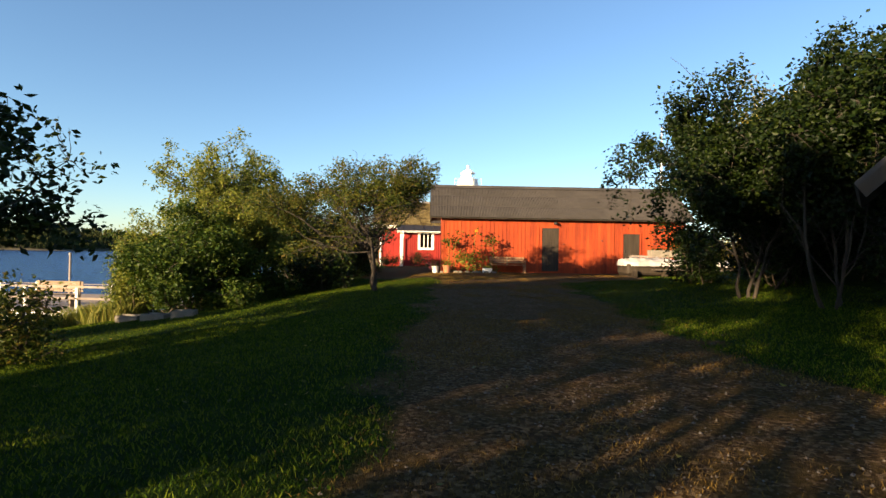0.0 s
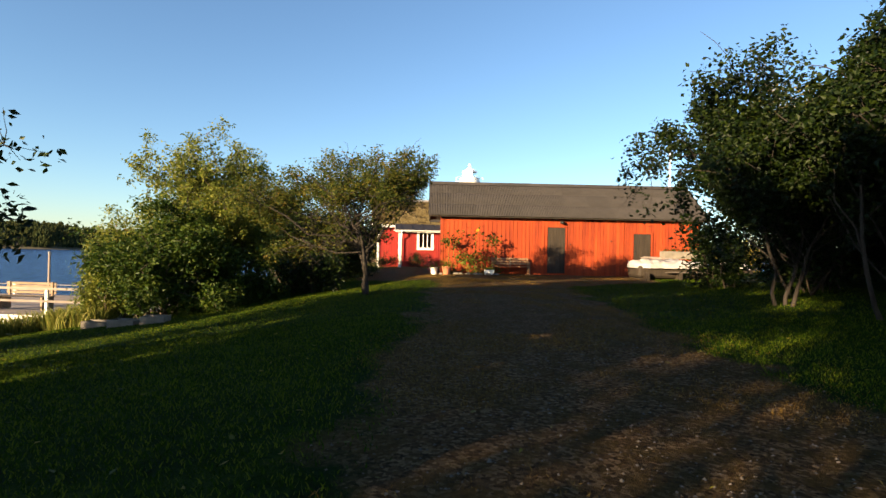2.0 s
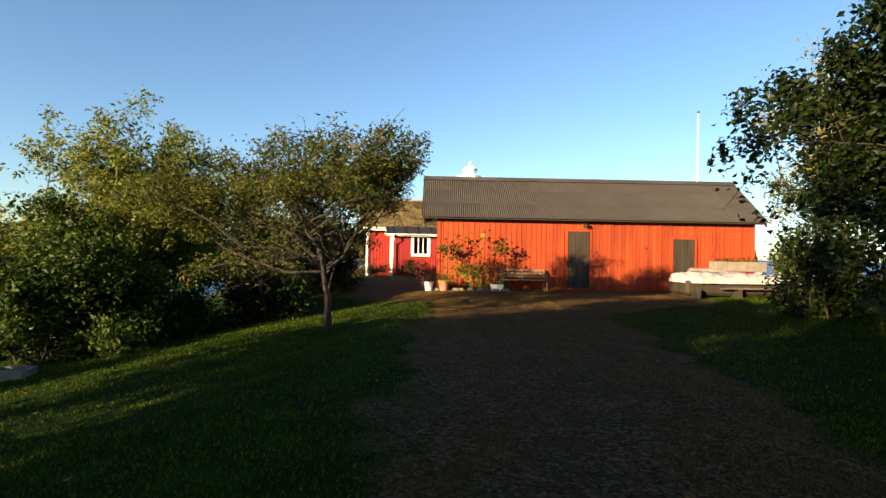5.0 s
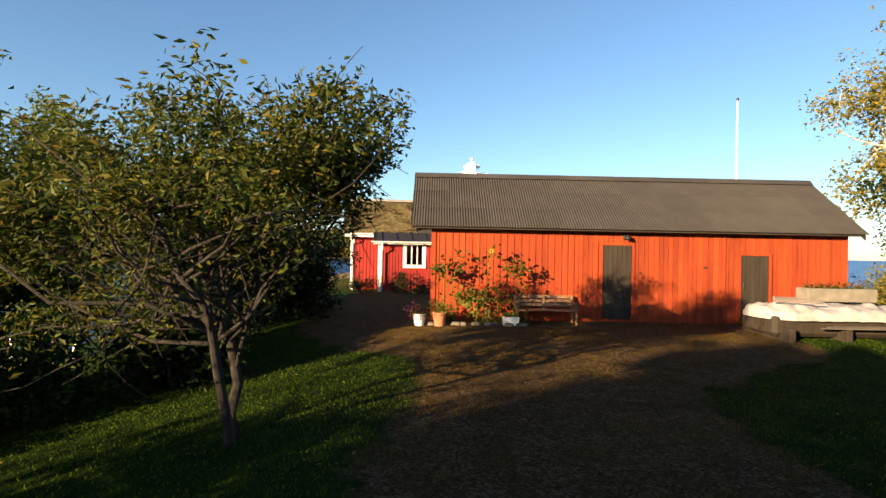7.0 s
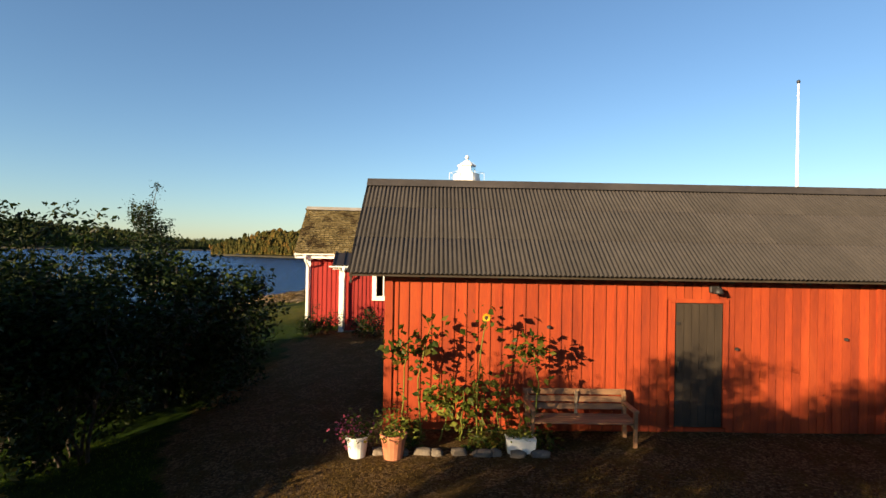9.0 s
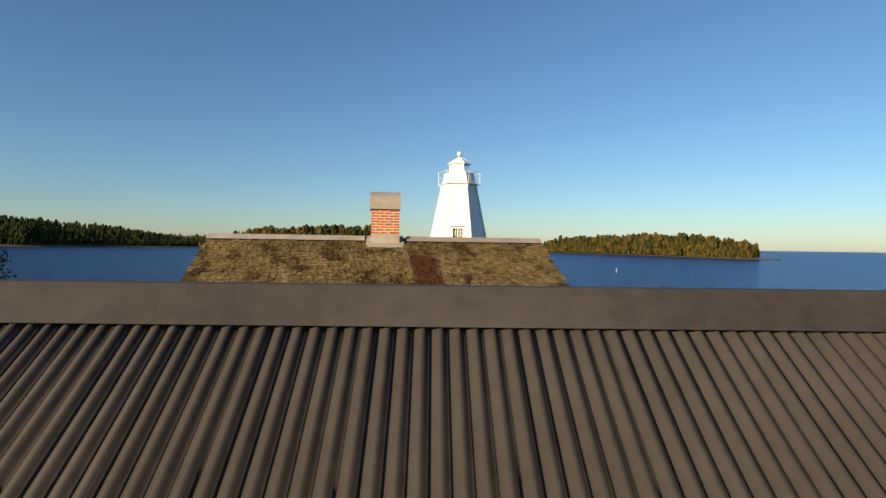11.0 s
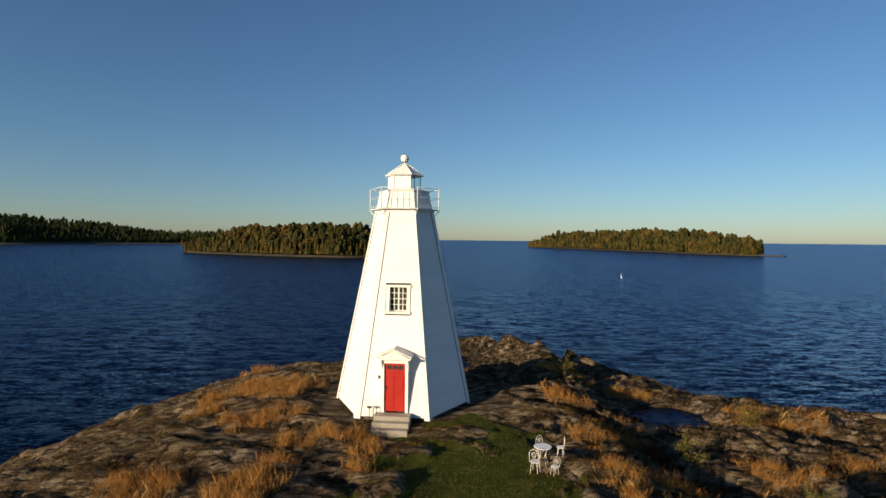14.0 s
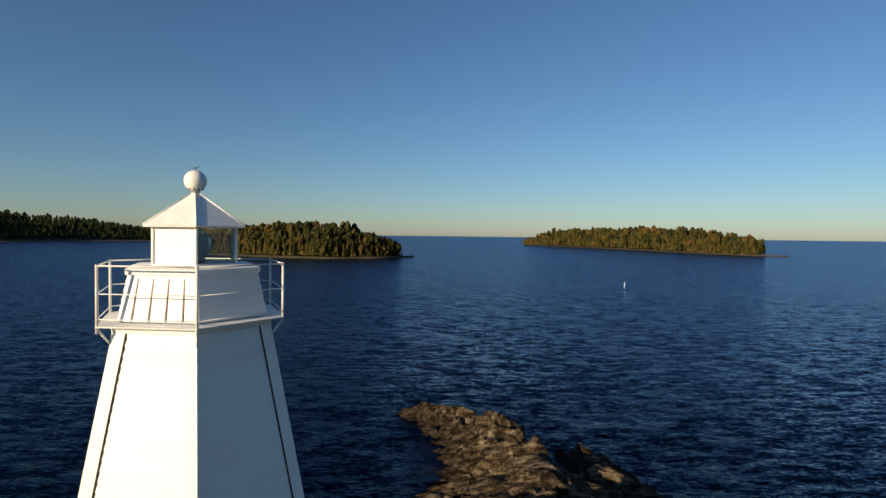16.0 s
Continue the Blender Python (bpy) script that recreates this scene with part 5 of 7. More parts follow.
    part("window_head", box(wa - 0.19, wb + 0.19, at(5.5) - 0.09, yw + 0.28, wz1, wz1 + 0.10), M_WHITE, win)
    part("window_sill", box(wa - 0.19, wb + 0.19, at(4.3) - 0.10, yw + 0.28, wz0 - 0.12, wz0 - 0.02, 0.01), M_WHITE, win)
    for q in range(5):
        x = wa + q * (wb - wa) / 4
        ww = 0.03 if q == 2 else 0.014
        part("mullion", box(x - ww, x + ww, yw - 0.012, yw + 0.03, wz0 - 0.02, wz1), M_WHITE, win)
    for q in range(5):
        z = wz0 + q * (wz1 - wz0) / 4
        part("glazing_bar", box(wa, wb, yw - 0.009, yw + 0.026, z - 0.013, z + 0.013), M_WHITE, win)
    part("pane", box(wa, wb, yw + 0.031, yw + 0.036, wz0, wz1), M_GLASS, win).visible_shadow = False
    # small boxes by the door
    part("bell_box", box(da - 0.30, da - 0.22, at(1.75) - 0.07, at(1.6), 1.62, 1.75), M_BLACK, T)
    # gallery
    deck = part("gallery_deck", lathe([(1.20, H + 0.02), (1.61, H + 0.03), (1.62, H + 0.055), (1.20, H + 0.07)], 6), M_TOWER, T)
    part("cornice", lathe([(R1 + 0.01, H - 0.10), (R1 + 0.05, H - 0.08), (R1 + 0.06, H + 0.015)], 6), M_TOWER, T)
    for i in range(6):
        a = math.radians(60 * i)
        c, s = math.cos(a), math.sin(a)
        pipe("bracket", [[((1.38 * c, 1.38 * s, H - 0.28), 0.016), ((1.58 * c, 1.58 * s, H + 0.0), 0.016)]], M_TOWER, deck)
        post = pipe("post", [[((1.59 * c, 1.59 * s, H - 0.06), 0.022), ((1.59 * c, 1.59 * s, H + 1.0), 0.022)]], M_STEEL, T)
        b = math.radians(60 * (i + 1))
        for z, r in ((H + 0.16, 0.008), (H + 0.55, 0.008), (H + 0.98, 0.014)):
            pipe("rail", [[((1.59 * c, 1.59 * s, z), r), ((1.59 * math.cos(b), 1.59 * math.sin(b), z), r)]], M_STEEL, T)
    # parapet, tapering on
    p0, p1, hp = 1.30, 1.12, 0.82
    para = part("parapet", lathe([(p0, H + 0.08), (p1, H + 0.08 + hp)], 6), M_TOWER, T)
    part("parapet_top", lathe([(p1 + 0.06, H + hp + 0.0), (p1 + 0.07, H + hp + 0.09), (p1 - 0.1, H + hp + 0.14)], 6), M_TOWER, para)
    for f in range(6):
        mid = math.radians(60 * f + 30)
        nrm, tan = Vector((math.cos(mid), math.sin(mid), 0)), Vector((-math.sin(mid), math.cos(mid), 0))
        for c in range(5):
            z0, z1 = H + 0.10 + c * 0.15, H + 0.10 + c * 0.15 + 0.155
            r0 = p0 + (p1 - p0) * (z0 - H - 0.08) / hp
            r1 = p0 + (p1 - p0) * (z1 - H - 0.08) / hp
            pts = []
            for r, z, o in ((r0, z0, 0.016), (r1, z1, 0.002)):
                for sg, oo in ((-1, -0.02), (1, -0.02), (1, o), (-1, o)):
                    pts.append(tan * sg * (r / 2 - 0.03) + nrm * (r * A + oo) + Vector((0, 0, z)))
            if f != 4:
                part("board", hexa(pts), M_TOWER, para)
        if f == 4:
            for q in range(-1, 3):
                s0 = -0.42 + (q + 1) * 0.28
                part("strip", hexa([tan * (s0 - 0.012) + nrm * (p0 * A - 0.02) + Vector((0, 0, H + 0.1)), tan * (s0 + 0.012) + nrm * (p0 * A - 0.02) + Vector((0, 0, H + 0.1)),
                                    tan * (s0 + 0.012) + nrm * (p0 * A + 0.012) + Vector((0, 0, H + 0.1)), tan * (s0 - 0.012) + nrm * (p0 * A + 0.012) + Vector((0, 0, H + 0.1)),
                                    tan * (s0 * 0.9 - 0.012) + nrm * (p1 * A - 0.02) + Vector((0, 0, H + hp)), tan * (s0 * 0.9 + 0.012) + nrm * (p1 * A - 0.02) + Vector((0, 0, H + hp)),
                                    tan * (s0 * 0.9 + 0.012) + nrm * (p1 * A + 0.014) + Vector((0, 0, H + hp)), tan * (s0 * 0.9 - 0.012) + nrm * (p1 * A + 0.014) + Vector((0, 0, H + hp))]), M_GREYWOOD, para)
    # lantern
    lz0, lz1, lr = H + hp + 0.10, H + hp + 0.80, 0.74
    lant = part("lantern_floor", lathe([(lr + 0.03, lz0 - 0.02), (lr + 0.03, lz0 + 0.06)], 6), M_TOWER, T)
    for f in range(6):
        a, b = math.radians(60 * f), math.radians(60 * f + 60)
        pa, pb = Vector((lr * math.cos(a), lr * math.sin(a), 0)), Vector((lr * math.cos(b), lr * math.sin(b), 0))
        pipe("lantern_post", [[((pa.x, pa.y, lz0), 0.028), ((pa.x, pa.y, lz1), 0.028)]], M_TOWER, lant)
        if f in (2, 3, 4):
            name, mat, th, z0 = "lantern_panel", M_TOWER, 0.05, lz0
        else:
            name, mat, th, z0 = "lantern_pane", M_GLASS, 0.012, lz0 + 0.04
        k = 1 - th
        part(name, hexa([(pa.x, pa.y, z0), (pb.x, pb.y, z0), (pb.x * k, pb.y * k, z0), (pa.x * k, pa.y * k, z0),
                              (pa.x, pa.y, lz1), (pb.x, pb.y, lz1), (pb.x * k, pb.y * k, lz1), (pa.x * k, pa.y * k, lz1)]), mat, lant)
    part("lens", lathe([(0.0, lz0 + 0.06), (0.16, lz0 + 0.06), (0.16, lz0 + 0.14), (0.22, lz0 + 0.2), (0.26, lz0 + 0.32), (0.26, lz0 + 0.42), (0.21, lz0 + 0.55), (0.14, lz0 + 0.62), (0.0, lz0 + 0.64)], 18), M_GLASS, lant, "ribbed glass lens of the lamp")
    part("lens_foot", lathe([(0.10, lz0), (0.10, lz0 + 0.08)], 12), M_BLACK, lant)
    cap = part("lantern_roof", lathe([(0.89, lz1 - 0.03), (0.91, lz1 + 0.0), (0.10, lz1 + 0.55), (0.07, lz1 + 0.58)], 6), M_STEEL, T, "white six-sided sheet metal roof")
    for i in range(6):
        a = math.radians(60 * i)
        pipe("hip", [[((0.90 * math.cos(a), 0.90 * math.sin(a), lz1 + 0.01), 0.012), ((0.09 * math.cos(a), 0.09 * math.sin(a), lz1 + 0.56), 0.012)]], M_STEEL, cap)
    ball = [(0.07, lz1 + 0.56), (0.075, lz1 + 0.63)] + [(0.19 * math.sin(t), lz1 + 0.79 - 0.19 * math.cos(t)) for t in np.linspace(0.4, math.pi - 0.02, 14)]
    part("ball", lathe(ball, 20), M_STEEL, cap, "white ball vent on top", True)
    for i in range(10):
        a = i * 0.628
        part("vent_hole", box(-0.012, 0.012, -0.006, 0.006, -0.014, 0.014), M_BLACK, cap).matrix_basis = Matrix.Translation((0.128 * math.cos(a), 0.128 * math.sin(a), lz1 + 0.645)) @ pose(0, 0, 0, 0, 0, math.degrees(a) + 90)
    zt = lz1 + 0.965
    pipe("spike", [[((0, 0, zt), 0.008), ((0, 0, zt + 0.07), 0.008)], [((-0.07, 0.02, zt + 0.06), 0.006), ((0.0, 0, zt + 0.04), 0.006), ((0.08, -0.02, zt + 0.08), 0.006)]], M_BLACK, cap)
    # steps
    steps = tagged(empty("stone_steps", pose(1.95, 63.95, 4.2, 0, 0, -4.8)), "broad grey stone steps up to the red door", "steps")
    y1 = at(0.2) - 0.02
    for q in range(3):
        part("step", box(-0.69, 0.80, y1 - 0.52 - 0.30 * q, y1 - 0.02 - (0 if q == 0 else 0.22 + 0.30 * (q - 1)), -0.75, 0.30 - 0.18 * q, 0.015), M_CONC, steps)
    post = tagged(empty("rail_post", pose(1.95, 63.95, 4.2, 0, 0, -4.8)), "short dark iron boot scraper post by the steps", "post")
    pipe("stem", [[((-0.75, y1 - 0.25, -0.2), 0.02), ((-0.75, y1 - 0.25, 0.62), 0.02)]], M_BLACK, post)
    part("plate", box(-1.0, -0.82, y1 - 0.28, y1 - 0.22, 0.52, 0.6), M_BLACK, post)
    pipe("stem", [[((-0.91, y1 - 0.25, -0.3), 0.014), ((-0.91, y1 - 0.25, 0.55), 0.014)]], M_BLACK, post)


build_lighthouse()


# ---- trees and bushes ----
def bent(rng, a, b, n, sway, r0, r1):
    """A crooked tapering limb from a to b."""
    a, b = np.asarray(a, float), np.asarray(b, float)
    off = rng.normal(size=3) * sway
    out = []
    for i in range(n + 1):
        t = i / n
        p = a + (b - a) * t + off * math.sin(math.pi * t) + rng.normal(size=3) * sway * 0.18 * (0 < i < n)
        out.append((p, r0 + (r1 - r0) * t))
    return out


def grow(name, base, stems, crown, radii, leaves, leaf_size, leaf_material, seed, label, category="tree", bark=None, limbs=9, twigs=7,
         thick=0.09, fork=0.35, clump=0.2, hollow=0.45, slim=0.45, extra=None, flat=1.0, most_x=None, clear=None, patchy=1.6, dome=None, thin=None):
    """A tree or bush: stems from the base, limbs into the crown, twigs, and leaves in tufts on the twigs."""
    rng = np.random.default_rng(seed)
    base, crown, radii = np.array(base, float), np.array(crown, float), np.array(radii, float)
    thing = tagged(empty(name, Matrix.Translation(base)), label, category)
    lines, tips = [], []
    mid, mean = crown - base, radii.mean()
    for s in range(stems):
        ang = 2 * math.pi * (s + rng.random() * 0.6) / stems
        start = np.array([math.cos(ang), math.sin(ang), 0]) * (0.05 + 0.08 * (stems > 3) * rng.random()) * stems ** 0.5
        start[2] = -0.25
        lean = np.array([math.cos(ang), math.sin(ang), 0]) * radii[0] * (0.35 if stems > 1 else 0.08)
        top = mid + lean + np.array([0, 0, radii[2] * rng.uniform(0.05, 0.4)]) + rng.normal(size=3) * 0.12
        r = thick / stems ** 0.4 * (0.85 + 0.3 * rng.random())
        trunk = bent(rng, start, top, 9, 0.09 * np.linalg.norm(top - start) ** 0.8, r, r * 0.2)
        trunk[0] = (trunk[0][0], r * 1.4)
        lines.append(trunk)
        tips += [trunk[8][0], trunk[9][0], trunk[9][0]]
        for q in range(max(2, limbs // stems)):
            k = rng.uniform(fork, 0.97)
            i = min(int(k * 9), 8)
            p0 = trunk[i][0] + (trunk[i + 1][0] - trunk[i][0]) * (k * 9 - i)
            d = rng.normal(size=3)
            d[2] = d[2] * 0.9 + 0.12
            d /= np.linalg.norm(d)
            reach = rng.uniform(0.45, 0.92) if rng.random() < 0.8 else rng.uniform(0.92, 1.12)
            p1 = mid + d * radii * reach
            if most_x is not None:
                p1[0] = min(p1[0], most_x - base[0] - 0.35 - 0.3 * rng.random())
            if clear is not None and p1[0] + base[0] > clear[0]:
                p1[2] = max(p1[2], clear[1] - base[2] + clear[2] * (p1[0] + base[0] - clear[0]) + 1.1 * max(0, p1[0] + base[0] - clear[3]) + 0.2)
            limb = bent(rng, p0, p1, 6, 0.13 * np.linalg.norm(p1 - p0) ** 0.8, max(0.012, trunk[i][1] * 0.5), 0.008)
            lines.append(limb)
            lobe = mean * rng.uniform(0.16, 0.34)
            for w in range(twigs):
                j = rng.choice((3, 4, 5, 5, 6, 6, 6))
                q0 = limb[j][0]
                e = rng.normal(size=3)
                e[2] = e[2] * flat + 0.12
                q1 = q0 + e / np.linalg.norm(e) * lobe * rng.uniform(0.6, 1.5)
                tw = bent(rng, q0, q1, 3, 0.05, 0.007, 0.003)
                lines.append(tw)
                tips += [tw[1][0], tw[2][0], tw[3][0], tw[3][0], 0.5 * (tw[2][0] + tw[3][0])]
            tips += [limb[4][0], limb[5][0], limb[6][0]]
    tips = np.array(tips)
    pipe("trunk", lines, bark or M_BARK, thing, sides=6)
    share = rng.random(len(tips)) ** patchy
    at = tips[rng.choice(len(tips), leaves, p=share / share.sum())] + np.clip(rng.normal(size=(leaves, 3)), -1.7, 1.7) * clump
    at = at[at[:, 2] > 0.02]
    if most_x is not None:
        at = at[at[:, 0] < most_x - base[0]]
    if clear is not None:
        at = at[(at[:, 2] > clear[1] - base[2] + clear[2] * (at[:, 0] + base[0] - clear[0]) + 1.1 * np.maximum(0, at[:, 0] + base[0] - clear[3]) + 0.3 * rng.random(len(at))) | (at[:, 0] < clear[0] - base[0])]
    if thin is not None:
        at = at[(at[:, 0] + base[0] < thin[3]) | (rng.random(len(at)) < thin[2] + (1 - thin[2]) * np.clip((at[:, 2] + base[2] - thin[0]) / (thin[1] - thin[0]), 0, 1))]
    if dome is not None:
        at = at[(((at - mid) / (radii * dome)) ** 2).sum(1) < 0.75 + 0.35 * rng.random(len(at))]
    if clear is not None:
        at = at[at[:, 2] < clear[4] - base[2] + 0.35 * rng.random(len(at))]
    v, f = leaf_quads(rng, at, leaf_size, slim=slim)
    raw("crown", v, f, leaf_material, thing)
    if extra:
        count, where, size, mat = extra
        at2 = np.array(where) - base + rng.normal(size=(count, 3)) * size
        v, f = leaf_quads(rng, at2, leaf_size, slim=slim)
        raw("reddened_foliage", v, f, mat, thing, "spray of red autumn leaves")
    return thing


def on(x, y, dz=0.0):
    return (x, y, ground_z(x, y) + dz)


def build_plants():
    # the crooked fruit tree in the lawn
    grow("apple_tree", on(-2.1, 15.2), 2, (-2.66, 15.4, 6.25), (2.7, 1.95, 1.6), 64000, 0.080, L_APPLE, 21, "crooked old fruit tree with thinning olive-green leaves", bark=M_DARKBARK, limbs=64, twigs=7, thick=0.09, fork=0.25, clump=0.12, slim=0.4, most_x=-0.32, clear=(-4.2, 4.3, 0.34, -1.55, 7.4), patchy=1.9, thin=(6.0, 6.7, 0.13, -4.2))
    # tall willow thicket on the shore side
    grow("willow_thicket", on(-8.1, 18.2), 6, (-7.9, 18.2, 5.95), (2.6, 2.0, 2.6), 42000, 0.105, L_WILLOW, 12, "tall sunlit thicket with pale yellow-green leaves", "bush", limbs=72, twigs=7, thick=0.12, fork=0.15, clump=0.12, slim=0.45,
         extra=(420, (-9.3, 16.4, 4.7), 0.26, L_RED))
    grow("willow_thicket", on(-6.6, 18.6), 6, (-6.8, 19.0, 6.0), (1.8, 1.7, 1.9), 15000, 0.10, L_WILLOW, 13, "slender sunlit thicket with thin yellowish leaves", "bush", limbs=30, twigs=7, thick=0.10, fork=0.2, clump=0.17)
    grow("lilac_bush", on(-7.5, 15.7), 8, (-7.5, 15.7, 4.45), (1.9, 1.4, 1.7), 36000, 0.10, L_BUSH, 14, "dense dark green shrub on many thin stems", "bush", limbs=40, twigs=7, thick=0.09, fork=0.1, clump=0.15, slim=0.55)
    grow("lilac_bush", on(-9.7, 16.6), 6, (-9.7, 16.6, 4.2), (1.0, 1.0, 1.7), 14000, 0.10, L_WILLOW, 15, "low green shrub beside the edging stones", "bush", limbs=24, twigs=7, thick=0.07, fork=0.1, clump=0.14)
    grow("lilac_bush", on(-6.3, 17.1), 8, (-6.3, 17.1, 3.7), (1.5, 1.1, 1.0), 14000, 0.10, L_BUSH, 20, "low dark green shrub at the foot of the thicket", "bush", limbs=30, twigs=7, thick=0.06, fork=0.1, clump=0.15, slim=0.55)
    grow("yellow_shrub", on(-5.3, 20.6), 6, (-5.3, 20.6, 4.3), (1.1, 1.1, 1.2), 4500, 0.11, L_YELLOW, 16, "yellowing shrub behind the fruit tree", "bush", limbs=20, twigs=6, thick=0.06, fork=0.1, clump=0.14)
    # hedge between the lawn and the way to the cottage
    for n, (x, y, zc, rx, rz, count) in enumerate(((-4.3, 18.5, 4.1, 1.3, 0.75, 6500), (-7.0, 24.3, 5.3, 2.0, 1.9, 18000), (-5.1, 23.2, 5.3, 1.6, 1.7, 17000), (-4.8, 25.9, 5.4, 1.5, 1.9, 14000), (-7.6, 26.5, 4.7, 2.0, 1.9, 7500), (-5.4, 29.3, 4.6, 1.3, 1.3, 5000))):
        grow("hedge_bush", on(x, y), 7, (x, y, zc), (rx, rx * 0.9, rz), count, 0.11, L_DARK, 30 + n, "dense dark green bush along the path", "bush", limbs=32, twigs=6, thick=0.08, fork=0.08, clump=0.16, slim=0.5)
    # a slender young tree rising over the hedge by the water
    grow("young_tree", on(-12.0, 37.4), 1, (-12.0, 37.4, 6.9), (1.0, 1.0, 2.5), 7000, 0.10, L_DARK, 19, "slender dark young tree rising above the hedge", limbs=22, twigs=6, thick=0.08, fork=0.15, clump=0.14, slim=0.5)
    # tree by the near shore
    grow("shore_tree", on(-8.1, 7.3), 2, (-7.8, 7.4, 5.95), (3.0, 2.2, 1.7), 8000, 0.13, L_DARK, 17, "dark leafy tree with spreading lower branches", bark=M_DARKBARK, limbs=24, twigs=9, thick=0.16, fork=0.3, clump=0.13, slim=0.5, flat=0.5, patchy=4.0)
    grow("shore_bush", on(-6.9, 7.9), 5, (-6.85, 7.9, 3.65), (0.85, 0.85, 0.85), 3000, 0.09, L_APPLE, 18, "loose dark bush at the foot of the tree", "bush", limbs=18, twigs=6, thick=0.05, fork=0.1, clump=0.16, slim=0.5)
    # this second bush is never in view; added to shade the troughs
    grow("shore_bush", on(-12.4, 8.4), 6, (-12.4, 8.4, 4.55), (1.7, 1.7, 1.0), 9000, 0.14, L_DARK, 22, "unseen broad dark bush added to shade the troughs", "bush", limbs=30, twigs=7, thick=0.07, fork=0.1, clump=0.18, slim=0.5, patchy=1.2)
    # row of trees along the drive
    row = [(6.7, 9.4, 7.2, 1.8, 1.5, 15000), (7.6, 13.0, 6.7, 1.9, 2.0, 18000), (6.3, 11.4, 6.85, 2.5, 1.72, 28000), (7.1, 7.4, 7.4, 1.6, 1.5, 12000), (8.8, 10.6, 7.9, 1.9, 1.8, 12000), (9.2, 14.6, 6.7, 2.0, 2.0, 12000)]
    # the row's darker leaf colour paints the shade lying over it
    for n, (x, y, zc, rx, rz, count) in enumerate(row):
        grow("roadside_tree", on(x, y), 3, (x + 0.1, y, zc), (rx, rx, rz), count * 2, 0.085, L_DARK_SHADED, 50 + n, "dark broad-leaved tree in a row beside the drive", bark=M_DARKBARK, limbs=44, twigs=8, thick=0.06, fork=0.22, clump=0.12, slim=0.6, patchy=2.0, dome=1.3)
    grow("roadside_bush", on(8.6, 9.2), 6, (8.4, 9.2, 4.9), (1.2, 1.2, 0.9), 3500, 0.12, L_DARK, 61, "low dark undergrowth beneath the roadside trees", "bush", limbs=22, twigs=6, thick=0.05, fork=0.1, clump=0.16)
    grow("roadside_bush", on(9.3, 15.2), 6, (9.2, 15.2, 4.7), (1.3, 1.3, 0.7), 3500, 0.12, L_DARK, 62, "low dark undergrowth beneath the roadside trees", "bush", limbs=22, twigs=6, thick=0.05, fork=0.1, clump=0.16)
    for n, (x, y, r) in enumerate(((7.6, 16.4, 1.1), (9.8, 12.2, 1.3), (8.4, 13.4, 1.2), (10.4, 14.0, 1.5))):
        grow("roadside_bush", on(x, y), 6, (x, y, ground_z(x, y) + 0.8), (r, r, 1.15), 5000, 0.12, L_DARK, 70 + n, "low dark undergrowth beneath the roadside trees", "bush", limbs=22, twigs=6, thick=0.05, fork=0.1, clump=0.16)
    grow("birch_tree", on(18.3, 31.0), 1, (18.3, 31.0, 11.0), (2.6, 2.6, 5.2), 12000, 0.16, L_YELLOW, 63, "birch with a white trunk and yellowing leaves", bark=M_BIRCH, limbs=26, twigs=9, thick=0.2, fork=0.3, clump=0.3, slim=0.6)
    grow("garden_tree", on(13.6, 23.6), 3, (13.4, 23.6, 7.2), (2.1, 1.8, 1.7), 9000, 0.11, L_DARK, 67, "dark spreading tree at the end of the barn", limbs=24, twigs=8, thick=0.12, fork=0.35, clump=0.18, slim=0.5)
    grow("garden_shrub", on(12.1, 23.6), 6, (12.1, 23.6, 5.0), (1.0, 1.0, 0.9), 3000, 0.11, L_YELLOW, 64, "yellow-green shrub at the barn's end", "bush", limbs=20, twigs=6, thick=0.05, fork=0.1, clump=0.15)
    grow("pine_tree", on(11.0, 8.6), 1, (10.6, 8.6, 9.6), (2.4, 2.2, 1.9), 6500, 0.14, L_YELLOW, 65, "tall tree with sunlit yellow-green top behind the row", limbs=24, twigs=8, thick=0.16, fork=0.4, clump=0.18, slim=0.3)
    # bush on the rocks behind the cottage
    grow("rock_bush", on(-4.0, 47.5), 8, (-4.2, 47.5, 4.95), (2.7, 1.9, 1.5), 30000, 0.07, L_DARK, 66, "round dark green bush on the rock", "bush", limbs=30, twigs=7, thick=0.06, fork=0.08, clump=0.15)
    # unseen trees added on the sunward side, whose shade lies on drive and lawn
    shade = [(-12.5, -3.8, 8.7, 2.4, 3.0, 9000, 1.5), (-8.0, -6.0, 7.4, 2.6, 2.6, 900, 6.0), (-9.6, -3.2, 6.7, 1.8, 2.4, 3400, 2.0), (-10.8, 1.0, 8.9, 2.1, 3.2, 13500, 1.2), (-5.0, -9.5, 7.2, 2.4, 2.4, 2600, 3.0), (-13.5, -11.0, 11.2, 3.0, 1.3, 7500, 1.6), (-15.0, -8.5, 8.5, 2.4, 3.0, 3600, 2.4), (-16.6, -6.4, 8.0, 2.6, 3.2, 5600, 2.4), (-13.5, -2.5, 7.0, 2.2, 2.8, 4500, 1.6)]
    for n, (x, y, zc, rx, rz, count, gaps) in enumerate(shade):
        grow("shade_tree", on(x, y), 2, (x, y, zc), (rx, rx, rz), count, 0.22, L_DARK, 80 + n, "unseen broad dark tree added to shade the drive and lawn", limbs=14 if gaps < 2 else 10, twigs=7 if gaps < 2 else 3, thick=0.16, fork=0.3, clump=0.16 if gaps < 2 else 0.26, slim=0.6, patchy=gaps)


build_plants()


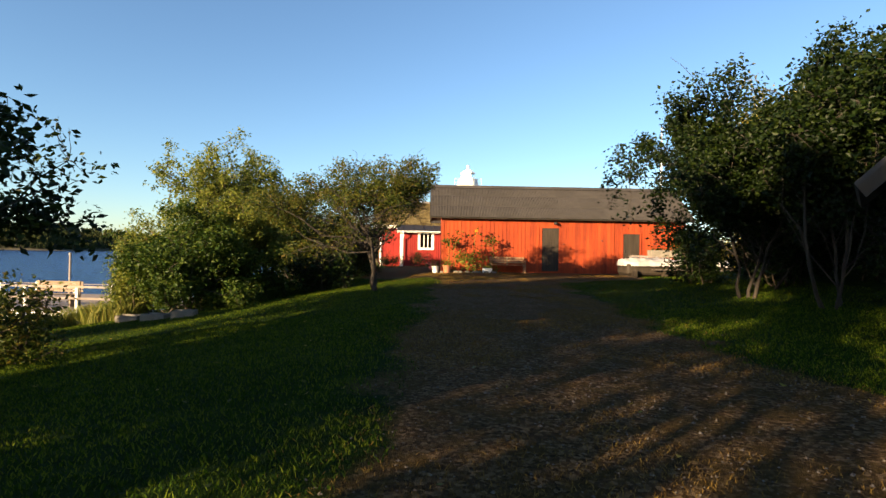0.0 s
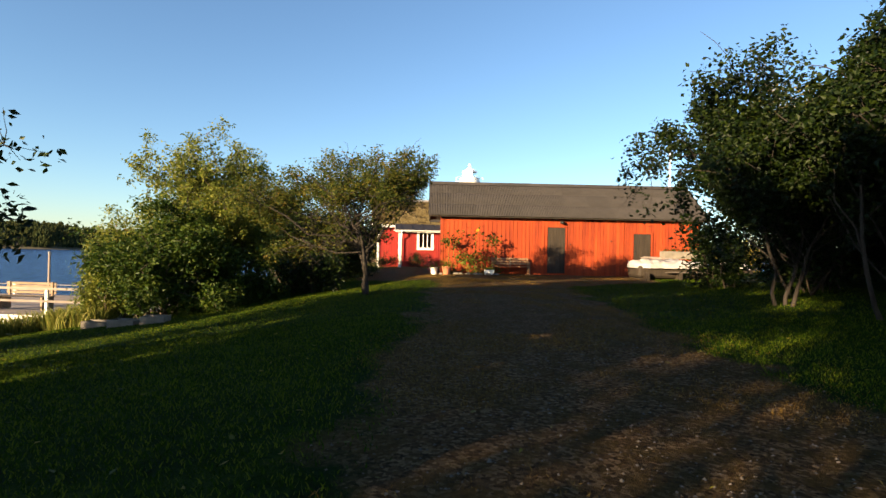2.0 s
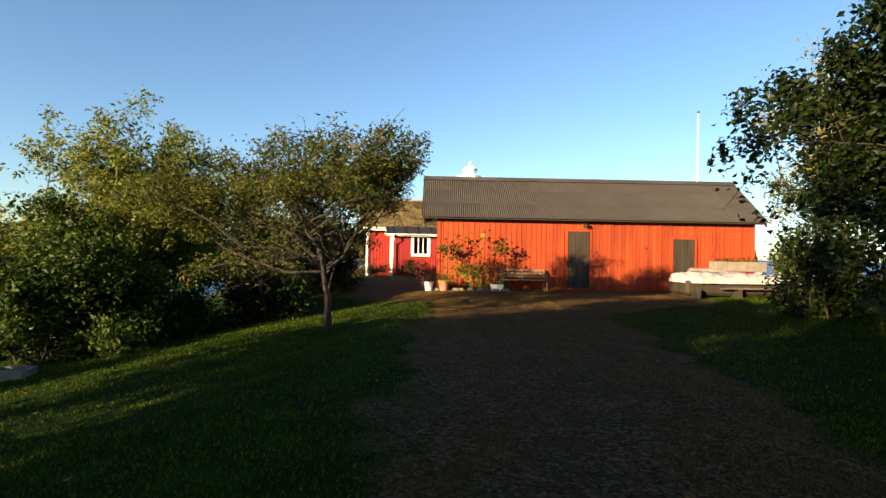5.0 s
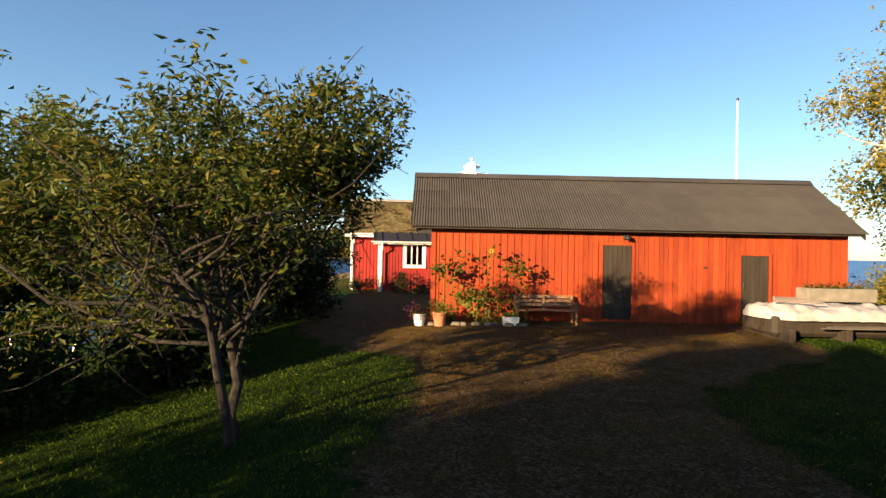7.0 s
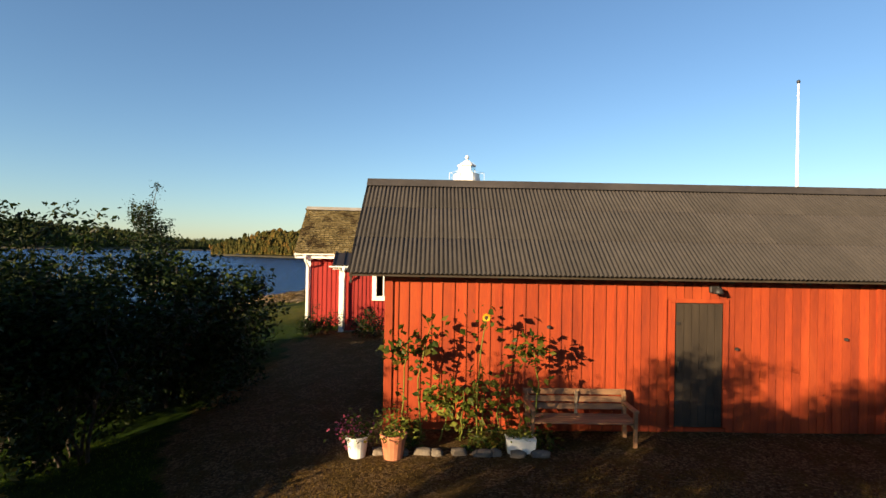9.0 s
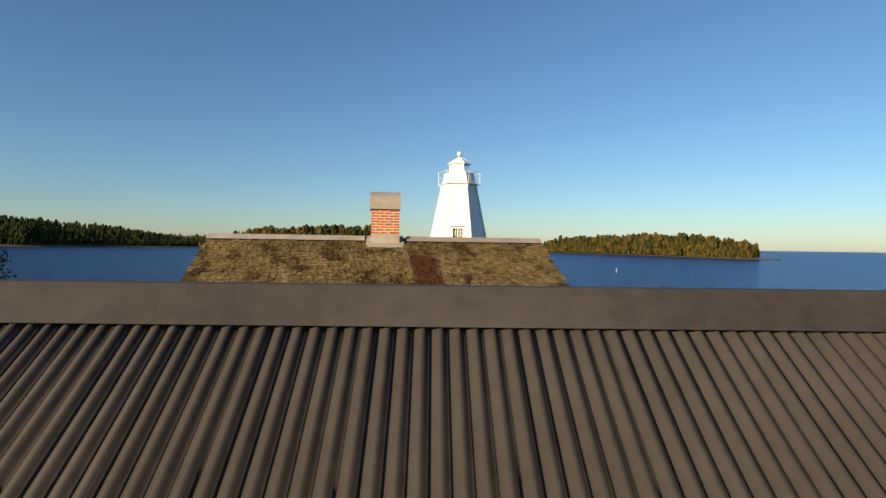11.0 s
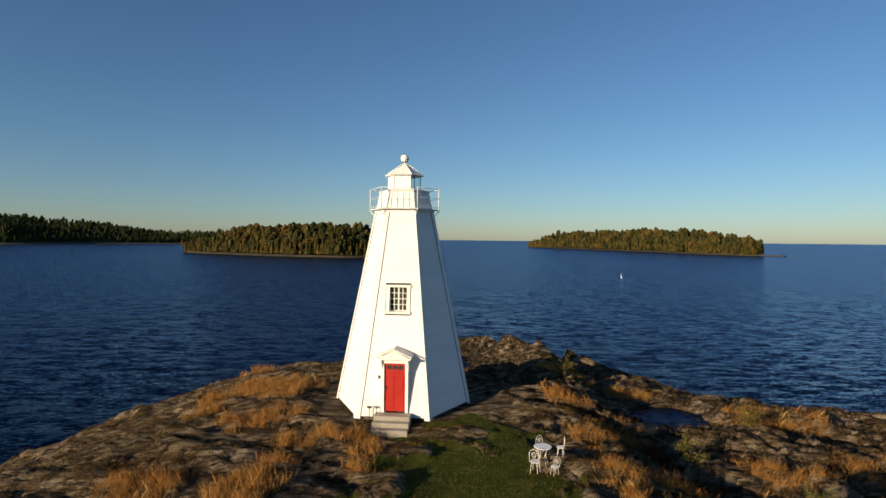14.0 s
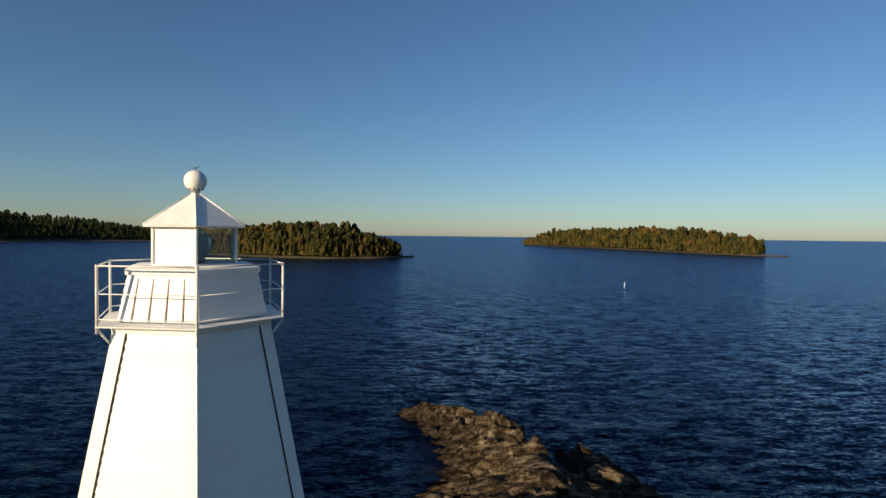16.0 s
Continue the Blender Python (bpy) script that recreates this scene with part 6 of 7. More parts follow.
# ---- grasses ----
def scatter(rng, n, x0, x1, y0, y1, keep):
    x, y = rng.uniform(x0, x1, n), rng.uniform(y0, y1, n)
    k = keep(x, y) > rng.random(n)
    x, y = x[k], y[k]
    return np.stack([x, y, height(x, y)], 1)


def build_grass():
    rng = np.random.default_rng(5)
    lawn = lambda x, y: (1 - smooth(0.2, 0.7, gravel_mask(x, y))) * (1 - rockiness(x, y)) * (shore_distance(x, y) > 3)  # noqa: E731
    roots = np.concatenate([scatter(rng, 200000, -9, 7.5, 1.0, 10, lawn), scatter(rng, 170000, -12, 9, 10, 24, lawn)])
    tagged(raw("lawn_grass", *blades(rng, roots, 0.027, 0.0045, 0.7), L_GRASS), "short mown grass of the lawn", "grass", kind="stuff")
    tuft = lambda x, y: gravel_mask(x, y) * smooth(0.38, 0.54, fbm(x * 0.9, y * 0.9, 3, 71))  # noqa: E731
    roots = scatter(rng, 240000, -1.6, 6.5, 1.0, 22, tuft)
    tagged(raw("drive_grass", *blades(rng, roots, 0.022, 0.0022, 0.9), L_TAWNY), "sparse dry grass growing through the gravel", "grass", kind="stuff")
    # tall dry grass in the hollows of the rock
    spots = [(-5.4, 66.7, 3.6, 1.5), (-7.0, 63.6, 0.9, 1.9), (-4.6, 61.4, 0.9, 1.1), (-7.0, 70.4, 1.4, 0.7), (-1.7, 55, 1.2, 3.0), (-5.5, 55, 1.6, 2.6), (11, 71, 2.2, 1.2), (14.5, 70.5, 1.6, 1.0), (16.7, 59.5, 1.6, 2.0), (9.6, 60, 1.3, 1.3), (24, 56, 4, 3), (20, 66, 3, 1.5), (31, 57, 4, 4), (20, 49, 3, 2.5), (0.5, 59.5, 1.5, 1.0), (-4.2, 64.4, 1.8, 0.9), (-1.2, 59.5, 1.8, 0.9), (1.2, 57.2, 0.5, 2.4), (9.5, 64.6, 1.6, 1.0), (11.5, 62.7, 1.5, 0.9), (14.4, 55.5, 1.3, 1.2), (9.6, 55.8, 0.9, 1.6), (-3.5, 61.5, 1.6, 0.8), (20, 53, 4, 2.4), (14.5, 51, 2.6, 2.0), (12, 57.5, 1.8, 1.2), (22, 60.5, 3, 1.6), (27, 53, 4, 3)]

    def dry(x, y):
        near = np.max([1.15 - ((x - a) / c) ** 2 - ((y - b) / e) ** 2 for a, b, c, e in spots], 0)
        return rockiness(x, y) * smooth(0.25, 0.8, near + 1.5 * (fbm(x * 0.7, y * 0.7, 3, 81) - 0.47)) * smooth(0.5, 3.0, shore_distance(x, y)) * smooth(3.0, 3.6, np.hypot(x - 1.95, y - 63.95))

    clumps = scatter(rng, 16000, -16, 34, 43, 82, dry)
    roots = np.repeat(clumps, 70, 0) + rng.normal(size=(len(clumps) * 70, 3)) * [0.16, 0.16, 0.0]
    roots[:, 2] = height(roots[:, 0], roots[:, 1]) - 0.03
    tagged(raw("dry_grass", *blades(rng, roots, 0.36, 0.0038, 0.45), L_DRY), "tall tawny grass standing between the rocks", "grass", kind="stuff")
    sward = lambda x, y: rockiness(x, y) * smooth(0.44, 0.56, fbm(x * 0.5, y * 0.5, 4, 85)) * smooth(1.0, 4.0, shore_distance(x, y)) * smooth(3.0, 3.6, np.hypot(x - 1.95, y - 63.95))  # noqa: E731
    tufts = scatter(rng, 11000, -16, 34, 44, 78, sward)
    roots = np.repeat(tufts, 16, 0) + rng.normal(size=(len(tufts) * 16, 3)) * [0.14, 0.14, 0.0]
    roots[:, 2] = height(roots[:, 0], roots[:, 1]) - 0.02
    tagged(raw("rock_sward", *blades(rng, roots, 0.13, 0.006, 0.6), L_TAWNY), "short brown grass in the cracks of the rock", "grass", kind="stuff")
    lowg = lambda x, y: (1 - rockiness(x, y)) * (y > 34) * (1 - smooth(0.2, 0.6, gravel_mask(x, y)))  # noqa: E731
    roots = scatter(rng, 150000, 0.5, 22, 34, 62, lowg)
    tagged(raw("rock_lawn_grass", *blades(rng, roots, 0.05, 0.006, 0.6), L_MEADOW), "short green grass between the rocks", "grass", kind="stuff")
    reeds = scatter(rng, 26000, -14, -9.4, 14.6, 17.2, lambda x, y: smooth(0.36, 0.55, fbm(x * 0.8, y * 0.8, 2, 91)))
    tagged(raw("shore_reeds", *blades(rng, reeds, 0.45, 0.008, 0.45), L_REED), "tall sunlit grass in front of the deck", "grass", kind="stuff")
    bed = scatter(rng, 2600, -0.5, 2.2, 22.4, 23.1, lambda x, y: smooth(0.35, 0.6, fbm(x * 2.2, y * 2, 2, 95)))
    tagged(raw("flower_bed_greens", *leaf_quads(rng, bed + np.abs(rng.normal(size=bed.shape)) * [0.02, 0.02, 0.16], 0.08), L_APPLE), "low green growth of the flower bed", "plants", kind="stuff")
    fallen = scatter(rng, 900, -9, 7, 2, 22, lambda x, y: 0 * x + 0.6)
    v, f = leaf_quads(rng, fallen + [0, 0, 0.03], 0.06)
    v[:, 2] = np.repeat(fallen[:, 2] + 0.035, 4) + rng.normal(size=len(v)) * 0.006
    tagged(raw("fallen_leaves", v, f, L_YELLOW), "small yellow leaves lying on the lawn", "leaves", kind="stuff")
    stones = scatter(rng, 9000, -0.7, 6.5, 1.2, 16, lambda x, y: gravel_mask(x, y))
    sv, sf = [], []
    for n, p in enumerate(stones):
        r = 0.006 + 0.009 * rng.random() ** 2
        q = p + rng.normal(size=(6, 3)) * r * 0.2 + np.array([(r, 0, 0), (0, r, 0), (-r, 0, 0), (0, -r, 0), (0, 0, r * 0.8), (0, 0, -r)])
        sv.append(q)
        b = 6 * n
        sf += [(b, b + 1, b + 4), (b + 1, b + 2, b + 4), (b + 2, b + 3, b + 4), (b + 3, b, b + 4)]
    tagged(raw("drive_gravel", np.concatenate(sv), sf, M_STONE), "loose stones of the gravel drive", "gravel", kind="stuff")


build_grass()


# ---- things in the yard ----
def build_bench():
    b = tagged(empty("garden_bench", pose(1.72, 22.62, 4.06, 0, 0, 1.7)), "brown slatted garden bench against the red wall", "bench")
    W = 1.5
    for x in (0.0, W - 0.06):
        part("leg", box(x, x + 0.05, 0.0, 0.05, 0, 0.58, 0.005), M_BENCH, b)
        part("leg", hexa([(x, 0.40, 0), (x + 0.05, 0.40, 0), (x + 0.05, 0.46, 0), (x, 0.46, 0), (x, 0.50, 0.74), (x + 0.05, 0.50, 0.74), (x + 0.05, 0.55, 0.74), (x, 0.55, 0.74)]), M_BENCH, b)
        part("arm_rest", box(x - 0.01, x + 0.06, -0.02, 0.52, 0.56, 0.60, 0.006), M_BENCH, b)
        part("seat_bearer", box(x, x + 0.05, 0.02, 0.45, 0.34, 0.40), M_BENCH, b)
    for q in range(5):
        part("seat_slat", box(-0.02, W, 0.01 + q * 0.09, 0.08 + q * 0.09, 0.40, 0.425, 0.004), M_BENCH, b)
    for q in range(3):
        z = 0.48 + q * 0.10
        y = 0.44 + 0.13 * (z - 0.4) / 0.4
        part("back_slat", hexa([(-0.02, y, z), (W, y, z), (W, y + 0.02, z), (-0.02, y + 0.02, z), (-0.02, y + 0.025, z + 0.075), (W, y + 0.025, z + 0.075), (W, y + 0.045, z + 0.075), (-0.02, y + 0.045, z + 0.075)]), M_BENCH, b)
    part("back_post", box(W / 2 - 0.02, W / 2 + 0.02, 0.47, 0.50, 0.36, 0.74), M_WOOD, b)


def pot(name, x, y, r, h, material, label, leaf, seed, bloom=None):
    z = ground_z(x, y)
    p = tagged(empty(name, Matrix.Translation((x, y, z))), label, "flower pot")
    part("vessel", lathe([(0.0, 0.0), (r * 0.72, 0.0), (r * 0.97, h * 0.86), (r * 1.06, h * 0.86), (r * 1.06, h), (r * 0.92, h), (r * 0.88, h * 0.88), (0.0, h * 0.86)], 18), material, p, smooth=False)
    rng = np.random.default_rng(seed)
    at = rng.normal(size=(260, 3)) * [r * 0.7, r * 0.7, h * 0.35] + [0, 0, h * 1.25]
    at[:, 2] = np.maximum(at[:, 2], h * 0.95)
    raw("foliage", *leaf_quads(rng, at, 0.07), leaf, p)
    if bloom:
        at = rng.normal(size=(120, 3)) * [r * 0.8, r * 0.8, h * 0.3] + [-r * 0.7, 0, h * 1.3]
        raw("blossom", *leaf_quads(rng, at, 0.05, slim=0.8), bloom, p)


def sunflower(x, y, h, seed, heads=1, bushy=0, drop=0.0, yellow=True):
    rng = np.random.default_rng(seed)
    z = ground_z(x, y)
    s = tagged(empty("sunflower", Matrix.Translation((x, y, z - 0.02))), "tall sunflower against the red wall" if yellow else "tall withering sunflower with hanging leaves against the wall", "plant", "sunflowers by the barn")
    top = np.array([rng.normal() * 0.06, rng.normal() * 0.03, h])
    stem = bent(rng, (0, 0, 0), top, 8, 0.05, 0.014, 0.008)
    pipe("stem", [stem], L_REED, s)
    leaves = []
    for q in range(14):
        i = rng.integers(2, 8)
        leaves.append(stem[i][0] + rng.normal(size=3) * [0.09, 0.06, 0.08])
    if bushy:
        leaves += list(top + rng.normal(size=(bushy * 2, 3)) * [0.15, 0.08, 0.13] - [0, 0, 0.06])
    raw("foliage", *leaf_quads(rng, np.array(leaves), 0.11, slim=0.7), L_APPLE if h > 1.0 and bushy else L_WILLOW, s)
    if yellow:
        head = empty("head", Matrix.Translation(top) @ Matrix.Scale(0.7, 4))
        head.parent = s
        bm = lathe([(0.0, 0.012), (0.036, 0.008), (0.04, -0.006), (0.0, -0.012)], 12)
        bmesh.ops.rotate(bm, cent=(0, 0, 0), matrix=Matrix.Rotation(radians(80), 3, "X"), verts=bm.verts)
        part("seed_disc", bm, M_DOOR, head)
        verts, faces = [], []
        for q in range(16):
            a = q * 2 * math.pi / 16
            c, sn = math.cos(a), math.sin(a)
            b = len(verts)
            verts += [(0.036 * c - 0.009 * sn, 0, 0.036 * sn + 0.009 * c), (0.036 * c + 0.009 * sn, 0, 0.036 * sn - 0.009 * c), (0.068 * c + 0.013 * sn, -0.012, 0.068 * sn - 0.013 * c), (0.092 * c, -0.004, 0.092 * sn), (0.068 * c - 0.013 * sn, -0.012, 0.068 * sn + 0.013 * c)]
            faces.append((b, b + 1, b + 2, b + 3, b + 4))
        raw("petals", verts, faces, L_PETAL, head)


def rock_piece(name, x, y, sx, sy, sz, seed, label, category="stone", material=None, turn=0, z=None):
    bm = bmesh.new()
    bmesh.ops.create_icosphere(bm, subdivisions=3, radius=1.0)
    for v in bm.verts:
        p = v.co.copy()
        k = 1 + 0.28 * (noise.noise(p * 1.3 + Vector((seed, 0, 0))) + 0.5 * noise.noise(p * 3.1 + Vector((0, seed, 0))))
        m = max(abs(p.x), abs(p.y), abs(p.z))
        v.co = p / m ** 0.55 * k
    bmesh.ops.scale(bm, vec=(sx / 2, sy / 2, sz / 2), verts=bm.verts)
    ob = part(name, bm, material or M_STONE, smooth=True)
    ob.matrix_world = pose(x, y, (ground_z(x, y) if z is None else z) + sz * 0.25, 0, 0, turn)
    return tagged(ob, label, category)


def build_tarp():
    t = tagged(empty("covered_boat", pose(6.85, 20.9, 4.1, 0, 0, 2)), "upturned boat on timbers under a white tarpaulin", "boat")
    verts, faces = [], []
    nu, nv = 110, 26
    for i in range(nu):
        u = i / (nu - 1)
        for j in range(nv):
            v = j / (nv - 1)
            end = min(1, (min(u, 1 - u) * 9) ** 0.5) if 0 < u < 1 else 0.0
            a = math.pi * v
            wob = 0.16 * noise.noise(Vector((u * 9, v * 4, 1))) + 0.11 * noise.noise(Vector((u * 24, v * 8, 5))) + 0.05 * noise.noise(Vector((u * 60, v * 14, 3)))
            verts.append((u * 4.5 + 0.04 * wob, 0.75 - 0.75 * math.cos(a) * (0.35 + 0.65 * end) + 0.06 * wob, 0.46 + 0.31 * (math.sin(a) ** 0.55) * (0.6 + 0.4 * end) * (1 - 0.15 * u) + 0.5 * wob * (0.25 + math.sin(a))))
    for i in range(nu - 1):
        for j in range(nv - 1):
            faces.append((i * nv + j, (i + 1) * nv + j, (i + 1) * nv + j + 1, i * nv + j + 1))
    faces += [tuple(range(nv)), tuple((nu - 1) * nv + j for j in range(nv))[::-1]]
    raw("tarpaulin", verts, faces, M_TARP, t, "crumpled white tarpaulin", True)
    # dark timbers and hull block paint the shade below the tarpaulin
    for q in range(4):
        part("timber", box(0.3 + q * 1.2, 0.42 + q * 1.2, -0.12, 1.6, -0.25, 0.30, 0.01), M_DOOR, t)
    part("hull", box(0.12, 4.4, 0.14, 1.36, 0.10, 0.58, 0.08), M_DOOR, t, "dark hull block painting the shade under the tarpaulin")
    for q in range(3):
        part("plank", box(1.0 + 0.2 * q, 3.6 + 0.3 * q, -0.12 + 0.10 * q, -0.03 + 0.10 * q, 0.302, 0.33 + 0.008 * q, 0.006), M_DARKBOARD, t)
    # loose boards and a trough on top
    for q in range(5):
        tagged(part("board", box(0, 1.0, 0, 0.07, 0, 0.02, 0.004), M_GREYWOOD), "grey weathered board lying on the covered boat", "board", "boards on the boat").matrix_world = pose(7.05 + 0.1 * q, 21.2 + 0.16 * q, 4.92 + 0.012 * q, 1, 1.5, 6 * q - 10)
    tr = tagged(empty("planting_trough", pose(8.15, 21.75, 4.90, 0, 0, 1)), "grey concrete trough planted with red flowers", "trough")
    for a in (box(0, 1.55, 0, 0.05, 0, 0.30, 0.012), box(0, 1.55, 0.40, 0.45, 0, 0.30, 0.012), box(0, 0.05, 0.05, 0.40, 0, 0.30, 0.01), box(1.5, 1.55, 0.05, 0.40, 0, 0.30, 0.01), box(0.05, 1.5, 0.05, 0.40, 0.01, 0.22)):
        part("side", a, M_TROUGH, tr)
    rng = np.random.default_rng(9)
    at = rng.uniform(0, 1, (420, 3)) * [1.4, 0.3, 0.16] + [0.07, 0.08, 0.22]
    raw("foliage", *leaf_quads(rng, at, 0.08), L_APPLE, tr)
    at = rng.uniform(0, 1, (90, 3)) * [1.4, 0.3, 0.1] + [0.07, 0.08, 0.36]
    raw("blossom", *leaf_quads(rng, at, 0.05, slim=0.9), L_RED, tr)


def build_deck():
    d = tagged(empty("shore_deck", pose(-10.4, 17.3, 0, 0, 0, 176)), "white-railed timber deck at the water's edge", "deck")
    W, D, z = 11.0, 6.5, 2.78
    for q in range(24):
        part("deck_plank", box(0, W, -D + q * D / 24 + 0.005, -D + (q + 1) * D / 24 - 0.005, z - 0.04, z), M_GREYWOOD, d)
    for q, zz in enumerate((z - 0.36, z - 0.18, z)):
        part("fascia_board", box(-0.02, W, 0.0, 0.03, zz - 0.14, zz + 0.0), M_WHITE, d)
    for q in range(7):
        x = q * W / 6
        part("rail_post", box(x - 0.04, x + 0.04, 0.03, 0.10, z - 0.4, z + 0.86), M_WHITE, d)
        part("pile", box(x - 0.07, x + 0.07, -0.3, -0.16, -1.0, z - 0.04), M_GREYWOOD, d)
        part("rail_post", box(x - 0.05, x + 0.05, -D - 0.08, -D + 0.02, z - 0.3, z + 0.5), M_WHITE, d)
        part("pile", box(x - 0.07, x + 0.07, -D + 0.1, -D + 0.24, -2.0, z - 0.04), M_GREYWOOD, d)
    for zz in (z + 0.80, z + 0.42):
        part("rail", box(-0.04, W, 0.10, 0.13, zz, zz + 0.07), M_GREYWOOD, d)
    part("rope_rail", box(-0.04, W, -D - 0.05, -D - 0.03, z + 0.42, z + 0.45), M_GREYWOOD, d)
    s = tagged(empty("deck_seat", pose(-13.2, 19.0, 2.80, 0, 0, 176)), "grey slatted bench standing on the deck", "bench")
    for q in range(4):
        part("slat", box(0, 1.8, q * 0.11, q * 0.11 + 0.09, 0.42, 0.45), M_WOOD, s)
        part("slat", box(0, 1.8, -0.06, -0.03, 0.5 + q * 0.1, 0.58 + q * 0.1), M_WOOD, s)
    for x in (0.1, 1.65):
        part("leg", box(x, x + 0.06, 0.0, 0.42, 0, 0.42), M_WOOD, s)
        part("leg", box(x, x + 0.06, -0.06, 0.0, 0, 0.9), M_WOOD, s)
    m = tagged(empty("mooring_pole", pose(-17.4, 24.2, 0)), "grey timber mooring pole beyond the deck", "pole")
    pipe("shaft", [[((0, 0, -2.0), 0.06), ((0, 0, 4.6), 0.05)]], M_GREYWOOD, m, sides=10)
    part("cap", lathe([(0.065, 4.58), (0.065, 4.64), (0.0, 4.68)], 10), M_ZINC, m)


def build_flagpole():
    f = tagged(empty("flagpole", pose(14.31, 36.63, ground_z(14.31, 36.63))), "tall white flagpole with a dark knob", "flagpole")
    h = 13.85 - ground_z(14.31, 36.63)
    pipe("mast", [[((0, 0, -0.1), 0.075), ((0, 0, h * 0.5), 0.062), ((0, 0, h - 0.1), 0.035)]], M_STEEL, f, sides=12)
    bm = lathe([(0.0, h - 0.14), (0.05, h - 0.11), (0.075, h - 0.05), (0.05, h + 0.01), (0.0, h + 0.03)], 12)
    part("knob", bm, M_BLACK, f, smooth=True)
    part("socket", box(-0.12, 0.12, -0.12, 0.12, -0.2, 0.25, 0.02), M_CONC, f)


def build_garden_set():
    t = tagged(empty("garden_table", Matrix.Translation(on(7.15, 57.0)) @ Matrix.Diagonal((0.68, 0.68, 0.9, 1))), "round white garden table on the grass", "table")
    part("tabletop", lathe([(0.0, 0.70), (0.42, 0.70), (0.44, 0.715), (0.42, 0.73), (0.0, 0.73)], 24), M_STEEL, t)
    for q in range(4):
        a = q * math.pi / 2 + 0.4
        pipe("leg", [[((0.34 * math.cos(a), 0.34 * math.sin(a), 0), 0.016), ((0.16 * math.cos(a), 0.16 * math.sin(a), 0.38), 0.014), ((0.34 * math.cos(a), 0.34 * math.sin(a), 0.70), 0.014)]], M_STEEL, t)
    c = tagged(empty("garden_chair"), "white metal garden chair with a curled back", "chair", "chairs round the garden table")
    part("seat", lathe([(0.0, 0.43), (0.21, 0.43), (0.23, 0.445), (0.21, 0.46), (0.0, 0.455)], 18), M_STEEL, c)
    for q in range(4):
        a = q * math.pi / 2 + math.pi / 4
        pipe("leg", [[((0.23 * math.cos(a), 0.23 * math.sin(a), 0), 0.013), ((0.17 * math.cos(a), 0.17 * math.sin(a), 0.43), 0.013)]], M_STEEL, c)
    arch = [((0.20 * math.cos(s), 0.21, 0.72 + 0.27 * math.sin(s)), 0.012) for s in np.linspace(math.pi, 0, 13)]
    pipe("back_frame", [[((-0.19, 0.15, 0.44), 0.013)] + arch + [((0.19, 0.15, 0.44), 0.013)]], M_STEEL, c)
    for r in (0.09, 0.055):
        pipe("scroll", [[((0.0 + r * math.cos(s), 0.205, 0.76 + 1.25 * r * math.sin(s)), 0.009) for s in np.linspace(0, 2 * math.pi, 16)]], M_STEEL, c)
    spots = [(6.82, 56.5, 150), (7.42, 56.35, 200), (7.7, 56.8, -112), (7.16, 57.5, 8)]
    for n, (x, y, r) in enumerate(spots):
        m = pose(*on(x, y), 0, 0, r) @ Matrix.Diagonal((0.77, 0.77, 0.81, 1))
        if n == 0:
            c.matrix_world = m
        else:
            copy_thing(c, m)


def build_shed():
    s = tagged(empty("shed", pose(4.62, 6.05, 0.22, 0, 0, -38)), "timber shed with a grey bargeboard, darkened to paint tree shade", "shed")
    # dark wood on wall and bargeboard imitates the shade of the trees
    bm = prism([(0.32, 3.6), (2.9, 3.6), (2.9, 5.85), (1.6, 6.95), (0.32, 5.75)], 2.4)
    part("wall", bm, M_DOOR, s)
    part("bargeboard", hexa([(-0.05, -0.30, 5.50), (0.03, -0.30, 5.38), (1.62, -0.30, 6.98), (1.60, -0.30, 7.14), (-0.05, -0.25, 5.50), (0.03, -0.25, 5.38), (1.62, -0.25, 6.98), (1.60, -0.25, 7.14)]), M_DOOR, s)
    part("roof", hexa([(-0.04, -0.28, 5.48), (1.6, -0.28, 7.12), (1.6, 2.5, 7.12), (-0.04, 2.5, 5.48), (-0.08, -0.28, 5.54), (1.58, -0.28, 7.20), (1.58, 2.5, 7.20), (-0.08, 2.5, 5.54)]), M_METALROOF, s)
    part("roof", hexa([(1.6, -0.28, 7.12), (3.2, -0.28, 5.6), (3.2, 2.5, 5.6), (1.6, 2.5, 7.12), (1.6, -0.28, 7.19), (3.24, -0.28, 5.66), (3.24, 2.5, 5.66), (1.6, 2.5, 7.19)]), M_METALROOF, s)
    for q in range(12):
        x = 0.33 + q * 0.212
        part("board", box(x, x + 0.20, -0.022, 0.0, 3.65, 5.70 + (min(x, 3.2 - x) - 0.33) * 0.9), M_DOOR, s)


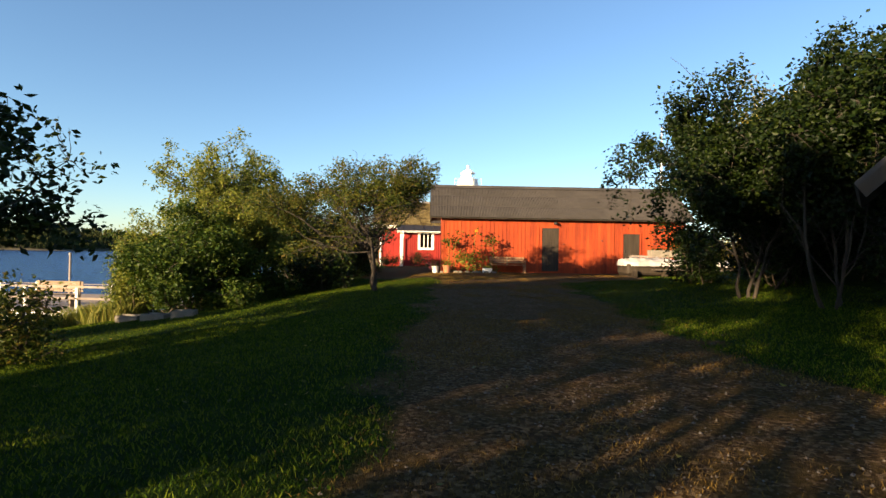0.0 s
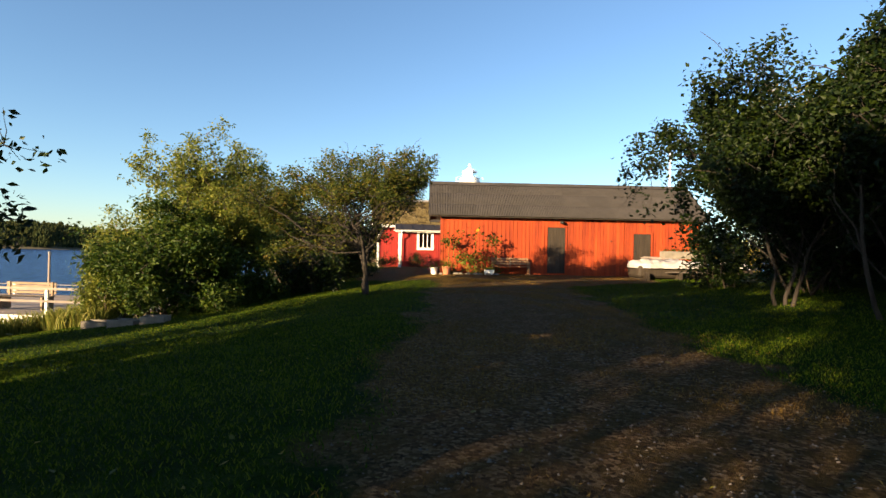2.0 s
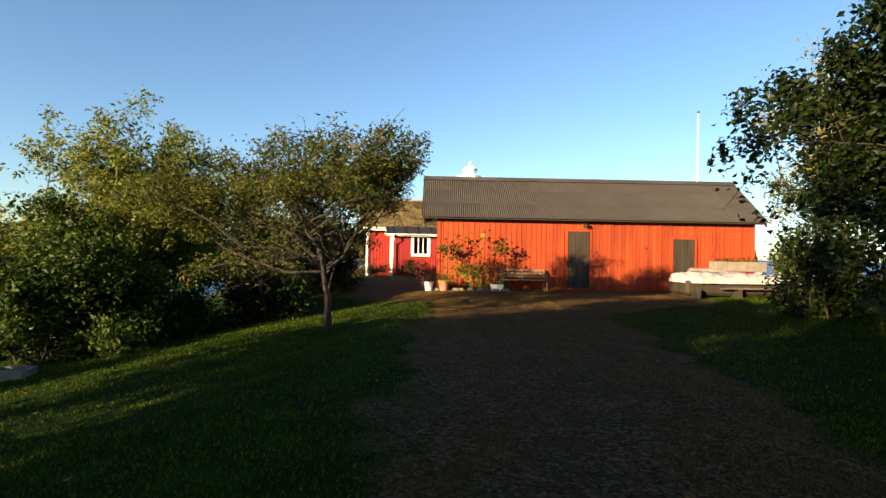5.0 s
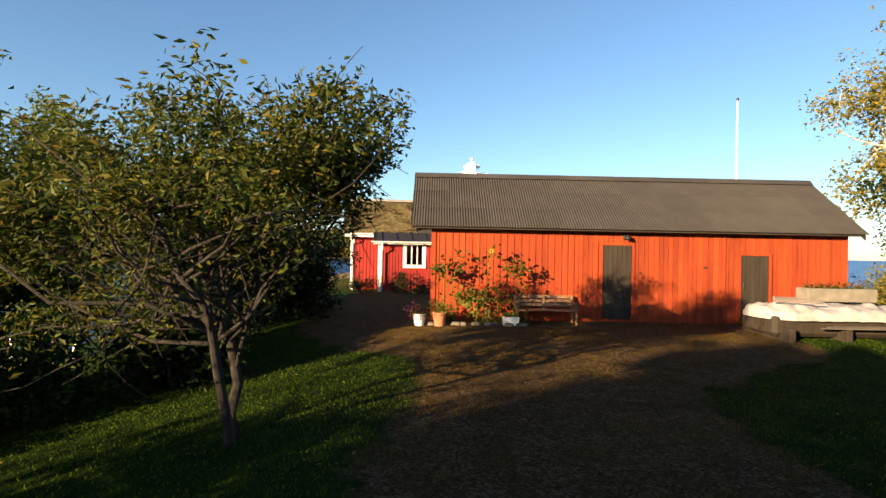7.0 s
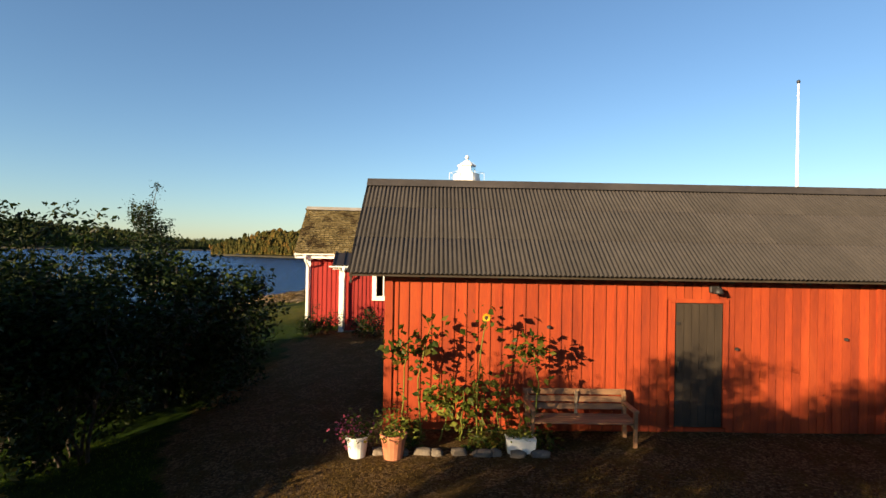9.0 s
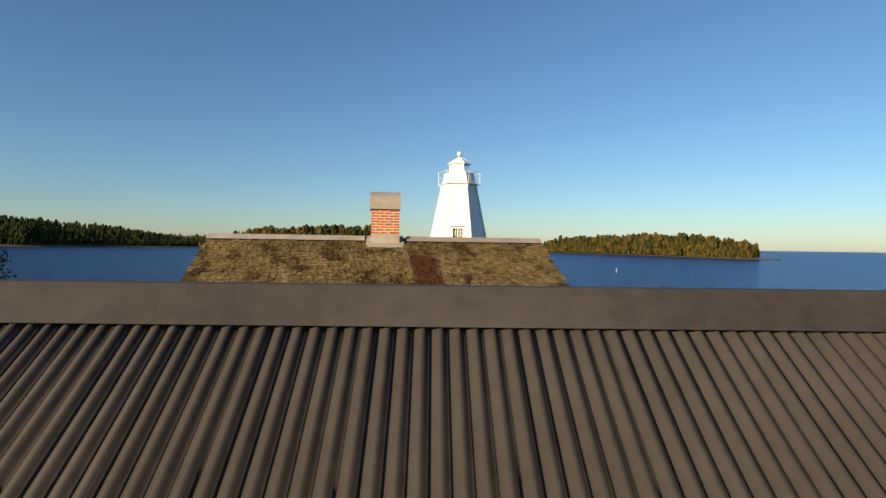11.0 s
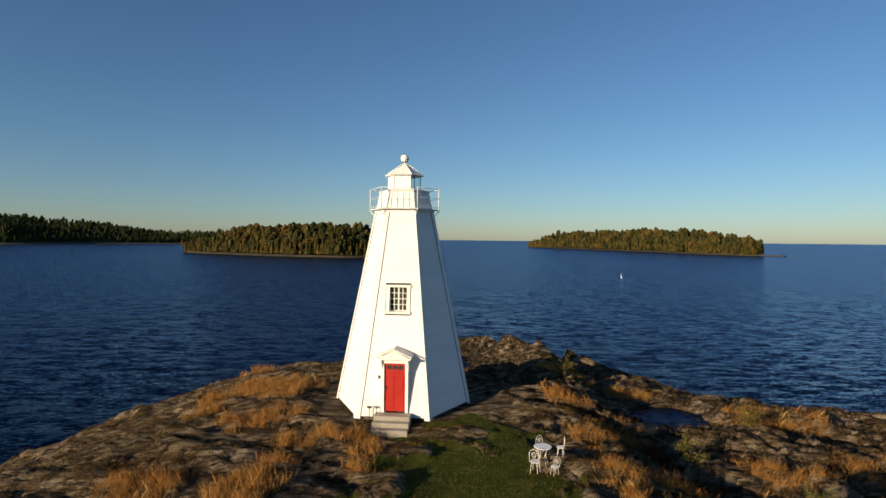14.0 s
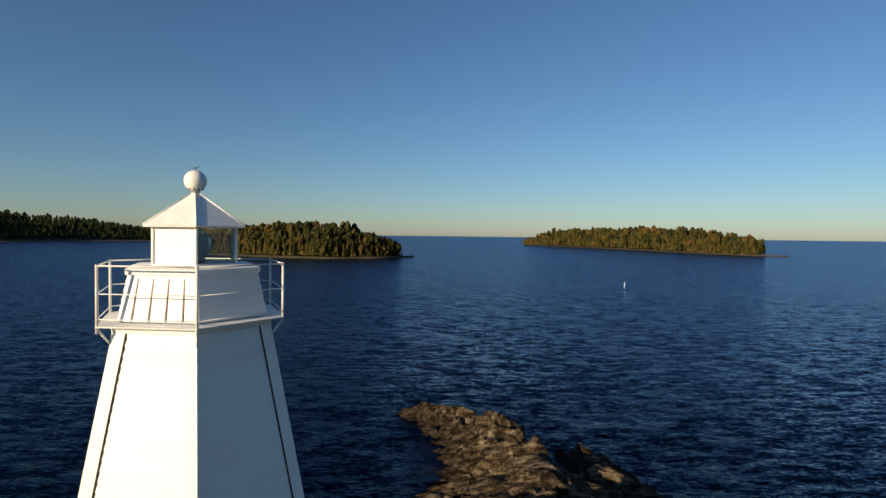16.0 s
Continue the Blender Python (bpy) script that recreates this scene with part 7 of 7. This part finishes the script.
def build_yard():
    build_bench()
    pot("white_flower_pot", -0.62, 22.25, 0.15, 0.28, M_WHITE, "white flower pot with pink and green plants", L_APPLE, 1, L_PINK)
    pot("terracotta_pot", -0.14, 22.2, 0.17, 0.32, M_TERRA, "terracotta flower pot with green plants", L_WILLOW, 2)
    p = tagged(empty("white_planter_box", pose(1.36, 22.35, ground_z(1.5, 22.35), 0, 0, 2)), "white box planter with low green herbs", "planter")
    part("vessel", hexa([(0.02, 0.02, 0), (0.38, 0.02, 0), (0.38, 0.2, 0), (0.02, 0.2, 0), (0, 0, 0.2), (0.4, 0, 0.2), (0.4, 0.22, 0.2), (0, 0.22, 0.2)]), M_WHITE, p)
    rng = np.random.default_rng(3)
    raw("foliage", *leaf_quads(rng, rng.uniform(0, 1, (220, 3)) * [0.36, 0.18, 0.12] + [0.02, 0.02, 0.18], 0.06), L_WILLOW, p)
    for n, (x, y, h, heads, bush, yel) in enumerate(((-0.05, 22.75, 1.40, 1, 45, False), (0.2, 22.8, 1.66, 1, 14, False), (0.98, 22.78, 1.78, 1, 10, True), (1.05, 22.85, 1.15, 1, 0, False), (1.68, 22.68, 1.40, 1, 45, False), (1.5, 22.7, 0.7, 1, 0, False), (0.45, 22.8, 0.7, 1, 55, False), (0.75, 22.8, 0.75, 1, 20, False), (1.35, 22.8, 0.8, 1, 16, False))):
        sunflower(x, y, h, 200 + n, heads, bush, 0, yel)
    for n in range(9):
        tagged(rock_piece("edging_stone", -0.35 + n * 0.26 + 0.04 * (n % 3), 22.33 - 0.03 * (n % 2), 0.15 + 0.05 * (n % 3), 0.14, 0.10, 3 + n, "rounded field stone edging the flower bed"), group="edging stones of the flower bed")
    for n, (x, y, w, t) in enumerate(((-9.1, 14.4, 0.6, 4), (-8.0, 13.7, 0.66, -3), (-7.1, 13.5, 0.55, 8))):
        z = ground_z(x, y)
        crate = tagged(empty("planting_trough", pose(x, y, z - 0.10, 0, 0, t)), "pale grey concrete trough with dark soil on the lawn", "planter", "troughs by the shrubs")
        for a in (box(0, w, 0, 0.03, 0, 0.30, 0.006), box(0, w, 0.37, 0.40, 0, 0.30, 0.006), box(0, 0.03, 0.03, 0.37, 0, 0.29, 0.005), box(w - 0.03, w, 0.03, 0.37, 0, 0.29, 0.005)):
            part("side", a, M_TROUGH, crate)
        part("soil", box(0.03, w - 0.03, 0.03, 0.37, 0.05, 0.24), M_DARKSTONE, crate, "dark bare soil")
    build_tarp()
    build_deck()
    build_flagpole()
    build_garden_set()
    build_shed()
    # plants at the cottage's front corner
    grow("rose_bush", on(-3.6, 32.4), 5, (-3.6, 32.4, 4.35), (0.7, 0.6, 0.45), 1600, 0.08, L_DARK, 301, "low rose bush under the cottage wall", "bush", limbs=14, twigs=5, thick=0.03, fork=0.1, clump=0.1)
    grow("rose_bush", on(-1.6, 31.7), 5, (-1.6, 31.7, 4.4), (0.9, 0.6, 0.5), 2000, 0.08, L_DARK, 302, "low dark bush under the porch window", "bush", limbs=14, twigs=5, thick=0.03, fork=0.1, clump=0.1)
    # washing line from the cottage corner
    line = tagged(empty("washing_line"), "thin white washing line with pegs from the cottage corner", "line")
    a, b = np.array((3.78, 35.65, 5.68)), np.array((6.9, 27.45, 5.2))
    pipe("cord", [[(a + (b - a) * t - np.array((0, 0, 0.12 * math.sin(math.pi * t))), 0.007) for t in np.linspace(0, 1, 14)]], M_STEEL, line, sides=5)
    for t in (0.18, 0.5, 0.72):
        q = a + (b - a) * t - np.array((0, 0, 0.12 * math.sin(math.pi * t)))
        part("peg", box(q[0] - 0.012, q[0] + 0.012, q[1] - 0.02, q[1] + 0.02, q[2] - 0.07, q[2] + 0.02), M_STEEL, line)
    # marks on the water
    buoy = tagged(empty("channel_buoy", pose(60.2, 208.4, 0)), "slim white channel marker standing in the bay", "buoy")
    pipe("staff", [[((0, 0, -0.5), 0.04), ((0, 0, 1.3), 0.035)]], M_STEEL, buoy)
    part("float", lathe([(0.0, -0.3), (0.15, -0.2), (0.17, 0.06), (0.08, 0.2), (0.0, 0.2)], 12), M_STEEL, buoy)
    # a dark log on the turf, and small growth in the clefts of the rock
    a, b = on(4.2, 49.4, 0.16), on(8.1, 53.7, 0.2)
    log = tagged(empty("fallen_log", Matrix.Translation(a)), "long dark weathered log lying across the turf", "log")
    pipe("trunk", [bent(np.random.default_rng(7), (0, 0, 0), np.array(b) - np.array(a), 10, 0.08, 0.15, 0.12)], M_BARK, log, sides=10)
    for n, (x, y, r, h, mat, what) in enumerate(((13.6, 60.0, 0.6, 0.5, L_YELLOW, "low yellow-green shrub in a rock cleft"), (18.2, 64.2, 0.8, 0.5, L_YELLOW, "low yellow-green shrub in a rock cleft"), (6.3, 50.4, 0.45, 0.55, L_BUSH, "small dark sapling beside the log"),
                                                 (12.6, 61.6, 0.5, 0.4, L_RED, "small reddened shrub in a rock cleft"), (16.4, 57.0, 0.7, 0.6, L_REED, "clump of green leaves in a rock cleft"), (10.6, 69.6, 0.5, 0.6, L_YELLOW, "low yellow-green shrub in a rock cleft"))):
        z = ground_z(x, y)
        grow("rock_shrub", (x, y, z), 5, (x, y, z + h), (r, r, h), 900, 0.08, mat, 320 + n, what, "bush", limbs=12, twigs=5, thick=0.02, fork=0.1, clump=0.08)


build_yard()
